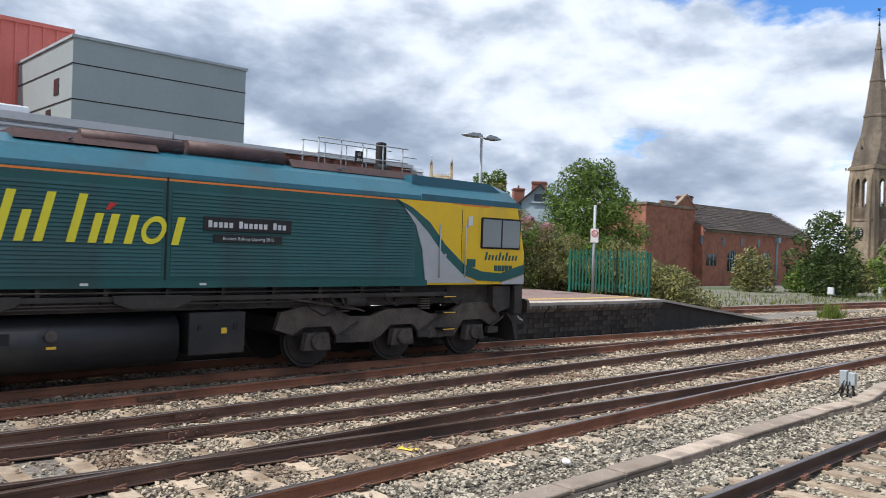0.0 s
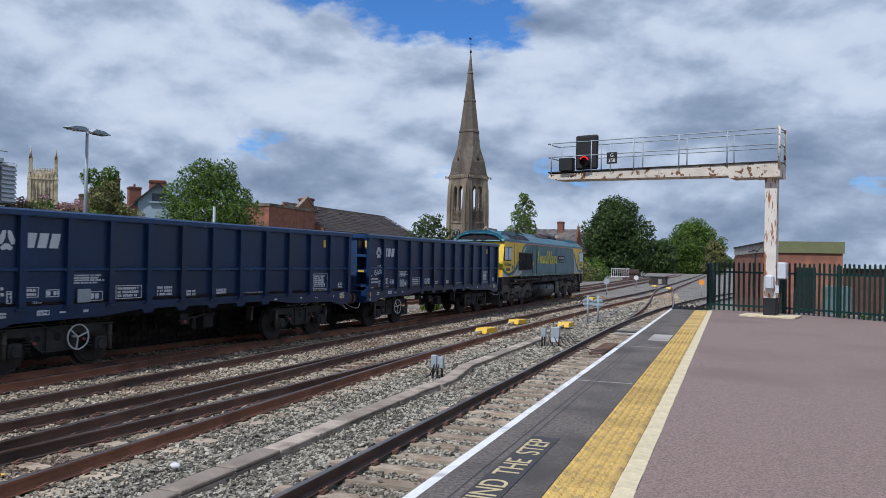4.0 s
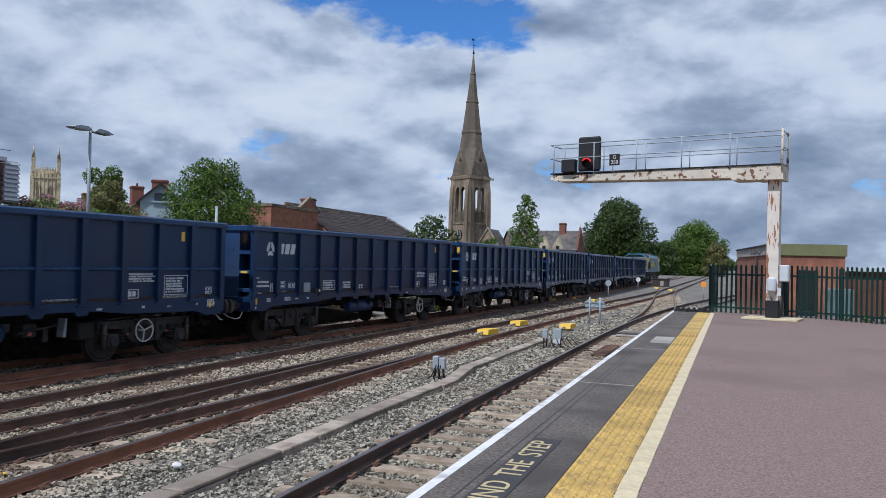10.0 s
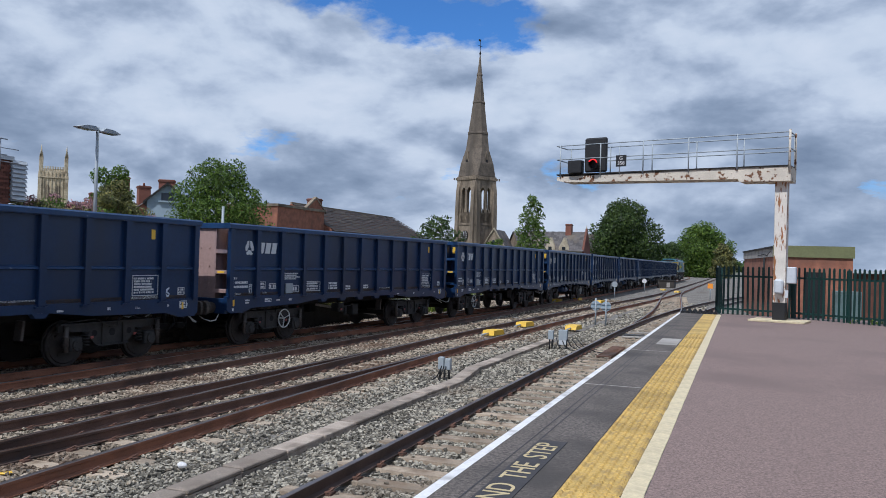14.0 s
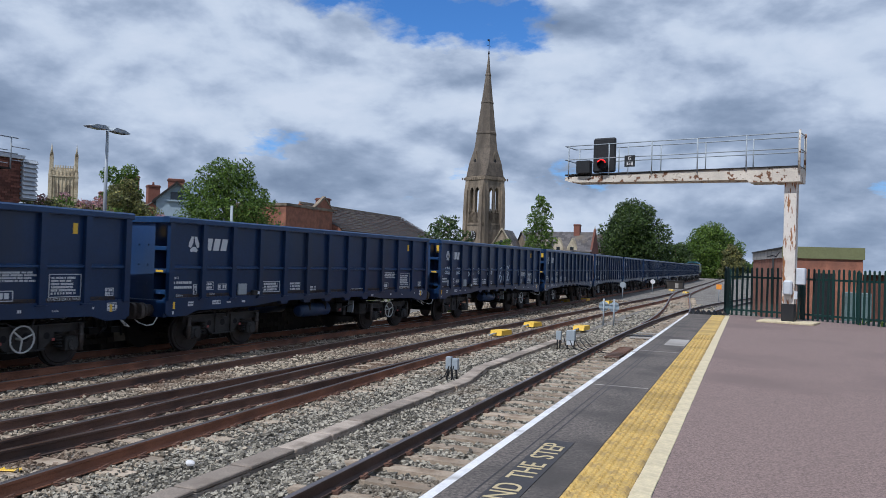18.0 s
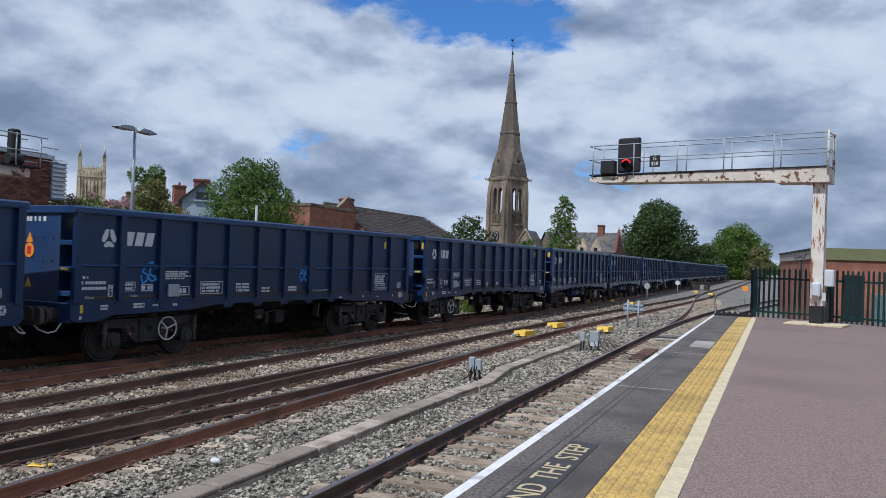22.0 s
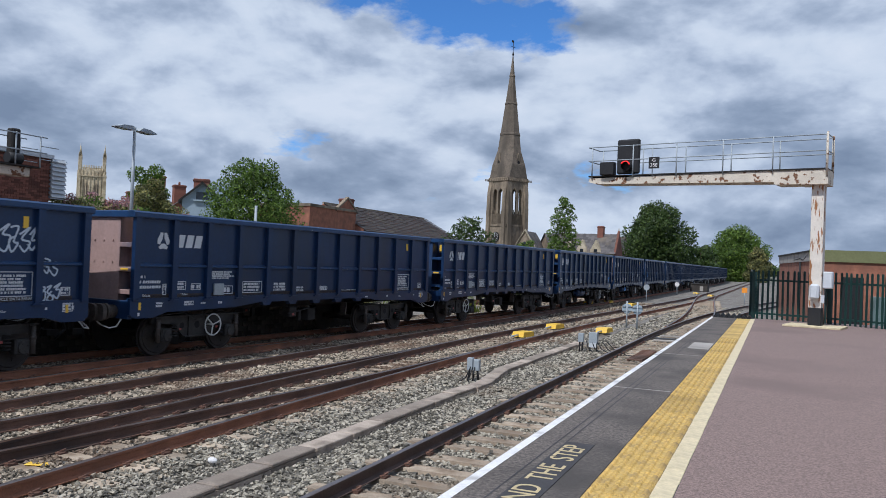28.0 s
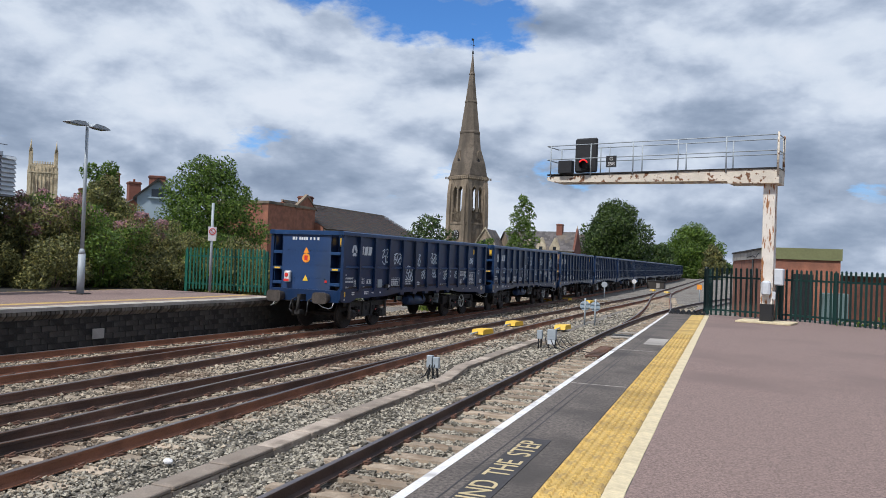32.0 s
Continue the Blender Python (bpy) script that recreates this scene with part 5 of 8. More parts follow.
    # cabs
    for s in (-1, 1):
        b = bmesh.new()
        prof2 = [(s * (H - cab), zs), (s * H, zs), (s * H, 2.35), (s * (H - 0.28), zr + 0.02), (s * (H - cab), zr + 0.02)]
        prism(b, prof2, "x", -W, W)
        cabo = part("cab", b, M["yellow"], l, "bright yellow driving cab")
        b = bmesh.new()
        prism(b, [(s * (H - cab - 0.2), zr + 0.0), (s * (H - 0.2), zr + 0.0), (s * (H - 0.32), zr + 0.24), (s * (H - 0.9), zk + 0.44), (s * (H - cab - 0.2), zk + 0.46)], "x", -1.0, 1.0)
        prism(b, [(s * (H - cab - 0.2), zr - 0.02), (s * (H - 0.12), zr - 0.02), (s * (H - 0.20), zr + 0.10), (s * (H - cab - 0.2), zr + 0.12)], "x", -W - 0.01, W + 0.01)
        part("cab_roof", b, M["roofgreen"], l, "dark blue-green cab roof")
        for x in (-1, 1):
            xx = sorted((x * (W - 0.01), x * (W + 0.008)))
            # painted sweep: yellow rising to the roof line, a green band and grey under it (distance from the middle, height)
            if s > 0:
                edge = [(6.08, 3.35), (6.50, 3.20), (6.98, 2.92), (7.45, 2.45), (8.00, 2.05), (8.55, 1.89), (9.16, 1.85), (H, 2.06)]
                band = [(6.55, 3.02), (6.95, 2.70), (7.40, 2.24), (7.95, 1.84), (8.45, 1.69), (9.2, 1.66), (H, 1.84)]
                flank = [(6.28, 3.20), (6.60, 2.85), (6.80, 2.35), (6.92, 1.64), (8.40, 1.64)]
            else:
                edge = [(5.66, 3.34), (6.05, 3.26), (6.35, 3.13), (6.75, 2.80), (7.29, 2.38), (7.60, 2.13), (7.95, 1.95), (8.35, 1.84), (8.85, 1.78), (9.35, 1.82), (H, 2.04)]
                band = [(5.72, 3.22), (6.05, 3.10), (6.40, 2.85), (6.9, 2.4), (7.40, 2.02), (7.84, 1.84), (8.3, 1.70), (8.9, 1.635), (9.3, 1.66), (H, 1.90)]
                flank = [(5.74, 3.30), (5.64, 3.31), (6.10, 2.80), (6.5, 2.3), (6.62, 1.64), (8.30, 1.64)]
            P_ = lambda pts: [(s * q, z) for q, z in pts]
            lay = lambda d: sorted((x * (W - 0.01), x * (W + d)))
            part("yellow_sweep", prismm(P_([p for p in edge if p[0] < 7.5] + [(7.6, 3.35)]), "x", *lay(0.0235)), M["yellow"], cabo, "yellow paint sweeping up to the roof line")
            part("green_sweep", prismm(P_(edge + band[::-1]), "x", *lay(0.0265)), M["green"], cabo, "green curved band below the cab")
            part("grey_sweep", prismm(P_(flank + [p for p in band if p[0] < 8.4][::-1]), "x", *lay(0.025)), M["lightgrey"], cabo, "pale grey curved band below the cab")
            part("base_strip", prismm(P_([(9.2, 1.60), (9.2, 1.645), (H, 1.82), (H, 1.60)]), "x", *lay(0.024)), M["lightgrey"], cabo)
            # side window, frame, door with rails and step treads
            ws, we = sorted((s * (H - 0.20), s * (H - 1.40)))
            part("window_frame", boxm(*sorted((x * (W - 0.01), x * (W + 0.032))), ws - 0.04, we + 0.04, 2.40, 3.10, 0.03), M["grille"], cabo)
            part("side_window", boxm(*sorted((x * W, x * (W + 0.037))), ws, we, 2.44, 3.06), M["paleglass"], cabo, "cab side window")
            part("window_bar", boxm(*sorted((x * W, x * (W + 0.042))), (ws + we) / 2 - 0.02, (ws + we) / 2 + 0.02, 2.44, 3.06), M["grille"], cabo)
            d0, d1 = sorted((s * 7.36, s * 7.92))
            door = part("cab_door", boxm(*sorted((x * (W - 0.01), x * (W + 0.014))), d0, d1, 1.66, 3.33, 0.006), M["yellow"], cabo, "yellow cab door")
            part("door_seal", boxm(*sorted((x * (W - 0.01), x * (W + 0.004))), d0 - 0.02, d1 + 0.02, 1.64, 3.24), M["grille"], cabo)
            part("door_handle", boxm(*sorted((x * (W + 0.01), x * (W + 0.03))), d0 + 0.05, d0 + 0.12, 2.2, 2.26), M["lightgrey"], door)
            for y in (d0 - 0.09, d1 + 0.09):
                bb = bmesh.new()
                tube(bb, (x * (W + 0.05), y, 1.75), (x * (W + 0.05), y, 2.9), 0.016, n=6)
                part("grab_rail", bb, M["lightgrey"], cabo)
            part("door_light", boxm(*sorted((x * W, x * (W + 0.015))), d1 + 0.16, d1 + 0.24, 2.85, 3.0), M["lightgrey"], cabo)
            for z in (1.32, 0.98, 0.62):
                part("step", boxm(*sorted((x * (W - 0.25), x * (W + 0.01))), (d0 + d1) / 2 - 0.2, (d0 + d1) / 2 + 0.2, z, z + 0.05), M["black"], l)
                part("step_edge", boxm(*sorted((x * W, x * (W + 0.018))), (d0 + d1) / 2 - 0.17, (d0 + d1) / 2 + 0.17, z + 0.012, z + 0.032), M["sign_yellow"], l, "yellow step edge")
            # small slanted company mark and number bars under the window
            b = bmesh.new()
            for k in range(10):
                y = (ws + 0.10) + k * 0.11
                hh = 0.19 if k in (0, 4, 6) else 0.12
                prism(b, [(y, 2.14), (y + 0.05, 2.14), (y + 0.05 + hh * 0.25, 2.14 + hh), (y + hh * 0.25, 2.14 + hh)], "x", *sorted((x * (W + 0.002), x * (W + 0.010))))
            for k in range(5):
                y = ws + 0.42 + k * 0.12
                box(b, *sorted((x * (W + 0.002), x * (W + 0.020))), y, y + 0.085, 1.90, 2.03)
            part("cab_lettering", b, M["green"], cabo, "dark green lettering shapes on the cab")["kind"] = "stuff"
            part("data_label", boxm(*lay(0.018), *sorted((s * 8.12, s * 8.36)), 1.98, 2.16), M["green"], cabo)
            part("warning_notice", boxm(*lay(0.018), *sorted((s * 8.12, s * 8.24)), 2.90, 3.10), M["markings"], cabo)
        # hooded roof end with two horns over the windscreens; its inner shade is a dark plate
        arch = [(-1.16, zr + 0.02), (-1.06, zr + 0.16), (-0.86, zr + 0.28), (-0.45, zr + 0.36), (0.45, zr + 0.36), (0.86, zr + 0.28), (1.06, zr + 0.16), (1.16, zr + 0.02)]
        part("hood_recess", prismm(arch, "y", *sorted((s * (H - 0.30), s * (H - 0.16)))), M["grille"], cabo, "dark plate painted for the shade inside the hood")
        b = bmesh.new()
        for (xa, za), (xb, zb) in zip(arch, arch[1:]):
            tube(b, (xa, s * (H - 0.13), za), (xb, s * (H - 0.13), zb), 0.045, n=6)
        part("hood_rim", b, M["roofgreen"], cabo)
        for x in (-0.22, 0.22):
            part("horn", tubem((x, s * (H - 0.18), zr + 0.15), (x, s * (H - 0.10), zr + 0.15), 0.10, 0.13, n=14), M["black"], cabo)
        # front face: windscreens, lights, skirt
        for x in (-0.62, 0.62):
            b = bmesh.new()
            y0, y1 = s * (H + 0.012), s * (H - 0.25)
            prism(b, [(s * (H - 0.055 + 0.02), 2.42), (s * (H - 0.25 + 0.02), 3.18), (s * (H - 0.27), 3.18), (s * (H - 0.075), 2.42)], "x", x - 0.50, x + 0.50)
            part("windscreen", b, M["glass"], cabo, "dark windscreen")
        part("windscreen_post", prismm([(s * (H - 0.03), 2.5), (s * (H - 0.22), 3.15), (s * (H - 0.27), 3.15), (s * (H - 0.08), 2.5)], "x", -0.06, 0.06), M["yellow"], cabo)
        for x in (-0.9, 0.9):
            for dx, mm in ((-0.12, M["paleglass"]), (0.12, M["red"])):
                bb = bmesh.new()
                tube(bb, (x + dx, s * (H - 0.02), 1.86), (x + dx, s * (H + 0.02), 1.86), 0.09, n=12)
                part("lamp", bb, mm, cabo)
            part("lamp_panel", boxm(x - 0.27, x + 0.27, *sorted((s * H, s * (H + 0.012))), 1.72, 2.0, 0.0), M["sign_orange"], cabo)
        part("multiple_unit_box", boxm(-0.3, 0.3, *sorted((s * H, s * (H + 0.05))), 1.75, 2.1, 0.01), M["grille"], cabo)
        part("buffer_beam", boxm(-1.3, 1.3, *sorted((s * (H - 0.25), s * (H + 0.02))), 0.9, 1.58, 0.02), M["locogrime"], l)
        b = bmesh.new()
        prism(b, [(s * (H - 0.35), 0.92), (s * (H + 0.02), 0.92), (s * (H + 0.06), 0.28), (s * (H - 0.02), 0.26), (s * (H - 0.16), 0.7)], "x", -1.15, 1.15)
        part("snow_plough", b, M["locogrime"], l)
        buffer_and_hook(l, s, s * H)
    # large lettering shapes: slanted strokes across the side
    for s in (-1, 1):
        b = bmesh.new()
        y, z0 = -3.23, 2.28
        xx = sorted((s * (W + 0.022), s * (W + 0.030)))
        sx = s

        def stroke(y, z, w, h, slant=0.24):
            prism(b, [(y, z), (y + w, z), (y + w + h * slant, z + h), (y + h * slant, z + h)], "x", *xx)

        def bowl(y, z, w, h, open_gap=None):
            n = 14
            pts = []
            for k in range(n + 1):
                a = 2 * math.pi * k / n
                pts.append((math.cos(a), math.sin(a)))
            for k in range(n):
                if open_gap and open_gap[0] <= k < open_gap[1]:
                    continue
                (c0, s0), (c1, s1) = pts[k], pts[k + 1]
                def at(c, sn, f):
                    zz = z + h / 2 + sn * h / 2 * f
                    return (y + w / 2 + c * w / 2 * f + (zz - z) * 0.24, zz)
                prism(b, [at(c0, s0, 1), at(c1, s1, 1), at(c1, s1, 0.62), at(c0, s0, 0.62)], "x", *xx)

        xh, th = 0.46, 0.095
        part_y = y + 3.62
        for dy, kind in ((0.0, "tall"), (0.50, "short"), (0.78, "ring"), (1.30, "short"), (1.52, "ring"), (2.06, "tall"), (2.34, "short"), (2.60, "tall"), (3.05, "tall"), (3.36, "short"), (3.60, "short"), (3.90, "short"), (4.12, "ring"), (4.66, "short")):
            if kind == "ring":
                bowl(y + dy, z0, 0.40, xh)
            else:
                stroke(y + dy, z0, 0.125, 0.74 if kind == "tall" else xh)
        part("company_lettering", b, M["letter"], l, "large slanted yellow company lettering shapes")
        part("red_flag_mark", prismm([(part_y, z0 + xh + 0.05), (part_y + 0.04, z0 + xh + 0.05), (part_y + 0.17, z0 + xh + 0.16), (part_y + 0.05, z0 + xh + 0.18)], "x", *xx), M["red"], l, "small red flag mark")
        # nameplates
        npl = part("nameplate", boxm(*sorted((s * (W + 0.02), s * (W + 0.04))), 1.98, 3.66, 2.54, 2.78, 0.005), M["black"], l, "black cast nameplate with pale letter bars")
        bb = bmesh.new()
        yy = 2.06
        for wd in (5, 6, 3):
            for k in range(wd):
                box(bb, *sorted((s * (W + 0.04), s * (W + 0.044))), yy, yy + 0.065, 2.60, 2.72 if k == 0 else 2.69)
                yy += 0.095
            yy += 0.09
        part("name_bars", bb, M["markings"], npl)
        pl2 = part("plaque", boxm(*sorted((s * (W + 0.02), s * (W + 0.035))), 2.16, 3.48, 2.35, 2.485, 0.004), M["black"], l, "small black plaque")
        if s > 0:
            lettering("plaque_words", "Borders Railway Opening 2015", 0.078, M["markings"], pl2, pose(W + 0.037, 2.82, 2.417, 90, 0, 90), depth=0.001)
        part("data_plate", boxm(*sorted((s * W, s * (W + 0.01))), -4.2, -4.05, 2.22, 2.36), M["sign_yellow"], l)
        for k in range(5):
            part("solebar_tab", boxm(*sorted((s * W, s * (W + 0.034))), -5.6 + k * 1.9 - 0.06, -5.6 + k * 1.9 + 0.06, 1.62, 1.66), M["markings"], l)
    # underframe, fuel tank, boxes, pipes
    part("underframe", boxm(-1.05, 1.05, -H + 0.3, H - 0.3, 1.18, 1.60), M["locogrime"], l)
    for x in (-1, 1):
        b = bmesh.new()
        box(b, *sorted((x * 1.05, x * 1.26)), -H + 2.2, H - 2.2, 1.36, 1.44)
        part("running_rail", b, M["locogrime"], l)
        for k in range(14):
            y = -6.4 + k * 0.98
            part("frame_bracket", prismm([(x * 1.04, 1.58), (x * 1.26, 1.58), (x * 1.26, 1.46), (x * 1.04, 1.22)], "y", y - 0.03, y + 0.03), M["locogrime"], l)
        for a in range(6):
            for ya in (3.6, -6.6):
                part("air_pipe", hose([(x * 1.20, ya + a * 0.25, 1.46), (x * 1.23, ya + 0.12 + a * 0.25, 1.36 - 0.03 * a), (x * 1.22, ya + 0.6 + a * 0.25, 1.28 - 0.04 * a)], 0.018), M["locobogie"], l)
        for ya, yb, z in ((-6.2, 6.4, 1.50), (-4.0, 3.8, 1.31), (-2.6, 1.7, 1.26)):
            part("long_pipe", tubem((x * 1.25, ya, z), (x * 1.25, yb, z), 0.016, n=6), M["locogrime"], l)
        for ya in (-5.2, -4.3, 4.6, 5.9, 7.6):
            part("bogie_hose", hose([(x * 1.22, ya, 1.50), (x * 1.28, ya + 0.06, 1.28), (x * 1.24, ya + 0.35, 1.17), (x * 1.16, ya + 0.55, 1.24)], 0.022), M["black"], l, "black looped hose")
        for y0 in (-1.4, 1.2):
            b = bmesh.new()
            prism(b, [(y0 - 0.65, 1.46), (y0 + 0.65, 1.46), (y0 + 0.62, 1.34), (y0 + 0.35, 1.24), (y0 - 0.35, 1.24), (y0 - 0.62, 1.34)], "x", *sorted((x * 1.0, x * 1.30)))
            part("underframe_box", b, M["locogrime"], l)
    b = bmesh.new()
    n = 20
    prof = [(1.18 * math.copysign(abs(math.cos(2 * math.pi * k / n)) ** 0.6, math.cos(2 * math.pi * k / n)), 0.70 + 0.50 * math.copysign(abs(math.sin(2 * math.pi * k / n)) ** 0.6, math.sin(2 * math.pi * k / n))) for k in range(n)]
    prism(b, prof, "y", -2.75, 1.70)
    for f in b.faces:
        f.smooth = True
    part("fuel_tank", b, M["tank"], l, "long black rounded fuel tank")
    part("battery_box", boxm(-1.22, 1.22, 1.85, 2.88, 0.42, 1.15, 0.02), M["tank"], l, "dark battery box")
    for x in (-1, 1):
        part("filler_cap", tubem((x * 1.16, -0.3, 0.86), (x * 1.22, -0.3, 0.86), 0.09, n=12), M["locobogie"], l, "round fuel filler cap")
        part("gauge_plate", boxm(*sorted((x * 1.15, x * 1.19)), -1.0, -0.86, 0.75, 0.92), M["grille"], l)
        part("filler_label", boxm(*sorted((x * 1.165, x * 1.195)), -0.36, -0.22, 0.66, 0.70), M["sign_yellow"], l)
        part("tank_hose", hose([(x * 1.22, -2.2, 1.40), (x * 1.24, -2.35, 1.15), (x * 1.22, -2.5, 0.7), (x * 1.2, -2.9, 0.35), (x * 1.16, -3.5, 0.28), (x * 1.12, -4.1, 0.32)], 0.028), M["black"], l, "black hanging hose")
        part("brake_cylinder", tubem((x * 1.18, 5.0, 1.28), (x * 1.18, 5.45, 1.28), 0.11, n=12), M["locogrime"], l)
        part("air_hose", hose([(x * 1.2, 4.1, 1.45), (x * 1.24, 4.15, 1.2), (x * 1.2, 4.5, 1.02), (x * 1.16, 4.9, 1.12)], 0.02), M["black"], l, "black air hose")
        part("sand_box", prismm([(9.05, 1.55), (9.6, 1.55), (9.6, 1.05), (9.2, 0.95), (9.05, 1.1)], "x", *sorted((x * 0.85, x * 1.24))), M["locogrime"], l, "angular sand box")
        part("sand_pipe", hose([(x * 1.0, 9.2, 1.0), (x * 0.95, 9.15, 0.6), (x * 0.8, 9.0, 0.2)], 0.025), M["black"], l)
        part("box_latch", boxm(*sorted((x * 1.22, x * 1.235)), 2.42, 2.52, 0.78, 0.88), M["sign_yellow"], l)
        for y in (2.0, 2.65):
            part("box_hinge", boxm(*sorted((x * 1.22, x * 1.24)), y, y + 0.07, 0.85, 0.95), M["grille"], l)
    # three-axle bogies
    for s in (-1, 1):
        b = bmesh.new()
        box(b, -0.9, 0.9, -2.6, 2.6, 0.62, 0.95)
        bg = part("bogie", b, M["locogrime"], l, "six-wheeled grey locomotive bogie")
        bg.matrix_basis = pose(0, s * 6.5, 0)
        for x in (-1, 1):
            f = bmesh.new()
            half = [(2.95, 0.78), (2.85, 1.09), (2.4, 1.19), (1.75, 1.18), (1.3, 0.98), (0.8, 0.96), (0.4, 1.10)]
            under = [(0.30, 0.77), (0.50, 0.58), (0.75, 0.45), (1.50, 0.46), (1.75, 0.80), (2.35, 0.80), (2.6, 0.66)]
            out = half + [(-a, z) for a, z in half[::-1]] + [(-a, z) for a, z in under[::-1]] + under
            prism(f, out, "x", *sorted((x * 0.98, x * 1.10)))
            part("side_frame", f, M["locobogie"], bg)
            for y in (-2.07, 0.0, 2.07):
                f = bmesh.new()
                prism(f, [(y - 0.30, 0.36), (y + 0.30, 0.36), (y + 0.24, 0.68), (y - 0.24, 0.68)], "x", *sorted((x * 1.0, x * 1.16)))
                tube(f, (x * 1.16, y, 0.53), (x * 1.24, y, 0.53), 0.17, 0.15, n=14)
                for k in range(6):
                    a = k * math.pi / 3
                    tube(f, (x * 1.24, y + 0.1 * math.cos(a), 0.53 + 0.1 * math.sin(a)), (x * 1.255, y + 0.1 * math.cos(a), 0.53 + 0.1 * math.sin(a)), 0.02, n=5)
                part("axlebox", f, M["locobogie"], bg)
                f = bmesh.new()
                for k in range(5):
                    tube(f, (x * 1.05, y + 0.62, 1.08 + k * 0.05), (x * 1.05, y + 0.62, 1.11 + k * 0.05), 0.15, n=10)
                part("spring", f, M["locobogie"], bg)
                f = bmesh.new()
                box(f, *sorted((x * 1.08, x * 1.16)), y + 0.42, y + 0.75, 0.48, 0.62)
                tube(f, (x * 1.13, y + 0.5, 0.6), (x * 1.13, y + 0.95, 0.85), 0.03, n=6)
                part("brake_block", f, M["locogrime"], bg)
        for y in (-2.07, 0.0, 2.07):
            w = part("wheelset", wheelset_mesh(0.53), M["wheel"], bg, "steel wheelset with axle")
            w.matrix_basis = pose(0, y, 0.53)
    return l


def end_signs(w, warned):
    """White number bars high on the rear end, and orange warning signs on some."""
    y = -HALF + 0.035
    b = bmesh.new()
    bars(b, 0, 0, 1.1, 0.14, 1, 0.0, seed=77)
    num = part("number_bars", b, M["markings"], w, "white number bars")
    num.matrix_basis, num["kind"] = pose(0, y, 2.93, 0, 0, -90), "stuff"
    if not warned:
        return
    for z, h, m, lab in ((2.46, 0.2, "sign_orange", "orange warning triangle"), (1.56, 0.19, "sign_yellow", "yellow warning triangle")):
        part("warning_triangle", prismm([(-h * 0.55, z), (h * 0.55, z), (0, z + h)], "y", y - 0.006, y), M[m], w, lab)
    disc = part("warning_disc", tubem((0, y - 0.008, 2.30), (0, y, 2.30), 0.15, n=20), M["sign_orange"], w, "orange warning disc")
    part("disc_symbol", boxm(-0.06, 0.06, y - 0.012, y - 0.008, 2.22, 2.38), M["red"], disc)


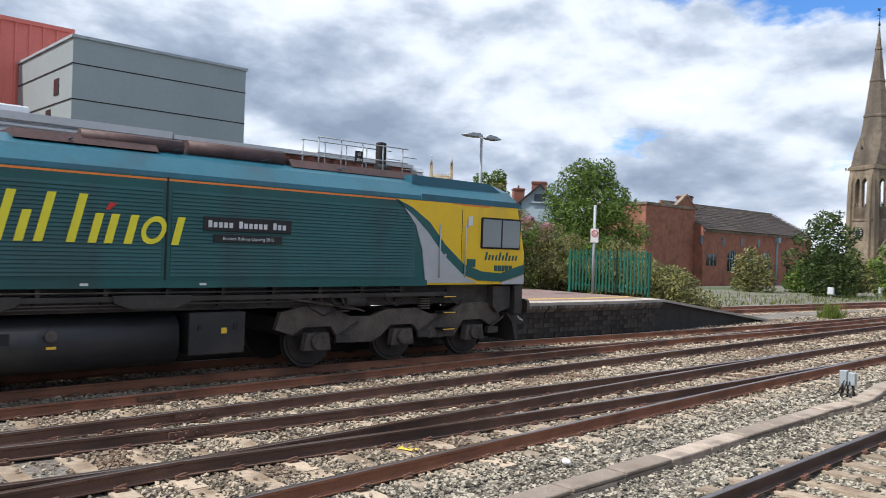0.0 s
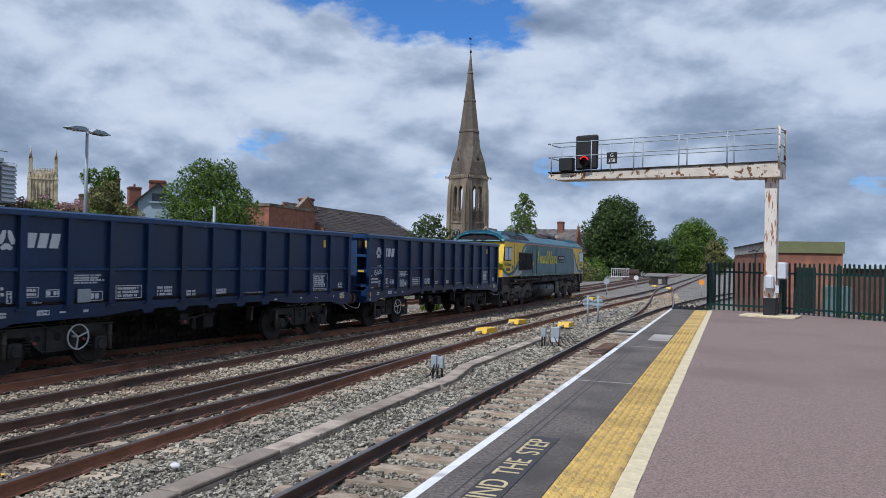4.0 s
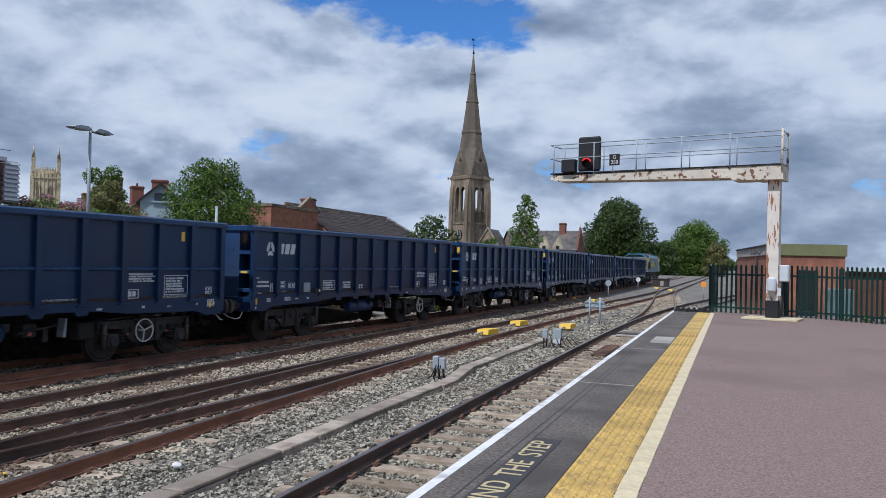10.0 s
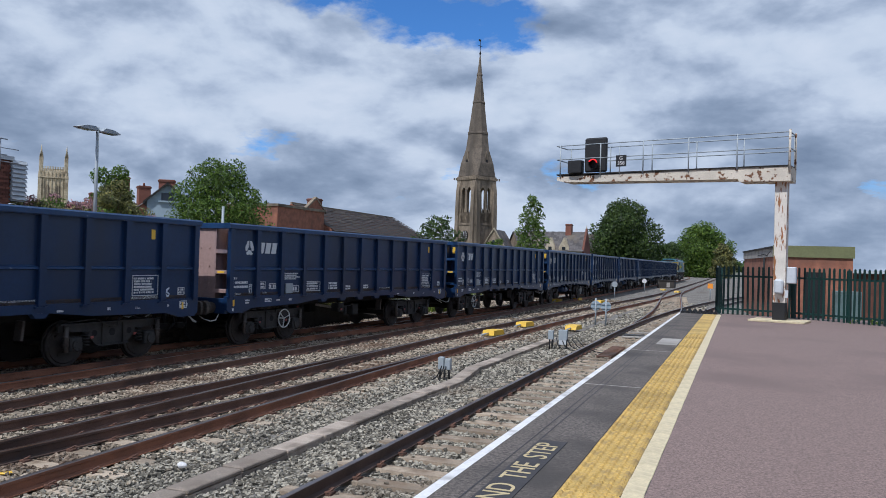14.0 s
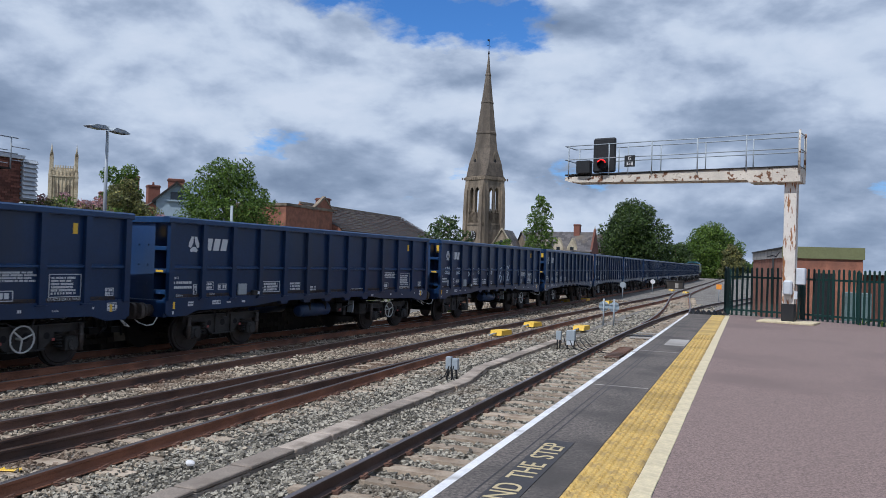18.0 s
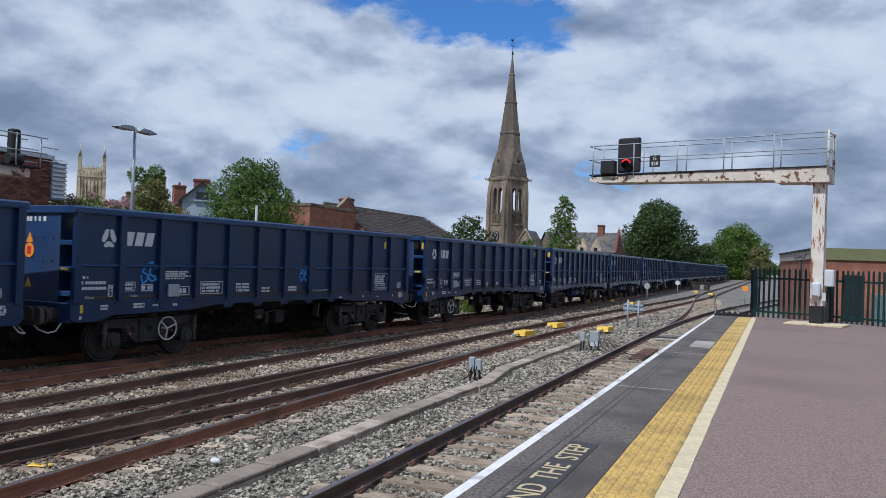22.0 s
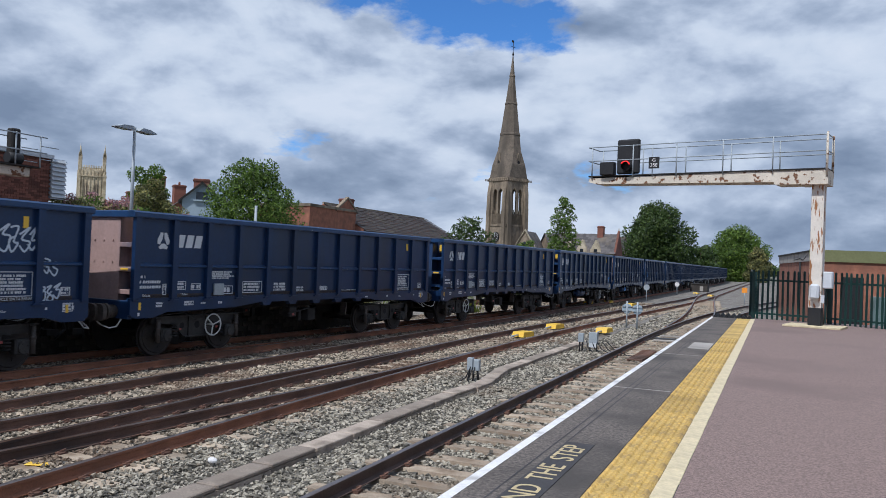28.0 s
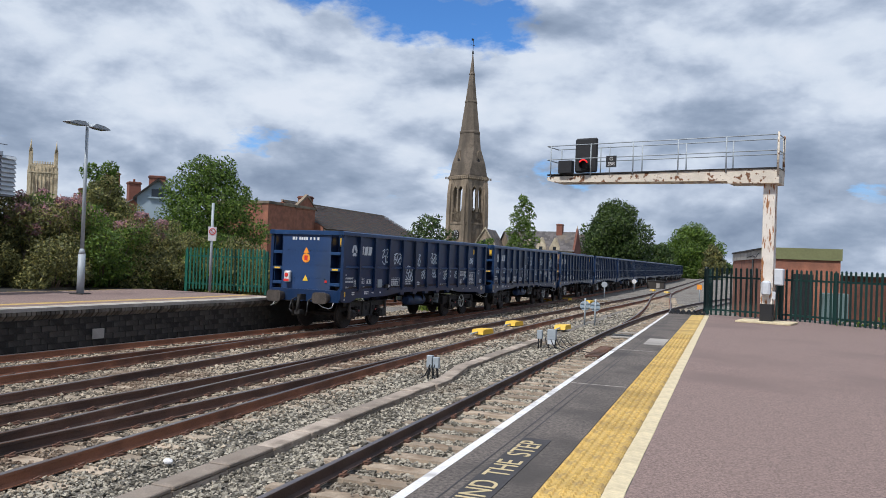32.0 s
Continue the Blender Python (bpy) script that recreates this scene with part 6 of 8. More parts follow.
def dress_wagons():
    """Sprayed tags, faded ends and the tail lamp of single wagons."""
    white, blue, orange = (M["graffiti"], "pale sprayed graffiti tag"), (M["bluegraf"], "blue sprayed graffiti tag"), (M["orangegraf"], "orange sprayed graffiti tag")
    green = (M["greengraf"], "faint green sprayed scrawl")
    tags = {1: [(white, 0.85, 1.98, 0.6, 0.3)], 14: [(green, 3.6, 2.5, 0.4, 0.45), (green, 5.1, 2.5, 0.35, 0.45), (green, 7.2, 2.5, 0.45, 0.45), (green, 9.3, 2.48, 0.4, 0.4), (green, 11.0, 2.48, 0.4, 0.4)],
            17: [(blue, 12.0, 1.7, 0.75, 0.62), (green, 6.5, 2.5, 0.4, 0.4), (green, 9.0, 2.5, 0.35, 0.35)], 8: [(white, 0.8, 2.04, 0.7, 0.06)],
            3: [(orange, 1.95, 1.85, 0.5, 0.32), (orange, 7.2, 1.85, 0.5, 0.34)],
            11: [(white, 0.85, 2.0, 0.55, 0.26), (white, 1.95, 2.0, 0.55, 0.26), (white, 3.25, 1.95, 0.6, 0.3), (white, 4.3, 1.98, 0.5, 0.24), (white, 5.5, 1.95, 0.6, 0.28), (white, 6.75, 1.9, 0.6, 0.7), (white, 7.7, 1.9, 0.8, 0.75), (white, 9.6, 1.9, 0.45, 0.25), (white, 10.6, 1.8, 0.4, 0.35)],
            10: [(white, 11.7, 1.5, 0.3, 0.2)],
            15: [(blue, 1.95, 1.9, 0.6, 0.4), (blue, 7.3, 1.85, 0.55, 0.42)],
            16: [(white, 8.4, 1.72, 1.05, 0.62), (white, 10.0, 1.72, 0.4, 0.42), (white, 11.95, 1.92, 0.6, 0.36), (blue, 11.9, 1.5, 0.5, 0.4)],
            20: [(white, 0.9, 2.0, 0.5, 0.24), (white, 2.0, 2.0, 0.5, 0.24), (white, 3.2, 2.0, 0.4, 0.2), (white, 4.3, 2.0, 0.5, 0.26), (white, 5.4, 1.9, 0.8, 0.7), (white, 6.6, 2.5, 0.9, 0.42), (white, 6.4, 1.8, 0.6, 0.5), (white, 7.9, 1.9, 0.65, 0.32), (white, 8.9, 2.5, 0.85, 0.36), (white, 9.0, 1.95, 0.6, 0.26), (white, 10.4, 1.75, 0.4, 0.34), (white, 11.2, 2.48, 0.8, 0.46), (white, 11.8, 1.98, 0.45, 0.3), (white, 11.9, 1.5, 0.45, 0.3)],
            21: [(white, 3.0, 2.45, 0.55, 0.5), (white, 3.9, 2.4, 0.55, 0.4), (white, 5.6, 2.4, 0.5, 0.5), (white, 4.9, 1.85, 0.6, 0.5), (white, 6.2, 1.8, 0.5, 0.34), (white, 7.2, 2.45, 0.85, 0.42), (white, 7.3, 1.85, 0.8, 0.4), (white, 8.4, 1.8, 0.75, 0.36), (white, 9.5, 1.8, 0.6, 0.34), (white, 10.4, 1.8, 0.45, 0.4), (white, 11.0, 2.4, 0.5, 0.24), (white, 11.8, 1.95, 0.5, 0.28)]}
    for k, some in tags.items():
        for n, ((m, lab), y, z, wd, h) in enumerate(some):
            scribble(WAGONS[k - 1], -6.36 + y, z, wd, h, m, 31 * k + n, lab)
    b = bmesh.new()
    for n, (y, z) in enumerate(((-0.95, 0.86), (-0.75, 0.72), (-0.55, 0.9), (-0.4, 0.72), (-0.22, 0.86))):
        tube(b, (1.056, y + 0.43, z - 0.06), (1.056, y + 0.67, z + 0.05), 0.022, n=5)
    part("graffiti_tag", b, M["bluegraf"], WAGONS[15], "blue sprayed graffiti tag")
    for k in (9, 16, 19):
        for c in WAGONS[k - 1].children:
            if c.name.split(".")[0] in ("end_sheet", "corner_web", "corner_step", "bulkhead") and c.data.vertices[0].co.y < 0:
                c.data = c.data.copy()
                c.data.materials[0] = M["faded"]
    for k in (4, 7, 11, 15, 17, 18):
        end_signs(WAGONS[k - 1], k in (15, 17))
    last = WAGONS[20]
    end_signs(last, True)
    last["label"] = "last navy blue box wagon with graffiti and a red tail lamp"
    y = -HALF + 0.035
    t = part("tail_lamp", boxm(-0.74, -0.53, y - 0.16, y, 1.50, 1.86, 0.03), M["white"], last, "white tail lamp with red lens")
    b = bmesh.new()
    tube(b, (-0.635, y - 0.175, 1.73), (-0.635, y - 0.16, 1.73), 0.065, n=14)
    part("lens", b, M["red"], t)
    part("red_band", boxm(-0.735, -0.535, y - 0.166, y - 0.16, 1.52, 1.60), M["red"], t)
    for x in (-0.78, 0.78):
        part("red_reflector", boxm(x - 0.04, x + 0.04, y - 0.01, y, 1.52, 1.6), M["red"], last)


dress_wagons()
loco = make_loco()
LOCO_BASE = 3.96
WAGON_BASE = -13.02


def travel(t):
    u = t / 32
    return 344.928 * u + 4.686 * u ** 2 - 126.695 * u ** 3 + 146.304 * u ** 4 - 52.984 * u ** 5


def on_line(s, half):
    """Pose of a vehicle whose middle is at s along the line, by its two bogie pivots."""
    a, b = s - half, s + half
    xa, xb = x_far(a), x_far(b)
    return pose((xa + xb) / 2, s, 0, 0, 0, math.degrees(math.atan2(xa - xb, b - a)))


def motions():
    times = [0.5 * i for i in range(65)]
    walk(loco, [(t, on_line(LOCO_BASE + travel(t), 6.5)) for t in times])
    for k, w in enumerate(WAGONS):
        walk(w, [(t, on_line(WAGON_BASE - PITCH * k + travel(t), 4.15)) for t in times])
    for vehicle, base in [(loco, LOCO_BASE)] + [(w, WAGON_BASE - PITCH * k) for k, w in enumerate(WAGONS)]:
        for bogie in vehicle.children:
            if not bogie.name.startswith("bogie"):
                continue
            for ws in bogie.children:
                if not ws.name.startswith("wheelset"):
                    continue
                here = ws.matrix_basis.translation.copy()
                r = here.z
                ts = [i / 15 for i in range(481) if 4 < base + travel(i / 15) < 34]
                ts = [0.0] + [t for t in ts if 0.05 < t < 31.95] + [32.0]
                first = travel(ts[1]) if len(ts) > 2 else 0
                last = travel(ts[-2]) if len(ts) > 2 else 0
                rows = []
                for t in ts:
                    roll = (min(max(travel(t), first), last) - first) / r
                    rows.append((t, Matrix.Translation(here) @ Matrix.Rotation(-roll, 4, "X")))
                walk(ws, rows)


# ---- signal gantry over the tracks ----
def rail_between(bm, pts, r, n=6):
    for p, q in zip(pts, pts[1:]):
        tube(bm, p, q, r, n=n)


def signal_gantry():
    ang = math.degrees(math.atan2(1.7, -7.2))
    g = root("signal_gantry", pose(0.76, 24.25, P, 0, 0, ang), label="rusty white steel cantilever signal gantry on a square post", category="signal gantry")
    # local x runs out over the tracks
    L0, L1 = -0.26, 6.95
    zb = 4.02
    part("post", boxm(-0.165, 0.165, -0.165, 0.165, 0.55, zb, 0.012), M["rustwhite"], g, "rust-streaked white square post")
    part("post_foot", boxm(-0.17, 0.17, -0.17, 0.17, 0, 0.55, 0.01), M["black"], g, "black painted foot of the post")
    part("base_slab", boxm(-0.75, 0.75, -0.55, 0.55, 0.0, 0.06, 0.01), M["cream"], g, "cream painted concrete base")
    b = bmesh.new()
    prism(b, [(L0 + 0.1, zb), (1.1, zb), (1.15, zb + 0.08), (L1 - 0.25, zb + 0.17), (L1, zb + 0.24), (L1, zb + 0.36), (L0, zb + 0.42), (L0, zb + 0.06)], "y", -0.385, 0.385)
    part("beam", b, M["rustbeam"], g, "rusty flaking white box beam")
    part("post_head", boxm(L0 - 0.03, 0.45, -0.395, 0.395, zb - 0.02, zb + 0.40, 0.01), M["rustbeam"], g)
    part("walkway", boxm(L0, L1, -0.42, 0.42, zb + 0.40, zb + 0.44), M["under"], g, "dark walkway plate")
    zt = zb + 0.44
    for side in (-0.42, 0.42):
        for k in range(6):
            x = L0 + 0.02 + k * (L1 - L0 - 0.04) / 5 * (0.985 if k else 1)
            b = bmesh.new()
            tube(b, (x, side, zt - 0.1), (x, side, zt + 0.95), 0.022, n=6)
            part("stanchion", b, M["galv"], g)
        for z in (0.48, 0.93):
            b = bmesh.new()
            tube(b, (L0, side, zt + z), (L1, side, zt + z), 0.018, n=6)
            part("handrail", b, M["galv"], g)
    for x in (L0, L1):
        for z in (0.48, 0.93):
            b = bmesh.new()
            tube(b, (x, -0.42, zt + z), (x, 0.42, zt + z), 0.018, n=6)
            part("end_rail", b, M["galv"], g)
    for y in (-0.42, 0.42):
        part("end_post", tubem((L0, y, zt - 0.2), (L0, y, zt + 1.0), 0.035, n=6), M["rustbeam"], g)
    # signal head facing the camera side (local +y points back towards it after the turn)
    hd = part("signal_head", boxm(5.20, 5.97, 0.30, 0.42, zt + 0.02, zt + 1.14, 0.05), M["black"], g, "black signal backing board")
    b = bmesh.new()
    tube(b, (5.585, 0.40, zt + 0.26), (5.585, 0.62, zt + 0.26), 0.155, n=18, cap=False)
    part("lamp_hood", b, M["black"], hd)
    b = bmesh.new()
    tube(b, (5.585, 0.42, zt + 0.26), (5.585, 0.432, zt + 0.26), 0.13, n=18)
    part("red_aspect", b, M["black"], hd)
    b = bmesh.new()
    n = 24
    for k in range(2, n // 2 - 1):
        a0, a1 = math.pi * k / (n // 2), math.pi * (k + 1) / (n // 2)
        tube(b, (5.585 + 0.145 * math.cos(a0), 0.63, zt + 0.26 + 0.145 * math.sin(a0)), (5.585 + 0.145 * math.cos(a1), 0.63, zt + 0.26 + 0.145 * math.sin(a1)), 0.02, n=6)
    part("red_glow", b, M["redlight"], hd, "lit red crescent of the signal lamp")
    part("route_indicator", boxm(6.02, 6.5, 0.30, 0.55, zt + 0.0, zt + 0.42, 0.02), M["black"], g, "black route indicator box")
    pl = part("number_plate", boxm(4.53, 4.87, 0.44, 0.46, zt + 0.16, zt + 0.52), M["black"], g, "black signal identification plate")
    lettering("plate_letter", "G", 0.16, M["white"], pl, pose(4.70, 0.464, zt + 0.42, 90, 0, 180))
    lettering("plate_number", "358", 0.16, M["white"], pl, pose(4.70, 0.464, zt + 0.26, 90, 0, 180))
    b = bmesh.new()
    tube(b, (4.76, 0.43, zt - 0.1), (4.76, 0.43, zt + 0.85), 0.015, n=6)
    part("plate_stem", b, M["galv"], g)
    # cabinets on the post
    part("cabinet", boxm(-0.43, -0.18, -0.12, 0.14, 1.10, 1.58, 0.03), M["palegrey"], g, "pale grey equipment cabinet")
    part("telephone_box", boxm(-0.13, 0.11, 0.17, 0.38, 0.80, 1.22, 0.05), M["palegrey"], g, "pale grey signal telephone housing")
    b = bmesh.new()
    rail_between(b, [(-0.24, 0.1, 1.10), (-0.26, 0.16, 0.7), (-0.24, 0.12, 0.1)], 0.02)
    part("cable", b, M["black"], g)
    b = bmesh.new()
    box(b, -0.25, -0.16, 0.165, 0.19, 0.70, 0.92)
    part("notice", b, M["palegrey"], g)
    return g


signal_gantry()


# ---- palisade fences ----
PALE = {}


def pale_mesh(h, paint="fence"):
    if (h, paint) not in PALE:
        b = bmesh.new()
        prism(b, [(-0.034, 0), (0.034, 0), (0.034, h - 0.035), (0.018, h), (-0.018, h), (-0.034, h - 0.035)], "y", -0.006, 0.010)
        me = bpy.data.meshes.new("pale")
        b.to_mesh(me)
        b.free()
        me.materials.append(M[paint])
        PALE[(h, paint)] = me
    return PALE[(h, paint)]


def palisade(points, h, z, label, gap=0.155, paint="fence"):
    f = root("palisade_fence", label=label, category="fence", group="palisade fences")
    for (xa, ya), (xb, yb) in zip(points, points[1:]):
        d = Vector((xb - xa, yb - ya))
        a = math.degrees(math.atan2(d.y, d.x))
        n = max(1, int(d.length / gap))
        for k in range(n):
            u = (k + 0.5) / n
            p = new("pale", pale_mesh(h, paint))
            p.parent = f
            p.matrix_basis = pose(xa + d.x * u, ya + d.y * u, z + random.uniform(-0.01, 0.01), 0, random.uniform(-0.7, 0.7), a)
        for zz in (0.22, h - 0.32):
            r = part("rail", boxm(0, d.length, 0.012, 0.05, zz - 0.03, zz + 0.03), M[paint], f)
            r.matrix_basis = pose(xa, ya, z, 0, 0, a)
        m = max(1, round(d.length / 2.6))
        for k in range(m + 1):
            r = part("fence_post", boxm(-0.05, 0.05, 0.05, 0.14, -0.1, h - 0.06), M[paint], f)
            r.matrix_basis = pose(xa + d.x * k / m, ya + d.y * k / m, z, 0, 0, a)
    return f


palisade([(-1.12, 33.5), (-1.05, 27.3), (1.2, 26.4), (2.6, 25.3), (7.5, 20.6)], 1.62, P - 0.05, "dark green steel palisade fence across the platform end")
palisade([(-20.4, 25.3), (-16.75, 25.3)], 1.62, P, "bright green steel palisade fence at the far platform end", paint="farfence")


# ---- brick relay building behind the fence ----
def relay_building():
    r = root("relay_building", pose(1.15, 40, 0, 0, 0, 5.5), label="low red brick railway building with a green felt roof edge", category="building")
    w, d, h = 3.4, 13.0, 3.03
    part("wall_core", boxm(0.02, w - 0.02, 0.02, d, -0.45, h), M["mortarred"], r)
    part("brick_skin_front", boxm(0, w, 0, 0.02, -0.45, h), M["brick"], r)
    part("brick_skin_side", boxm(-0.004, 0.02, 0.02, d, -0.45, h), M["brick"], r)
    part("roof_fascia", boxm(-0.06, w + 0.06, -0.08, 0.0, h, h + 0.54), M["greenroof"], r, "green felted parapet fascia")
    part("side_fascia", boxm(-0.06, -0.01, 0.0, d, h, h + 0.42), M["concrete"], r, "pale weathered side fascia")
    part("roof", prismm([(-0.02, h + 0.42), (-0.02, h + 0.50), (d, h + 0.50), (d, h + 0.42)], "x", -0.12, w + 0.04), M["under"], r)
    part("doorway", boxm(1.35, 2.25, -0.03, 0.05, -0.45, 2.35), M["dark"], r)
    part("downpipe", tubem((-0.06, 3.0, -0.4), (-0.06, 3.0, h), 0.05), M["black"], r)
    part("side_cable", hose([(-0.05, 0.8, 3.3), (-0.06, 2.0, 3.1), (-0.06, 3.0, 3.2), (-0.06, 5.5, 3.15)], 0.025), M["black"], r)
    fl = root("flat_roofed_shed", pose(7.2, 52, 0), label="long pale-roofed low shed beyond the fence", category="shed")
    part("wall", boxm(-1.5, 22, 0, 6, -0.45, 2.35), M["brickdark"], fl)
    part("roof", boxm(-1.8, 22.3, -0.3, 6.3, 2.35, 2.50), M["louvre"], fl)
    cab = root("equipment_cabinet", pose(3.3, 31.5, -0.2), label="tall grey-green trackside equipment cabinet behind the fence", category="cabinet", group="equipment cabinets")
    part("body", boxm(-0.45, 0.45, -0.3, 0.3, -0.25, 1.9, 0.02), M["cabgreen"], cab)
    part("door", boxm(-0.4, 0.4, -0.32, -0.3, 0.1, 1.8, 0.01), M["cabgreen"], cab)
    copy_thing(cab, pose(5.2, 29.5, -0.2, 0, 0, 10))
    ff = root("floodlight_mast", pose(46, 190, -0.4), label="distant slim floodlight mast", category="mast")
    part("pole", tubem((0, 0, 0), (0, 0, 7.4), 0.12, 0.08), M["galv"], ff)
    for z in (6.4, 7.2):
        part("lamp_bar", boxm(-1.2, 1.2, -0.1, 0.1, z, z + 0.15), M["galv"], ff)


relay_building()


# ---- far platform furniture ----
def lamp_post():
    r = root("platform_lamp", pose(-19.3, 18.9, P), label="grey steel twin-headed platform lamp post", category="lamp post")
    b = bmesh.new()
    tube(b, (0, 0, 0), (0, 0, 1.25), 0.11, n=14)
    tube(b, (0, 0, 1.25), (0, 0, 1.42), 0.11, 0.06, n=14)
    tube(b, (0, 0, 1.42), (0, 0, 5.38), 0.06, 0.045, n=12)
    part("pole", b, M["galv"], r)
    part("base_plate", boxm(-0.22, 0.22, -0.22, 0.22, 0, 0.03), M["under"], r)
    for s in (-1, 1):
        b = bmesh.new()
        prism(b, [(s * 0.05, 5.25), (s * 0.22, 5.37), (s * 0.58, 5.35), (s * 0.84, 5.27), (s * 0.80, 5.245), (s * 0.24, 5.24)], "x", -0.15, 0.15)
        part("lamp_head", b, M["galv"], r, "flat grey lamp head")
        part("lens", boxm(-0.12, 0.12, *sorted((s * 0.3, s * 0.72)), 5.222, 5.243), M["paleglass"], r)
    s = root("sign_post", pose(-18.4, 24.2, P), label="grey post with a red and white no-trespassing sign", category="sign post")
    part("post", tubem((0, 0, 0), (0, 0, 3.28), 0.05, n=10), M["galv"], s)
    pl = part("sign_board", boxm(0.045, 0.06, -0.15, 0.15, 1.88, 2.40), M["white"], s, "white prohibition sign")
    b = bmesh.new()
    n = 20
    for k in range(n):
        a0, a1 = 2 * math.pi * k / n, 2 * math.pi * (k + 1) / n
        tube(b, (0.062, 0.11 * math.cos(a0), 2.22 + 0.11 * math.sin(a0)), (0.062, 0.11 * math.cos(a1), 2.22 + 0.11 * math.sin(a1)), 0.014, n=5)
    tube(b, (0.062, -0.075, 2.295), (0.062, 0.075, 2.145), 0.012, n=5)
    part("red_ring", b, M["red"], pl)
    s.matrix_basis = pose(-18.4, 24.2, P, 0, 0, -42)
    w = root("wall_patch", pose(far_edge(15.6) - 0.065, 15.6, 0.18), label="white painted patch on the platform wall", category="marking")
    part("paint", boxm(-0.01, 0.005, -0.2, 0.2, -0.12, 0.14), M["concrete"], w)


lamp_post()


def station_buildings():
    # brick block with parapet, windows and a louvred plant box at its corner
    r = root("station_block", label="brown brick flat-roofed station block with pale coping", category="building")
    x, y0, y1, zt = -24.0, -14.0, 19.8, 5.45
    part("wall", boxm(x - 9, x - 0.02, 10.2, y1 - 0.02, 0, zt), M["brickdark"], r)
    part("coping", boxm(x - 9.1, x + 0.08, 10.2, y1 + 0.08, zt, zt + 0.14), M["louvre"], r, "pale metal coping")
    # brick courses of the seen wall and corner
    vs, fs = [], []
    zz, row = 0.93, 0
    while zz < zt - 0.05:
        yy = 10.3 + (0.11 if row % 2 else 0)
        while yy < y1 - 0.1:
            a = len(vs)
            vs += [(x, yy, zz), (x, yy + 0.215, zz), (x, yy + 0.215, zz + 0.065), (x, yy, zz + 0.065), (x - 0.03, yy, zz), (x - 0.03, yy + 0.215, zz), (x - 0.03, yy + 0.215, zz + 0.065), (x - 0.03, yy, zz + 0.065)]
            fs += [(a, a + 1, a + 2, a + 3), (a + 3, a + 2, a + 6, a + 7), (a, a + 4, a + 5, a + 1), (a + 1, a + 5, a + 6, a + 2), (a, a + 3, a + 7, a + 4)]
            yy += 0.225
        zz += 0.075
        row += 1
    o = raw("brickwork", vs, fs, M["brickdark"], r)
    o["kind"] = "stuff"
    for yw in (17.15, 18.45):
        w = part("window", boxm(x - 0.03, x + 0.012, yw - 0.38, yw + 0.38, 2.15, 3.05), M["glass"], r, "dark window with grey frame")
        part("window_frame", boxm(x - 0.02, x + 0.03, yw - 0.03, yw + 0.03, 2.15, 3.05), M["galv"], w)
        part("window_head", boxm(x - 0.02, x + 0.03, yw - 0.42, yw + 0.42, 2.78, 2.83), M["galv"], w)
        part("sill", boxm(x - 0.02, x + 0.06, yw - 0.44, yw + 0.44, 2.09, 2.15), M["concrete"], w)
    p = root("louvred_plant_box", pose(-23.95, 19.82, 4.05), label="pale grey louvred plant housing at the block's corner", category="louvre")
    part("core", boxm(-1.2, 0.0, 0, 0.55, 0, 1.42), M["galv"], p)
    for k in range(9):
        part("louvre", prismm([(0.0, 0.04 + k * 0.155), (0.07, 0.06 + k * 0.155), (0.0, 0.17 + k * 0.155)], "y", 0, 0.58), M["louvre"], p)
        part("louvre", prismm([(0.55, 0.04 + k * 0.155), (0.62, 0.06 + k * 0.155), (0.55, 0.17 + k * 0.155)], "x", -1.2, 0.04), M["louvre"], p)
    rf = root("canopy_roof", label="pale ribbed metal station roof band", category="roof")
    part("core", boxm(-33, -24.08, -20, 10.15, 0, 5.62), M["louvre"], rf)
    part("fascia", boxm(-33, -23.92, -20, 10.15, 5.45, 5.66), M["louvre"], rf, "plain pale metal fascia")
    for k in range(9):
        part("rib", prismm([(-24.08, 4.02 + k * 0.155), (-23.97, 4.05 + k * 0.155), (-23.97, 4.10 + k * 0.155), (-24.08, 4.165 + k * 0.155)], "y", -20, 10.12), M["louvre"], rf)
    # grey and red clad blocks
    g = root("grey_clad_block", label="tall grey metal-clad block with thin panel joints", category="building")
    part("body", boxm(-62, -45, 13.9, 24.1, 0, 13.0), M["greyclad"], g)
    for z in (4.6, 7.2, 9.7, 11.6):
        part("panel_joint", boxm(-45.03, -44.985, 13.88, 24.12, z, z + 0.06), M["under"], g)
        part("panel_joint", boxm(-62, -45.0, 13.86, 13.9, z, z + 0.06), M["under"], g)
    part("roof_trim", boxm(-62.1, -44.9, 13.8, 24.2, 13.0, 13.15), M["galv"], g)
    for yy, zz in ((-47.5, 10.2), (-48.8, 8.6)):
        part("small_window", boxm(yy - 0.4, yy + 0.4, 13.85, 13.9, zz, zz + 0.9), M["glass"], g)
    part("vent", boxm(-48.0, -47.4, 13.8, 13.9, 6.5, 8.3), M["dark"], g)
    q = root("red_clad_block", label="tall red ribbed-clad block", category="building")
    part("body", boxm(-80, -55, -6, 17.0, 0, 15.6), M["redclad"], q)
    for k in range(28):
        part("cladding_rib", boxm(-55.0, -54.9, -5.6 + k * 0.8, -5.45 + k * 0.8, 0.0, 15.6), M["redclad"], q)
    part("roof_trim", boxm(-80.1, -54.85, -6.1, 17.1, 15.6, 15.85), M["redclad"], q)
    part("window_strip", boxm(-54.98, -54.88, 15.4, 16.5, 12.8, 14.4), M["glass"], q)
    u = root("roof_plant", pose(-29.5, 6.2, 5.62), label="white rooftop plant unit", category="plant unit")
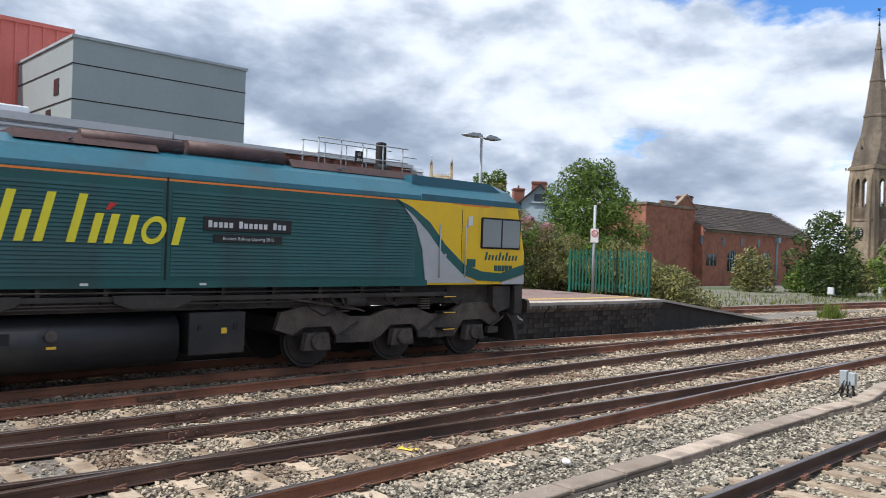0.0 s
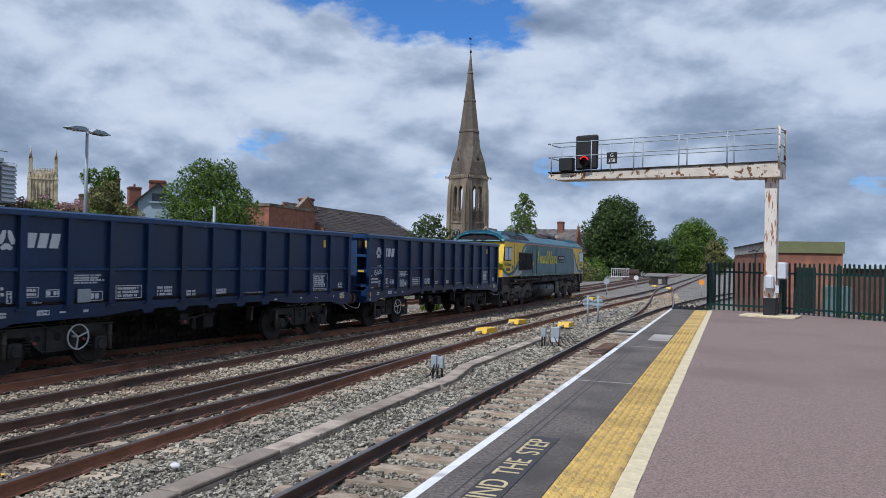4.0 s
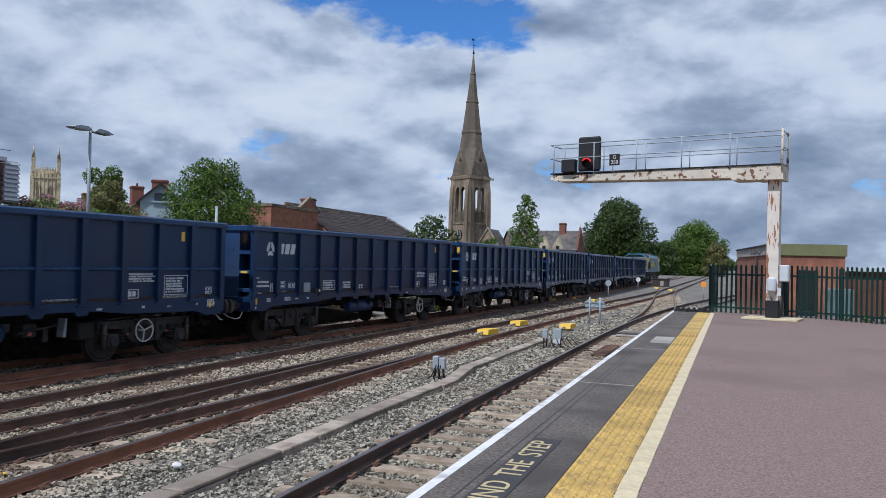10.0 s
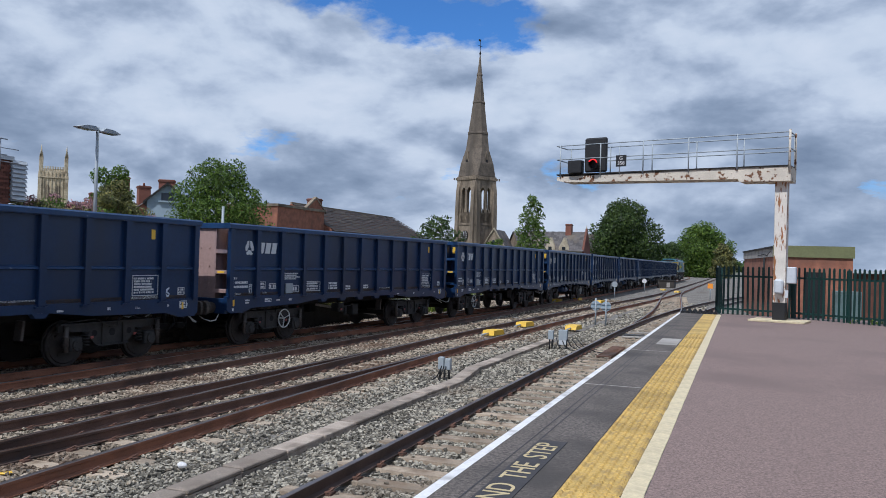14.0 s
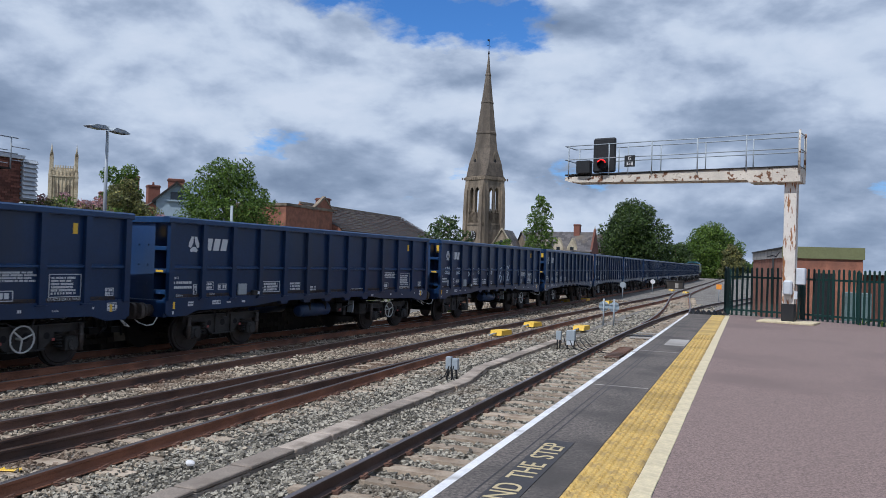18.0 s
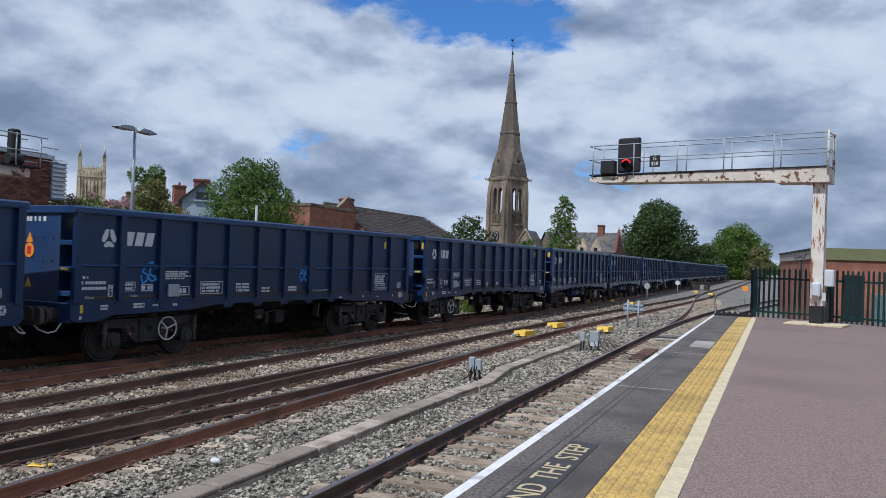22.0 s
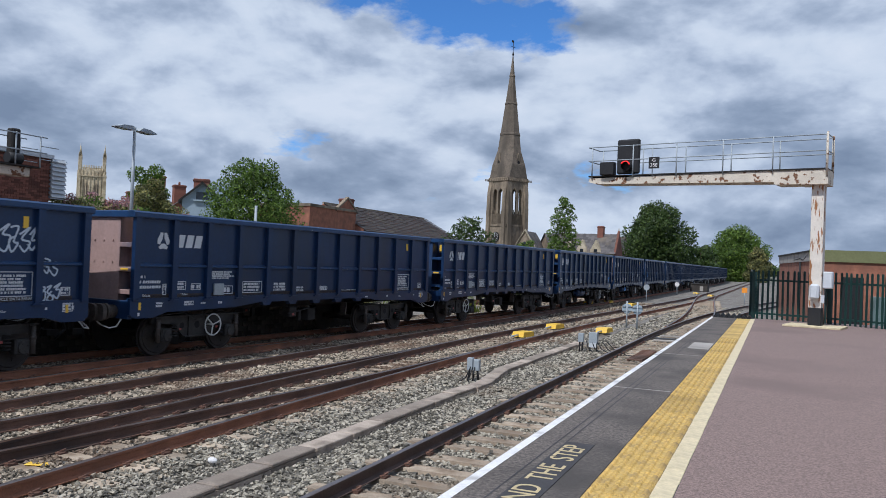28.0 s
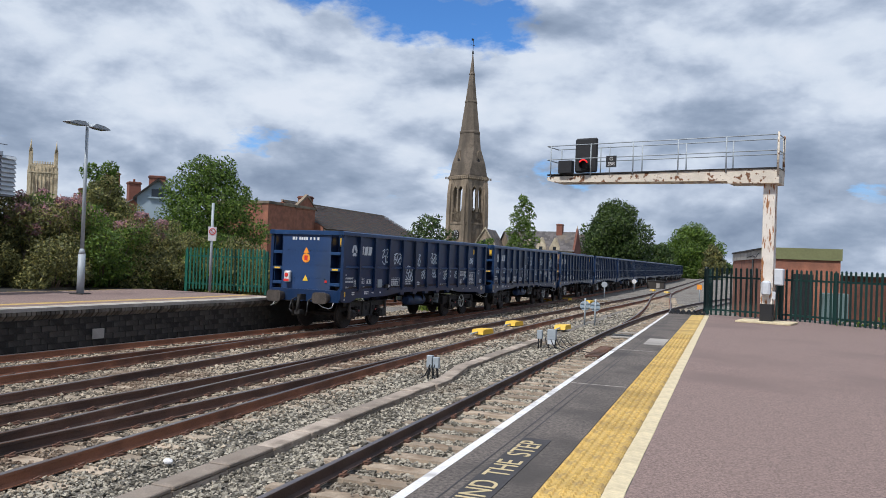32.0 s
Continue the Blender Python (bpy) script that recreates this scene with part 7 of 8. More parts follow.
    part("unit", boxm(-1, 1, -1.2, 1.2, 0, 0.9, 0.05), M["palegrey"], u)


station_buildings()


def left_gantry():
    g = root("signal_gantry", pose(-21.2, 11.8, 0.07), label="older rusty signal gantry with railings beside the station block", category="signal gantry")
    z = 4.35
    part("post", boxm(-0.2, 0.2, 1.7, 2.1, P - 0.07, z), M["rustwhite"], g)
    part("beam", boxm(-0.25, 0.25, 1.5, 4.7, z, z + 0.28, 0.02), M["rustbeam"], g, "rusty beam with pale flaking paint")
    part("walkway", boxm(-0.45, 0.45, 1.5, 4.9, z + 0.28, z + 0.32), M["under"], g)
    for x in (-0.44, 0.44):
        for k in range(5):
            y = 1.55 + k * 0.83
            part("stanchion", tubem((x, y, z + 0.3), (x, y, z + 1.25), 0.022, n=6), M["galv"], g)
        for h in (0.75, 1.22):
            part("handrail", tubem((x, 1.5, z + h), (x, 5.1, z + h), 0.02, n=6), M["galv"], g)
        for h in (0.55, 0.95):
            part("handrail", tubem((x, 4.9, z + h), (x, 5.5, z + h), 0.015, n=6), M["galv"], g)
    part("signal_head", boxm(-0.13, 0.13, 4.15, 4.45, z + 0.3, z + 1.40, 0.04), M["under"], g, "grey back of a signal head")
    b = bmesh.new()
    tube(b, (0.2, 3.95, z + 0.5), (0.2, 4.4, z + 0.5), 0.16, n=12)
    part("hood", b, M["black"], g)
    pl = part("number_plate", boxm(0.45, 0.47, 2.9, 3.2, z + 0.55, z + 0.95), M["black"], g, "black signal identification plate")
    lettering("plate_letter", "G", 0.15, M["white"], pl, pose(0.473, 3.05, z + 0.84, 90, 0, 90))
    lettering("plate_number", "354", 0.15, M["white"], pl, pose(0.473, 3.05, z + 0.67, 90, 0, 90))
    return g


left_gantry()


# ---- houses, hall, church and towers ----
def gable_house(name, m, w, d, eave, ridge, wallm, roofm, label, **kw):
    """Ridge along local y; front gable at y = 0."""
    r = root(name, m, label=label, category=kw.get("category", "house"))
    b = bmesh.new()
    prism(b, [(-w / 2, -0.5), (w / 2, -0.5), (w / 2, eave), (0, ridge), (-w / 2, eave)], "y", 0, d)
    part("wall", b, wallm, r)
    for s in (-1, 1):
        rows = 12
        vs, fs = [], []
        rr = random.Random(int(abs(m.translation.x) * 10))
        slope = Vector((s * (w / 2 + 0.35), 0, eave - 0.25)) - Vector((0, 0, ridge + 0.12))
        for i in range(rows):
            a0, a1 = Vector((0, 0, ridge + 0.12)) + slope * (i / rows), Vector((0, 0, ridge + 0.06)) + slope * ((i + 1.15) / rows)
            y = -0.3
            step = max(0.5, d / 40)
            while y < d + 0.3:
                y2 = min(d + 0.3, y + step)
                k = len(vs)
                dz = rr.uniform(-0.02, 0.02)
                vs += [(a0.x, y, a0.z + dz), (a0.x, y2, a0.z + dz), (a1.x, y2, a1.z + dz + 0.06), (a1.x, y, a1.z + dz + 0.06)]
                fs.append((k, k + 1, k + 2, k + 3) if s < 0 else (k + 3, k + 2, k + 1, k))
                y = y2
        ob = raw("roof_slope", vs, fs, roofm, r, "weathered slate roof slope")
    return r


def chimney(parent, x, y, z, w=0.9, d=0.6, h=1.6, pots=2, m=None):
    c = part("chimney", boxm(x - w / 2, x + w / 2, y - d / 2, y + d / 2, z - 1.5, z + h, 0.03), m or M["brickdark"], parent, "brown brick chimney stack")
    part("chimney_cap", boxm(x - w / 2 - 0.07, x + w / 2 + 0.07, y - d / 2 - 0.07, y + d / 2 + 0.07, z + h - 0.25, z + h - 0.1), m or M["brickdark"], c)
    for k in range(pots):
        part("chimney_pot", tubem((x + (k - (pots - 1) / 2) * 0.35, y, z + h), (x + (k - (pots - 1) / 2) * 0.35, y, z + h + 0.35), 0.13, 0.11), M["brickdark"], c)


def town():
    # brick hall: block with a small gable and a long slated range
    ang = math.degrees(math.atan2(20, 3.0)) - 90
    h = root("brick_hall", pose(-40.9, 70.0, 0, 0, 0, -ang * 0), label="long red brick hall with slate roof and small parapet gable", category="building")
    part("block", boxm(-6.5, 0, -7.0, 1.8, -0.5, 7.1), M["brick"], h, "red brick corner block")
    part("parapet", boxm(-6.6, 0.1, -7.1, 1.9, 7.1, 7.35), M["stone"], h, "stone parapet coping")
    b = bmesh.new()
    prism(b, [(-2.2, 7.0), (0.15 + 1.8, 7.0), (0.0, 8.35)], "x", -0.35, 0.06)
    part("gable", b, M["brick"], h, "brick gable")
    b = bmesh.new()
    for s, e in ((-2.3, 0), (2.05, 0)):
        prism(b, [(s, 7.0), (s * 0.97, 7.18), (0, 8.58), (0, 8.35)], "x", -0.25, 0.12)
    part("gable_coping", b, M["stone"], h)
    rng_len = 26
    b = bmesh.new()
    prism(b, [(-9.0, -0.5), (1.0, -0.5), (1.0, 5.35), (-4.0, 8.0), (-9.0, 5.35)], "y", 1.8, 1.8 + rng_len)
    part("range_wall", b, M["brick"], h)
    vs, fs = [], []
    rr = random.Random(8)
    for i in range(14):
        u0, u1 = i / 14, (i + 1.12) / 14
        xa, xb = -4.0 + 5.35 * u0, -4.0 + 5.35 * u1
        za, zb = 8.1 - 2.9 * u0, 8.1 - 2.9 * u1
        y = 1.8
        while y < 1.8 + rng_len:
            k = len(vs)
            dz = rr.uniform(-0.02, 0.03)
            vs += [(xa, y, za + dz), (xa, y + 0.62, za + dz), (xb, y + 0.62, zb + dz + 0.05), (xb, y, zb + dz + 0.05)]
            fs.append((k + 3, k + 2, k + 1, k))
            y += 0.65
    raw("roof_slope", vs, fs, M["tileroof"], h, "brown mossy tiled roof slope")["kind"] = "stuff"
    part("hip_ridge", prismm([(1.8, 8.0), (1.8, 8.2), (1.8 + rng_len, 8.2), (1.8 + rng_len, 8.0)], "x", -4.1, -3.9), M["stone"], h)
    chimney(h, -3.6, 6.0, 8.0, 1.4, 0.9, 0.9, 0)
    for y in (7.8, 11.75, 15.7):
        w = part("window", boxm(0.96, 1.03, y - 0.95, y + 0.95, 1.05, 2.6), M["glass"], h, "arched dark window")
        part("window_head", prismm([(y - 0.95, 2.6), (y + 0.95, 2.6), (y + 0.65, 3.05), (y, 3.22), (y - 0.65, 3.05)], "x", 0.96, 1.03), M["glass"], w)
        for d in (-0.5, 0.0, 0.5):
            part("window_bar", boxm(1.0, 1.05, y + d - 0.04, y + d + 0.04, 1.05, 3.1), M["blueblack"], w)
        part("transom", boxm(1.0, 1.05, y - 0.95, y + 0.95, 2.3, 2.38), M["blueblack"], w)
        part("sill", boxm(0.96, 1.12, y - 1.05, y + 1.05, 0.92, 1.05), M["stone"], w)
    w = part("window", boxm(0.96, 1.03, 2.5, 4.5, 1.6, 2.75), M["glass"], h, "wide dark window")
    for y in (3.15, 3.85):
        part("window_bar", boxm(1.0, 1.05, y - 0.04, y + 0.04, 1.6, 2.75), M["blueblack"], w)
    for y in (1.5, 5.85, 9.9, 13.8):
        part("window", boxm(0.96, 1.03, y + 1.8 - 2.05, y + 1.8 - 1.55, 3.65, 4.55), M["glass"], h, "narrow dark window")
    part("doorway", boxm(0.96, 1.03, 21.0, 22.0, -0.4, 1.9), M["dark"], h)
    part("drainpipe", tubem((1.08, 18.2, -0.4), (1.08, 18.2, 4.6), 0.13, n=8), M["blueblack"], h, "blue-grey drainpipe with a hopper")
    part("hopper", boxm(1.0, 1.4, 17.9, 18.5, 4.3, 4.9), M["blueblack"], h)
    part("eave_band", boxm(0.98, 1.14, 1.9, 27.8, 4.95, 5.2), M["stone"], h)
    # pale blue gabled house with dark bargeboards
    g = gable_house("gabled_house", pose(-51.1, 60, 0, 0, 0, 38), 3.6, 9, 7.3, 8.9, M["blueblack"], M["slate"], "pale blue-grey gabled house with dark bargeboards")
    for s in (-1, 1):
        part("bargeboard", prismm([(s * 2.15, 7.0), (s * 2.15, 7.22), (0, 9.12), (0, 8.86)], "y", -0.36, -0.26), M["under"], g, "dark bargeboard")
    part("gable_window", boxm(-0.55, 0.55, -0.08, 0.02, 7.35, 8.1), M["glass"], g)
    part("window_ledge", boxm(-0.8, 0.8, -0.25, 0.02, 7.2, 7.35), M["blueblack"], g)
    chimney(g, -0.2, 3.0, 8.6, 1.5, 0.9, 1.0, 0)
    g = gable_house("terraced_house", pose(-68.6, 73.4, 0, 0, 0, 60), 8, 14, 6.6, 8.6, M["brick"], M["slate"], "red brick house with tall chimneys behind the bushes")
    chimney(g, 0, 1.0, 8.4, 1.4, 1.0, 3.0, 2)
    chimney(g, 0, 12.0, 8.4, 1.4, 1.0, 1.6, 1)
    g = gable_house("terraced_house", pose(-62.5, 70, 0, 0, 0, 55), 6, 6, 6.0, 8.0, M["brick"], M["slate"], "brick house with a stepped chimney stack")
    chimney(g, 0, 1.0, 8.4, 1.3, 1.0, 1.5, 1)


town()


def arch_outline(c, z0, w, h, n=6):
    """Pointed arch outline as (across, up) pairs."""
    hw = w / 2
    spring = z0 + h - w * 0.9
    pts = [(c - hw, z0), (c + hw, z0), (c + hw, spring)]
    for k in range(1, n):
        a = k / n
        pts.append((c + hw * (1 - a ** 1.7), spring + w * 0.9 * a ** 0.85))
    pts.append((c, spring + w * 0.9))
    for k in range(n - 1, 0, -1):
        a = k / n
        pts.append((c - hw * (1 - a ** 1.7), spring + w * 0.9 * a ** 0.85))
    pts.append((c - hw, spring))
    return pts


def church():
    r = root("church", pose(-50.3, 150, 0, 0, 0, 61), label="old stone church with an open belfry and tall octagonal spire", category="church")
    hw = 2.8
    part("tower_base", boxm(-hw, hw, -hw, hw, -0.5, 9.9, 0.1), M["stone"], r, "stone tower")
    # belfry: four corner piers and a middle mullion on each side
    for sx in (-1, 1):
        for sy in (-1, 1):
            part("corner_pier", boxm(*sorted((sx * (hw - 1.25), sx * hw)), *sorted((sy * (hw - 1.25), sy * hw)), 9.9, 18.6, 0.05), M["stone"], r)
            b = bmesh.new()
            prism(b, [(sx * (hw - 0.5), 0), (sx * (hw + 0.55), 0), (sx * (hw + 0.45), 12.5), (sx * (hw + 0.30), 16.5), (sx * (hw + 0.0), 18.4), (sx * (hw - 0.5), 18.4)], "y", *sorted((sy * (hw - 1.0), sy * (hw - 0.1))))
            prism(b, [(sy * (hw - 0.5), 0), (sy * (hw + 0.55), 0), (sy * (hw + 0.45), 12.5), (sy * (hw + 0.30), 16.5), (sy * (hw + 0.0), 18.4), (sy * (hw - 0.5), 18.4)], "x", *sorted((sx * (hw - 1.0), sx * (hw - 0.1))))
            part("buttress", b, M["stone"], r)
    for k in range(4):
        a = k * 90
        f = part("belfry_side", _belfry_face(hw), M["stone"], r, "belfry side with twin pointed openings")
        f.matrix_basis = pose(0, 0, 0, 0, 0, a)
        s = part("string_course", boxm(-hw - 0.15, hw + 0.15, -hw - 0.15, -hw + 0.05, 9.75, 10.1), M["stone"], r)
        s.matrix_basis = pose(0, 0, 0, 0, 0, a)
    part("belfry_floor", boxm(-hw + 0.05, hw - 0.05, -hw + 0.05, hw - 0.05, 9.9, 12.2), M["stone"], r)
    part("cornice", boxm(-hw - 0.04, hw + 0.04, -hw - 0.04, hw + 0.04, 18.6, 19.5, 0.08), M["stone"], r)
    for k in range(4):
        for j in range(12):
            c = part("corbel", boxm(-hw + 0.1 + j * 0.55, -hw + 0.36 + j * 0.55, -hw - 0.14, -hw - 0.03, 18.75, 19.2), M["stone"], r)
            c.matrix_basis = pose(0, 0, 0, 0, 0, k * 90)
    # broach spire: square to octagon, then bands
    b = bmesh.new()
    top = 44.4
    def ring(z, rad, sq):
        out = []
        for k in range(8):
            a = radians(22.5 + 45 * k)
            c, s = math.cos(a), math.sin(a)
            f = rad / math.cos(radians(22.5))
            ox, oy = f * c, f * s
            m = max(abs(c), abs(s))
            qx, qy = math.copysign(rad, c) if sq else ox, math.copysign(rad, s) if sq else oy
            out.append(bm_v(b, (ox * (1 - sq) + qx * sq, oy * (1 - sq) + qy * sq, z)))
        return out
    levels = [(19.5, hw + 0.05, 0.75), (22.0, 2.85, 0.35), (25.0, 2.28, 0.0), (27.9, 1.93, 0.0), (28.05, 2.02, 0.0), (28.4, 1.98, 0.0), (28.5, 1.86, 0.0), (34.2, 1.18, 0.0), (34.35, 1.26, 0.0), (34.6, 1.22, 0.0), (34.7, 1.12, 0.0), (39.9, 0.52, 0.0), (40.05, 0.6, 0.0), (40.3, 0.55, 0.0), (40.4, 0.46, 0.0), (top, 0.07, 0.0)]
    rings = [ring(z, rd, sq) for z, rd, sq in levels]
    for a_, b_ in zip(rings, rings[1:]):
        for k in range(8):
            b.faces.new((a_[k], a_[(k + 1) % 8], b_[(k + 1) % 8], b_[k]))
    b.faces.new(rings[-1])
    sp = part("spire", b, M["spire"], r, "tall weathered stone spire with bands")
    for k in range(4):
        lb = bmesh.new()
        prism(lb, [(-0.55, 20.0), (0.55, 20.0), (0.55, 22.6), (0, 24.4), (-0.55, 22.6)], "y", -hw + 0.02, -hw + 1.6)
        lu = part("lucarne", lb, M["stone"], sp, "gabled spire window")
        lu.matrix_basis = pose(0, 0, 0, 0, 0, k * 90)
        db = bmesh.new()
        prism(db, arch_outline(0, 20.3, 0.6, 2.6), "y", -hw - 0.01, -hw + 0.1)
        dd = part("opening", db, M["dark"], sp)
        dd.matrix_basis = pose(0, 0, 0, 0, 0, k * 90)
    b = bmesh.new()
    tube(b, (0, 0, 44.2), (0, 0, 47.2), 0.06, n=6)
    tube(b, (-0.5, 0, 46.0), (0.5, 0, 46.0), 0.05, n=6)
    tube(b, (0, 0, 44.3), (0, 0, 44.9), 0.22, 0.1, n=8)
    box(b, -0.45, 0.1, -0.04, 0.04, 46.9, 47.3)
    part("weathervane", b, M["under"], r)
    c = part("clock_face", tubem((-hw - 0.02, 0, 7.6), (-hw - 0.25, 0, 7.6), 0.98, n=24), M["under"], r, "dark round clock face")
    for k in range(12):
        a = k * math.pi / 6
        part("numeral", tubem((-hw - 0.26, 0.62 * math.cos(a), 7.6 + 0.62 * math.sin(a)), (-hw - 0.26, 0.92 * math.cos(a), 7.6 + 0.92 * math.sin(a)), 0.07, n=4), M["markings"], c)
    part("clock_hand", tubem((-hw - 0.27, 0, 7.6), (-hw - 0.27, 0.1, 8.3), 0.06, n=4), M["markings"], c)
    n = gable_house("church_nave", pose(-42.5, 151, 0, 0, 0, -52), 9, 18, 4.5, 8.6, M["stone"], M["slate"], "stone church nave with a dark slate roof", category="church")
    tr = gable_house("church_transept", pose(-45.0, 145.4, 0), 5.4, 7, 4.3, 8.7, M["stone"], M["slate"], "stone church transept gable with a round window", category="church")
    part("round_window", tubem((0, -0.06, 6.0), (0, 0.05, 6.0), 0.75, n=16), M["glass"], tr)
    for q in (-1, 1):
        part("gable_coping", prismm([(q * 2.95, 4.05), (q * 2.95, 4.35), (0, 9.15), (0, 8.75)], "y", -0.2, 0.3), M["palestone"], tr)
    # old school: pale stone front with small gables, slate roof, brick end
    sc = gable_house("school_house", pose(-24.6, 130.75, 0, 0, 0, 90), 5.5, 9.5, 4.9, 7.8, M["palestone"], M["slate"], "pale stone old school with steep dark roof and small gables")
    for y in (2.95, 5.25, 7.6):
        gb = part("front_gable", prismm([(y - 0.85, 4.0), (y + 0.85, 4.0), (y + 0.85, 5.2), (y, 6.85), (y - 0.85, 5.2)], "x", -2.95, -1.2), M["palestone"], sc, "small pale stone gable")
        part("gable_window", boxm(-3.0, -2.93, y - 0.28, y + 0.28, 4.3, 5.3), M["glass"], gb)
    for y in (1.2, 2.95, 5.25, 7.6):
        wdw = part("window", prismm(arch_outline(y, 0.7, 1.1, 2.1), "x", -2.80, -2.70), M["glass"], sc, "pointed window")
        part("mullion", boxm(-2.84, -2.80, y - 0.05, y + 0.05, 0.7, 2.6), M["palestone"], wdw)
    part("brick_end", prismm([(-2.9, -0.5), (2.9, -0.5), (2.9, 4.9), (0, 8.5), (-2.9, 4.9)], "y", -0.35, -0.02), M["brickdark"], sc, "dark brick gable end")
    part("end_finial", tubem((0, -0.2, 8.3), (0, -0.2, 9.0), 0.12, 0.03, 6), M["palestone"], sc)
    chimney(sc, 0, 2.75, 7.9, 1.2, 1.0, 1.3, 0, M["brickdark"])


def bm_v(bm, p):
    return bm.verts.new(p)


def _belfry_face(hw):
    """One belfry side: twin pointed arches under a shared head, cut through by their outlines."""
    bm = bmesh.new()
    y0, y1 = -hw + 0.10, -hw + 0.45
    w = hw - 1.25
    # mullions and spandrels
    box(bm, -0.22, 0.22, y0 - 0.08, y1, 12.2, 16.6)
    for s in (-1, 1):
        box(bm, *sorted((s * (w - 0.12), s * w)), y0, y1, 9.9, 17.0)
        out = arch_outline(s * w / 2, 12.2, w - 0.25, 5.1)
        top = [p for p in out if p[1] > 14]
        top = sorted(top, key=lambda p: p[0])
        for p, q in zip(top, top[1:]):
            if abs(q[0] - p[0]) > 1e-4:
                vs = [(p[0], p[1]), (q[0], q[1]), (q[0], 18.6), (p[0], 18.6)]
                prism(bm, vs, "y", y0, y1)
    box(bm, -0.16, 0.16, y0, y1, 16.5, 18.6)
    for s in (-1, 1):
        box(bm, *sorted((s * (w - 0.13), s * w)), y0, y1, 17.0, 18.6)
    box(bm, -w, w, y0 - 0.05, y1, 9.9, 12.2)
    for k in range(7):
        box(bm, -w + 0.1 + k * 0.55, -w + 0.25 + k * 0.55, y0 - 0.1, y0, 12.2, 13.0)
    return bm


church()


def cathedral():
    r = root("cathedral_tower", pose(-431, 399, -6, 0, 0, 47), label="distant pale limestone cathedral tower with four pinnacles", category="tower")
    hw = 8.4
    part("shaft", boxm(-hw, hw, -hw, hw, 0, 60.5), M["cathedral"], r)
    for k in range(4):
        turn = pose(0, 0, 0, 0, 0, k * 90)
        for j in range(8):
            o = part("panel_rib", boxm(-hw + 0.3 + j * 2.25, -hw + 0.75 + j * 2.25, -hw - 0.5, -hw, 10, 60), M["cathedral"], r)
            o.matrix_basis = turn
        for z in (12, 24, 37, 39.5, 56):
            o = part("string_course", boxm(-hw - 0.7, hw + 0.7, -hw - 0.75, -hw, z, z + 0.8), M["cathedral"], r)
            o.matrix_basis = turn
        for x in (-3.2, 3.2):
            for z in (26.0, 42.0):
                b = bmesh.new()
                prism(b, arch_outline(x, z, 2.6, 9.5), "y", -hw - 0.12, -hw + 0.1)
                o = part("belfry_opening", b, M["stone"], r)
                o.matrix_basis = turn
        for j in range(9):
            o = part("parapet_tooth", boxm(-hw + 1.6 + j * 1.5, -hw + 2.4 + j * 1.5, -hw, -hw + 0.5, 60.5, 63.6), M["cathedral"], r)
            o.matrix_basis = turn
        o = part("parapet_rail", boxm(-hw, hw, -hw, -hw + 0.4, 61.6, 62.1), M["cathedral"], r)
        o.matrix_basis = turn
        p = part("pinnacle", boxm(hw - 2.0, hw + 0.2, hw - 2.0, hw + 0.2, 60, 69.5, 0.2), M["cathedral"], r, "tall openwork pinnacle")
        p.matrix_basis = turn
        c = hw - 0.9
        part("pinnacle_spire", tubem((c, c, 69.5), (c, c, 78), 0.9, 0.06, 8), M["cathedral"], p)
        for dx in (-0.9, 0.9):
            for dy in (-0.9, 0.9):
                part("finial", tubem((c + dx, c + dy, 69.4), (c + dx, c + dy, 72.5), 0.3, 0.04, 5), M["cathedral"], p)
        o = part("corner_buttress", boxm(hw - 1.6, hw + 0.6, hw - 1.6, hw + 0.6, 0, 58, 0.1), M["cathedral"], r)
        o.matrix_basis = turn


cathedral()


# ---- trees and bushes ----
def leaves(center_list, n, size, seed, droop=0.0):
    """n folded leaf blades round the clump centres (x, y, z, radius)."""
    rs = np.random.RandomState(seed)
    c = np.array(center_list, float)
    w = c[:, 3] ** 2
    idx = rs.choice(len(c), n, p=w / w.sum())
    d = rs.normal(0, 1, (n, 3))
    d /= np.linalg.norm(d, axis=1)[:, None]
    rad = c[idx, 3] * rs.uniform(0.45, 1.08, n) ** 0.6
    p = c[idx, :3] + d * rad[:, None] * np.array([1, 1, 0.85])
    a = rs.normal(0, 1, (n, 3)); a[:, 2] -= droop
    a /= np.linalg.norm(a, axis=1)[:, None]
    b = np.cross(a, d + rs.normal(0, 0.5, (n, 3)))
    b /= np.maximum(np.linalg.norm(b, axis=1), 1e-6)[:, None]
    s = size * rs.uniform(0.6, 1.3, n)[:, None]
    nn = np.cross(a, b)
    v = np.stack([p - a * s, p + b * s * 0.42 + nn * s * 0.15, p + a * s, p - b * s * 0.42 + nn * s * 0.15], 1)
    base = 4 * np.arange(n)[:, None]
    f = np.concatenate([np.concatenate([base, base + 1, base + 2], 1), np.concatenate([base, base + 2, base + 3], 1)])
    return v.reshape(-1, 3).tolist(), f.tolist()


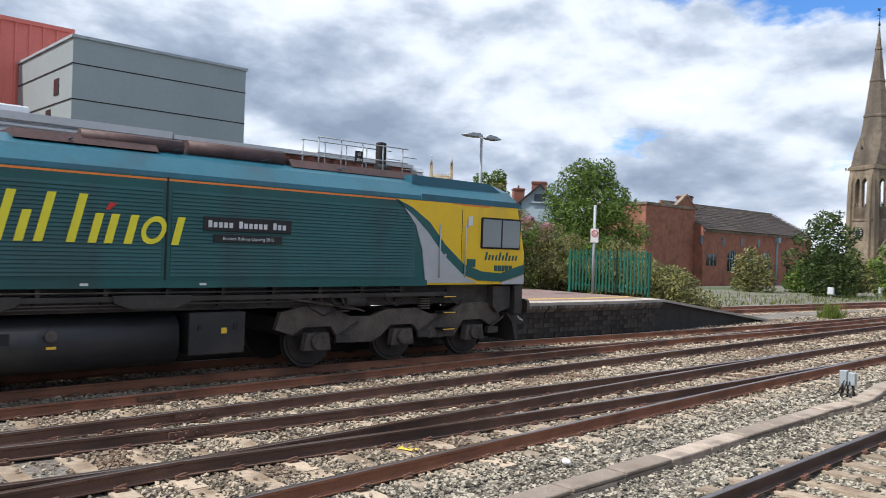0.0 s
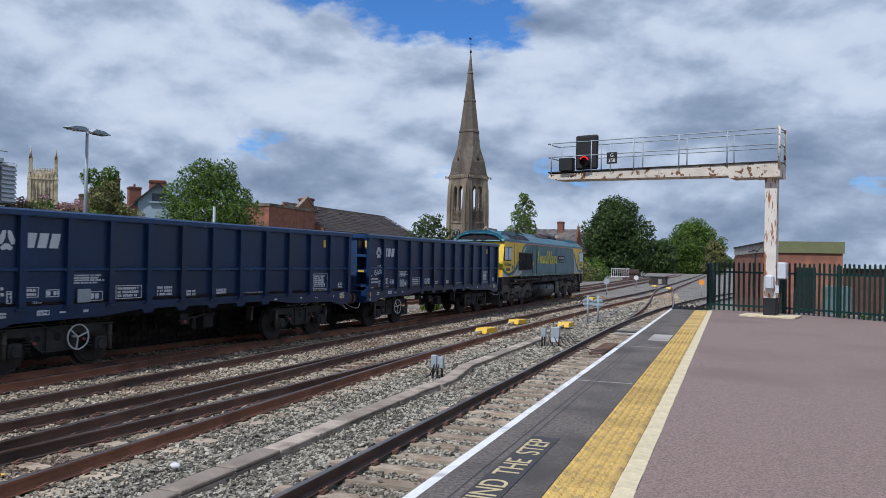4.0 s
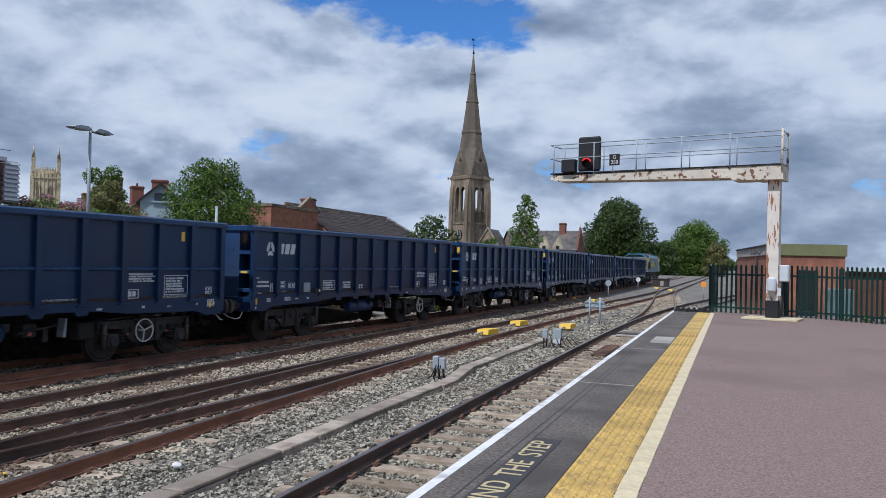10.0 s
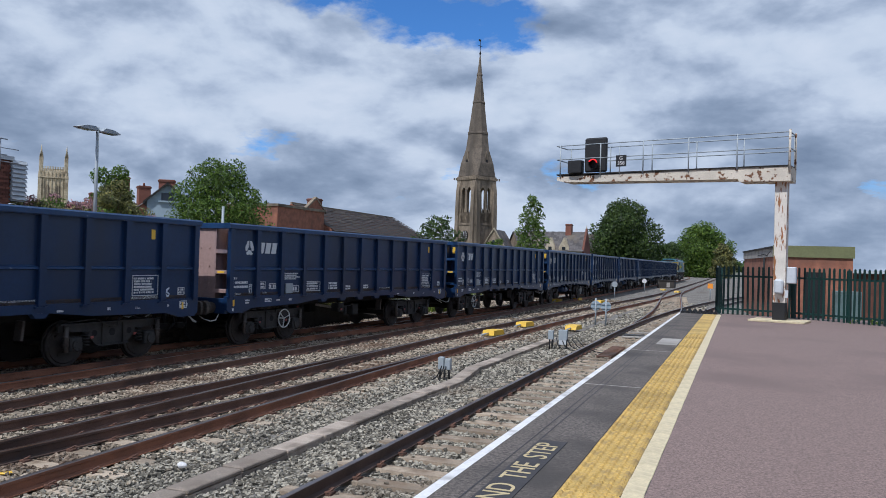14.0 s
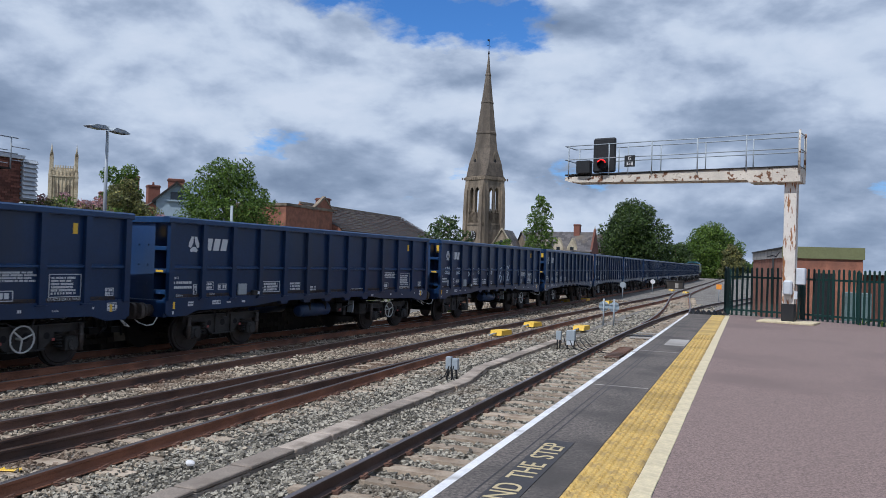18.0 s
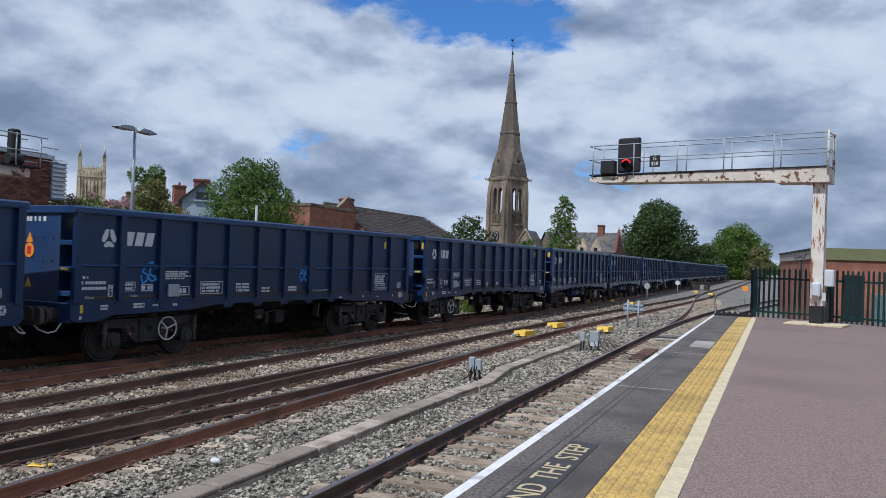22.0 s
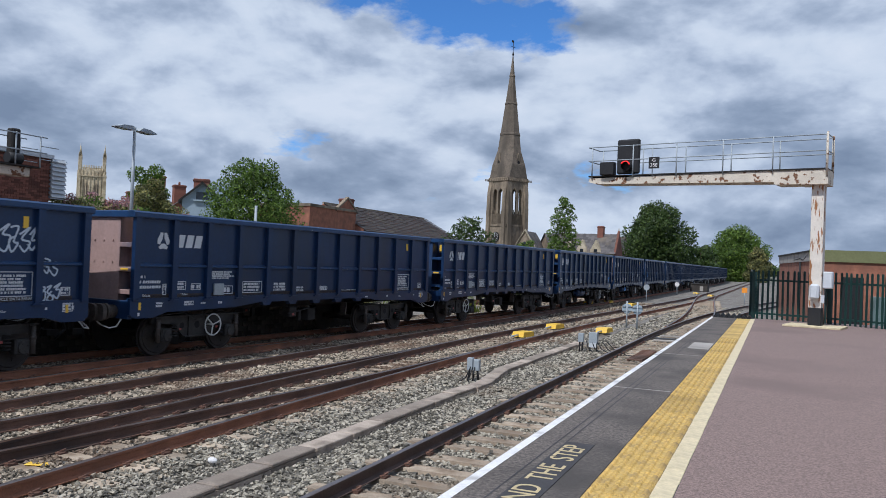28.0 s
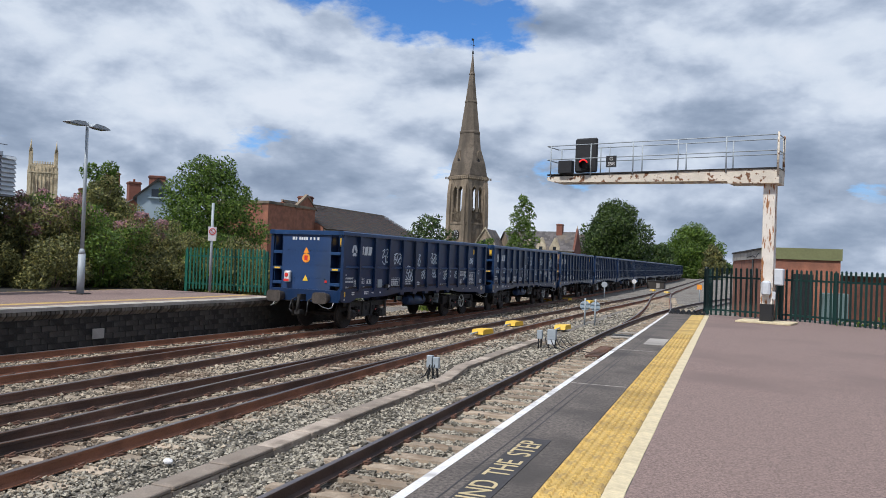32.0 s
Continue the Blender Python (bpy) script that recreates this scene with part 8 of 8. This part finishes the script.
def tree(name, x, y, z0, top, width, label, n=5200, size=0.16, seed=1, leafm="leaf", trunk=0.22, crown_low=0.3, clumps=26, slim=False, category="tree"):
    r = root(name, pose(x, y, z0), label=label, category=category)
    rr = random.Random(seed)
    H = top - z0
    cz0 = H * crown_low
    b = bmesh.new()
    tube(b, (0, 0, -0.2), (rr.uniform(-0.2, 0.2), rr.uniform(-0.2, 0.2), H * 0.55), trunk, trunk * 0.5, n=8)
    tube(b, (0, 0, H * 0.5), (rr.uniform(-0.3, 0.3), rr.uniform(-0.3, 0.3), H * 0.88), trunk * 0.5, trunk * 0.12, n=6)
    cl = []
    for k in range(clumps):
        u = (k + 0.5) / clumps
        zz = cz0 + (H - cz0) * (0.04 + 0.90 * u)
        prof = math.sin(math.pi * min(1, max(0.06, 0.14 + 0.82 * u))) ** (0.75 if not slim else 0.9)
        a = k * 2.4 + rr.uniform(-0.4, 0.4)
        rad = width / 2 * prof * rr.uniform(0.30, 0.80)
        cr = width * rr.uniform(0.15, 0.25) * (1 - 0.45 * u)
        px, py = rad * math.cos(a), rad * math.sin(a)
        cl.append((px, py, zz, cr))
        tube(b, (px * 0.1, py * 0.1, max(H * 0.15, zz - rad * 0.7 - 0.3)), (px, py, zz), trunk * 0.22, trunk * 0.05, n=5)
    part("trunk", b, M["bark"], r, "brown trunk with limbs")
    v, f = leaves(cl, n, size, seed)
    raw("crown", v, f, M[leafm], r, "uneven crown of green leaves")
    return r


def bush(x, y, z0, w, d, h, label, n, size, seed, leafm="leafbush", flowers=0):
    r = root("bush", pose(x, y, z0), label=label, category="bush", group="bushes behind the platform")
    rr = random.Random(seed)
    cl = []
    b = bmesh.new()
    for k in range(34):
        px, py = rr.uniform(-w / 2, w / 2), rr.uniform(-d / 2, d / 2)
        e = 1 - 0.55 * (abs(px) / (w / 2)) ** 2 * 0.8 - 0.25 * (abs(py) / (d / 2)) ** 2
        zz = h * e * rr.uniform(0.10, 0.90)
        cr = rr.uniform(0.38, 0.72)
        cl.append((px, py, zz, cr))
        tube(b, (px * 0.3, py * 0.3, 0), (px, py, zz + cr * 0.6), 0.03, 0.01, n=5)
    part("stems", b, M["bark"], r)
    v, f = leaves(cl, n, size, seed, 0.5)
    raw("foliage", v, f, M[leafm], r, "dense narrow leaves")
    if flowers:
        fl = [(c[0], c[1], c[2] + c[3] * 0.7, 0.3) for c in cl if c[2] > h * 0.45]
        if fl:
            v, f = leaves(fl, flowers, 0.07, seed + 50)
            raw("blossom", v, f, M["flower"], r, "faded mauve blossom")["kind"] = "stuff"
    return r


def greenery():
    rr = random.Random(21)
    spec = [(-23.3, 21.4, 3.6, 4.5), (-22.6, 23.2, 3.2, 3.7), (-23.2, 25.2, 3.4, 4.0), (-22.2, 27.4, 3.4, 3.9), (-21.0, 27.8, 3.2, 3.3), (-19.4, 28.0, 3.4, 3.2), (-24.8, 23.4, 3.4, 4.6), (-25.0, 26.6, 3.6, 4.4), (-17.8, 27.6, 2.8, 2.6), (-25.6, 21.6, 3.8, 4.2), (-26.6, 24.6, 4.2, 4.1), (-25.6, 28.4, 4.4, 5.3), (-24.6, 20.6, 3.0, 4.2)]
    for k, (x, y, w, h) in enumerate(spec):
        bush(x, y, P - 0.2 if y < 26 else 0.1, w, w, h - 0.25, "overgrown buddleia bush with faded mauve blossom behind the platform" if k in (0, 2, 6, 9, 10) else "dense olive-green bush behind the platform", 15000, 0.068, 100 + k, "leafbush" if k % 3 != 1 else "leaf", 2200 if k in (0, 2, 6, 9, 10) else 0)
    tree("tree", -30.3, 40, -0.4, 8.25, 7.2, "broad leafy green tree behind the far platform", 38000, 0.105, 31, "leaf", 0.22, 0.12, 60)
    tree("tree", -34.8, 36, -0.4, 7.6, 4.5, "ragged green tree beside the brick chimneys", 13000, 0.10, 32, "leaf", 0.16, 0.15, 22)
    tree("tree", -31.5, 32.5, -0.4, 6.3, 4.0, "yellowish green tree above the bushes", 14000, 0.10, 36, "leafbush", 0.16, 0.1, 22)
    tree("tree", -18.2, 70, -0.4, 8.9, 3.7, "slim young green tree beside the siding", 8000, 0.12, 33, "leaf", 0.10, 0.10, 44, slim=True)
    tree("tree", -23.6, 60, -0.4, 6.3, 5.6, "bushy green tree beside the siding", 5600, 0.16, 34, "leafdark", 0.14, 0.02, 30)
    tree("tree", -20.6, 66, -0.4, 4.6, 4.2, "low green bush beside the siding", 3600, 0.16, 35, "leaf", 0.1, 0.0, 22)
    tree("tree", -22.3, 160, -0.4, 15.4, 16.0, "large dark rounded tree beyond the tracks", 26000, 0.34, 41, "leafdark", 0.45, 0.06, 70)
    tree("tree", -28.6, 176, -0.4, 11.5, 11.0, "dark leafy tree behind the line", 6000, 0.40, 42, "leafdark", 0.35, 0.04, 30)
    tree("tree", -12.0, 258, -0.4, 16.0, 21.0, "large bright green tree where the line curves away", 24000, 0.42, 43, "leaf", 0.5, 0.02, 70)
    tree("tree", -5.0, 235, -0.4, 9.6, 8.0, "brownish green bush tree at the line side", 4500, 0.4, 44, "leafbush", 0.3, 0.02, 26)
    tree("tree", -20.5, 240, -0.4, 9.5, 14.0, "dark green tree behind the curve", 6000, 0.5, 45, "leafdark", 0.3, 0.0, 30)
    for k in range(10):
        x, y = -31 + rr.uniform(-1.5, 1.5) + k * 1.35, 66 + k * 5.5
        tree("shrub", x, y, -0.4, rr.uniform(2.2, 3.8), rr.uniform(4, 6), "low green shrub beside the railway siding", 2200, 0.18, 60 + k, "leaf" if k % 2 else "leafbush", 0.06, 0.0, 16, category="bush")
    for k in range(5):
        tree("shrub", -26.5 + k * 1.6, 104 + k * 5, -0.4, rr.uniform(2.6, 4.2), 5.0, "green shrub below the stone houses", 2200, 0.22, 80 + k, "leaf", 0.06, 0.0, 16, category="bush")
    for k in range(6):
        bush(3.6 + k * 0.9 + rr.uniform(-0.2, 0.2), 25.5 - k * 0.85, 0.2, 1.2, 1.0, 1.0 + 0.3 * (k > 2), "green weeds growing through the fence", 1100, 0.07, 200 + k, "leaf")
    # grass tufts and weeds along the siding and the ramp
    rs = np.random.RandomState(9)
    pts = []
    for k in range(5200):
        y = rs.uniform(26, 90)
        x = -21.5 - rs.exponential(2.5) + max(0, y - 30) * 0.075
        pts.append((x, y, -0.42, rs.uniform(0.15, 0.7)))
    for k in range(220):
        pts.append((-14.6 + rs.normal(0, 0.2), 37 + rs.normal(0, 0.3), -0.2, rs.uniform(0.3, 0.9)))
    for k in range(500):
        pts.append((rs.uniform(-1.0, 2.0), rs.uniform(30, 44), -0.42, rs.uniform(0.1, 0.5)))
    v, f = [], []
    for x, y, z, h in pts:
        a = rs.uniform(0, 6.28)
        dx, dy = 0.03 * math.cos(a), 0.03 * math.sin(a)
        lx, ly = rs.normal(0, 0.25, 2) * h
        k = len(v)
        v += [(x - dx, y - dy, z), (x + dx, y + dy, z), (x + lx, y + ly, z + h)]
        f.append((k, k + 1, k + 2))
    tagged(raw("grass", v, f, M["grass"]), "rough green and yellow grass and weeds beside the siding", "grass", kind="stuff")
    # far tree line and low hills closing the distance
    for nm, yy, h0, sd, m, lab in (("far_woods", 420, 11, 5, "leafdark", "distant dark tree line"),):
        cl = []
        for k in range(212):
            x = -420 + k * 2.1
            cl.append((x, yy + rr.uniform(-8, 8), rr.uniform(2, h0 * (0.45 + 0.35 * noise.noise((x * 0.02, 3, 0)))), rr.uniform(2.5, 5)))
        v, f = leaves(cl, 26000, 1.1, sd)
        tagged(raw(nm, v, f, M[m]), lab, "woods", kind="stuff")


greenery()


# ---- trackside equipment ----
def yellow_cover(x, y, a, label="yellow point machine cover beside the rail"):
    r = root("point_machine_cover", pose(x, y, -0.14, 0, 0, a), label=label, category="point machine", group="point machine covers")
    b = bmesh.new()
    prism(b, [(-0.42, 0), (0.42, 0), (0.36, 0.17), (-0.36, 0.17)], "y", -0.22, 0.22)
    part("cover", b, M["sign_yellow"], r)
    part("rodding", tubem((-0.9, 0.0, 0.05), (-0.4, 0.0, 0.07), 0.03), M["galv"], r)
    return r


def low_bank():
    """Low dark brick bank beside the main line, with a pale cap stone at one end."""
    r = root("loading_bank", pose(-9.0, 103, -0.3), label="low dark brick bank with a stone top beside the rails", category="retaining wall")
    part("wall", boxm(-1.05, 1.0, -1.4, 1.4, 0, 0.95, 0.02), M["wallstone"], r)
    part("top", boxm(-1.1, 1.05, -1.45, 1.45, 0.95, 1.1, 0.02), M["wallstone"], r, "dark weathered stone top")
    part("panel", boxm(0.1, 0.5, -1.43, -1.405, 0.2, 0.8, 0.005), M["concrete"], r, "pale concrete panel")


low_bank()


def timber_grille():
    """Dark slatted timber panel and loose pale boards lying in the track by the platform."""
    r = root("timber_grille", pose(-3.82, 23.2, -0.19), label="dark brown slatted timber grille lying between the rails", category="grille")
    for k in range(9):
        part("slat", boxm(-0.21, 0.21, -1.4 + k * 0.34, -1.27 + k * 0.34, 0.03, 0.07, 0.006), M["railbrown"], r)
    for dx in (-0.17, 0.17):
        part("bearer", boxm(dx - 0.03, dx + 0.03, -1.42, 1.5, 0, 0.03), M["railbrown"], r)
    for x, y, a, w in ((-3.8, 28.3, 4, 0.42), (-3.75, 29.2, -3, 0.5), (-3.85, 30.3, 6, 0.4)):
        b = obj("loose_board", boxm(-w, w, -0.11, 0.11, -0.05, 0.0, 0.006), M["concrete"])
        b.matrix_basis = pose(x, y, -0.1, 0, 0, a)
        tagged(b, "pale weathered board lying across the track bed", "board", group="loose boards")


timber_grille()


def trackside():
    for x, y, a in ((-8.37, 26.2, 80), (-8.42, 30.7, 80), (-6.38, 30.4, 85), (-11.9, 52.5, 85), (-11.2, 56, 85), (-9.2, 53.4, 80), (-6.3, 83.5, 80), (-8.2, 89.2, 80)):
        yellow_cover(x, y, a)
    # location boxes on legs
    r = root("trackside_box", pose(-6.32, 15.85, -0.18), label="small grey trackside junction boxes on a black stand", category="junction box")
    for dx, h in ((-0.075, 0.27), (0.075, 0.24)):
        part("box", boxm(dx - 0.065, dx + 0.065, -0.06, 0.06, 0.2, 0.2 + h, 0.01), M["galv"], r)
    for dx in (-0.12, 0.0, 0.12):
        part("leg", tubem((dx, 0, -0.05), (dx * 0.7, 0, 0.28), 0.025, n=6), M["black"], r)
    for k in range(3):
        b = bmesh.new()
        rail_between(b, [(0.05 * k - 0.05, -0.05, 0.28), (0.08 * k - 0.12, -0.15, 0.05), (0.2 * k - 0.2, -0.3, -0.02)], 0.014)
        part("cable", b, M["black"], r)
    r = root("trackside_box", pose(-5.35, 23.6, -0.18), label="grey trackside cabinet with black cables on a stand", category="junction box")
    part("box", boxm(-0.13, 0.13, -0.1, 0.1, 0.25, 0.56, 0.012), M["galv"], r)
    part("label_plate", boxm(-0.11, 0.11, -0.125, -0.1, 0.12, 0.25), M["palegrey"], r)
    part("small_box", boxm(-0.46, -0.3, -0.07, 0.07, 0.25, 0.52, 0.01), M["galv"], r)
    for dx in (-0.42, -0.34, -0.1, 0.1):
        part("leg", tubem((dx, 0, -0.05), (dx, 0, 0.26), 0.025, n=6), M["black"], r)
    for k in range(5):
        b = bmesh.new()
        rail_between(b, [(-0.2 + 0.16 * k, -0.05, 0.3), (-0.1 + 0.2 * k, -0.25, 0.1), (0.1 + 0.25 * k, -0.35, -0.02), (0.5 + 0.2 * k, -0.2, -0.03)], 0.016)
        part("cable", b, M["black"], r)
    # backs of two round track signs
    for x, y in ((-6.15, 34.0), (-5.66, 33.7)):
        s = root("track_sign", pose(x, y, -0.18, 0, 0, 8), label="back of a grey round track sign on a post", category="track sign", group="track signs")
        part("post", tubem((0, 0, -0.05), (0, 0, 1.15), 0.035, n=8), M["galv"], s)
        b = bmesh.new()
        tube(b, (0, 0.03, 0.82), (0, 0.045, 0.82), 0.215, n=22)
        part("disc", b, M["blueblack"], s)
        for z in (0.74, 0.92):
            part("bracket", boxm(-0.2, 0.2, -0.01, 0.03, z - 0.02, z + 0.02), M["galv"], s)
    for x, y in ((-9.7, 63.5), (-9.6, 83.5)):
        s = root("track_sign", pose(x, y, -0.18), label="small pale round track sign on a post", category="track sign", group="track signs")
        part("post", tubem((0, 0, -0.05), (0, 0, 1.2), 0.04, n=8), M["galv"], s)
        b = bmesh.new()
        tube(b, (0, -0.03, 1.1), (0, -0.05, 1.1), 0.24, n=20)
        part("disc", b, M["white" if y > 70 else "galv"], s)
    for x, y in ((-22.5, 58), (-21.6, 65.5), (-20.4, 69.3)):
        s = root("marker_post", pose(x, y, -0.4), label="small pale grey marker box beside the siding", category="marker", group="siding markers")
        part("stem", tubem((0, 0, 0), (0, 0, 0.5), 0.04), M["galv"], s)
        part("head", boxm(-0.2, 0.2, -0.12, 0.12, 0.45, 0.95, 0.02), M["palegrey"], s)
    s = root("buffer_stop", pose(-15.5, 128, 0), label="rusty brown buffer stop at the end of the siding", category="buffer stop")
    part("frame", boxm(-1.2, 1.2, 0, 0.4, -0.3, 1.5), M["rustpipe"], s)
    part("beam", boxm(-1.4, 1.4, -0.2, 0.0, 0.8, 1.3), M["rustpipe"], s)
    w = root("bridge_parapet", pose(-17, 118, 0), label="white railings on a low bridge beside the tracks", category="railing")
    for k in range(9):
        part("baluster", boxm(k * 0.3 - 0.03, k * 0.3 + 0.03, -0.03, 0.03, 0.2, 1.6), M["white"], w)
    for z in (0.4, 1.55):
        part("railing", boxm(-0.1, 2.6, -0.04, 0.04, z, z + 0.08), M["white"], w)
    part("wall", boxm(-12, 1.2, 0.1, 0.6, -0.45, 0.5), M["concrete"], w)
    sg = root("warning_board", pose(-2.57, 67.0, -0.2), label="small orange warning board beyond the platform ramp", category="sign")
    part("post", tubem((0, 0, 0), (0, 0, 1.2), 0.03), M["galv"], sg)
    part("board", boxm(-0.2, 0.2, -0.045, -0.03, 0.98, 1.38), M["sign_orange"], sg)
    # concrete cable trough: base and lids
    t = root("cable_trough", label="concrete cable trough with worn lids beside the track", category="cable trough")
    lid = boxm(-0.15, 0.15, -0.485, 0.485, 0, 0.05, 0.012)
    me = bpy.data.meshes.new("lid")
    lid.to_mesh(me)
    lid.free()
    me.materials.append(M["trough"])
    sd = boxm(-0.145, 0.145, -0.495, 0.495, -0.22, 0.0)
    ms = bpy.data.meshes.new("trough_unit")
    sd.to_mesh(ms)
    sd.free()
    ms.materials.append(M["trough"])
    y = -5.0
    while y < 25.9:
        a = math.degrees(-math.atan((trough_x(y + 0.5) - trough_x(y - 0.5))))
        for nm, mm, dz in (("lid", me, 0.0), ("trough_unit", ms, -0.002)):
            o = new(nm, mm)
            o.parent = t
            o.matrix_basis = pose(trough_x(y), y, -0.155 + dz + random.uniform(-0.006, 0.006), random.uniform(-0.5, 0.5), random.uniform(-0.5, 0.5), a + random.uniform(-0.6, 0.6))
        y += 1.0
    # fishplates on the rails, pads, a pale stone
    for fx, o, y in ((x_mid, 0.7525, 4.9), (x_left, -0.7525, 4.4), (x_mid, -0.7525, 5.0), (x_left, -0.7525, 17.6), (x_left, 0.7525, 16.3), (x_far, 0.7525, 17.2)):
        s = root("fishplate", pose(fx(y) + o + 0.035, y, -0.085), label="rusty bolted rail joint plate", category="rail joint", group="rail joints")
        part("plate", boxm(-0.012, 0.012, -0.3, 0.3, -0.045, 0.04), M["clip"], s)
        for k in range(4):
            part("bolt", tubem((0.01, -0.21 + 0.14 * k, 0), (0.035, -0.21 + 0.14 * k, 0), 0.022, n=6), M["clip"], s)
    for x, y, m, lab, sz in ((-12.75, 20.6, "white", "pale stone lying by the rail", 0.11), (-6.5, 7.4, "white", "white stone in the ballast", 0.06), (-8.15, 6.35, "sign_yellow", "yellow plastic pad on a sleeper", 0.1)):
        s = bmesh.new()
        if m == "white":
            bmesh.ops.create_icosphere(s, subdivisions=2, radius=sz)
            for v in s.verts:
                v.co *= 1 + 0.5 * noise.noise(v.co * 12)
                v.co.z *= 0.6
        else:
            box(s, -0.13, 0.13, -0.07, 0.07, -0.006, 0.006, bevel=0.004)
        o = tagged(obj("pale_stone" if m == "white" else "plastic_pad", s, M[m]), lab, "stone" if m == "white" else "pad")
        o.matrix_basis = pose(x, y, -0.13 if m == "white" else -0.165, 0, 0, 20)


trackside()


motions()
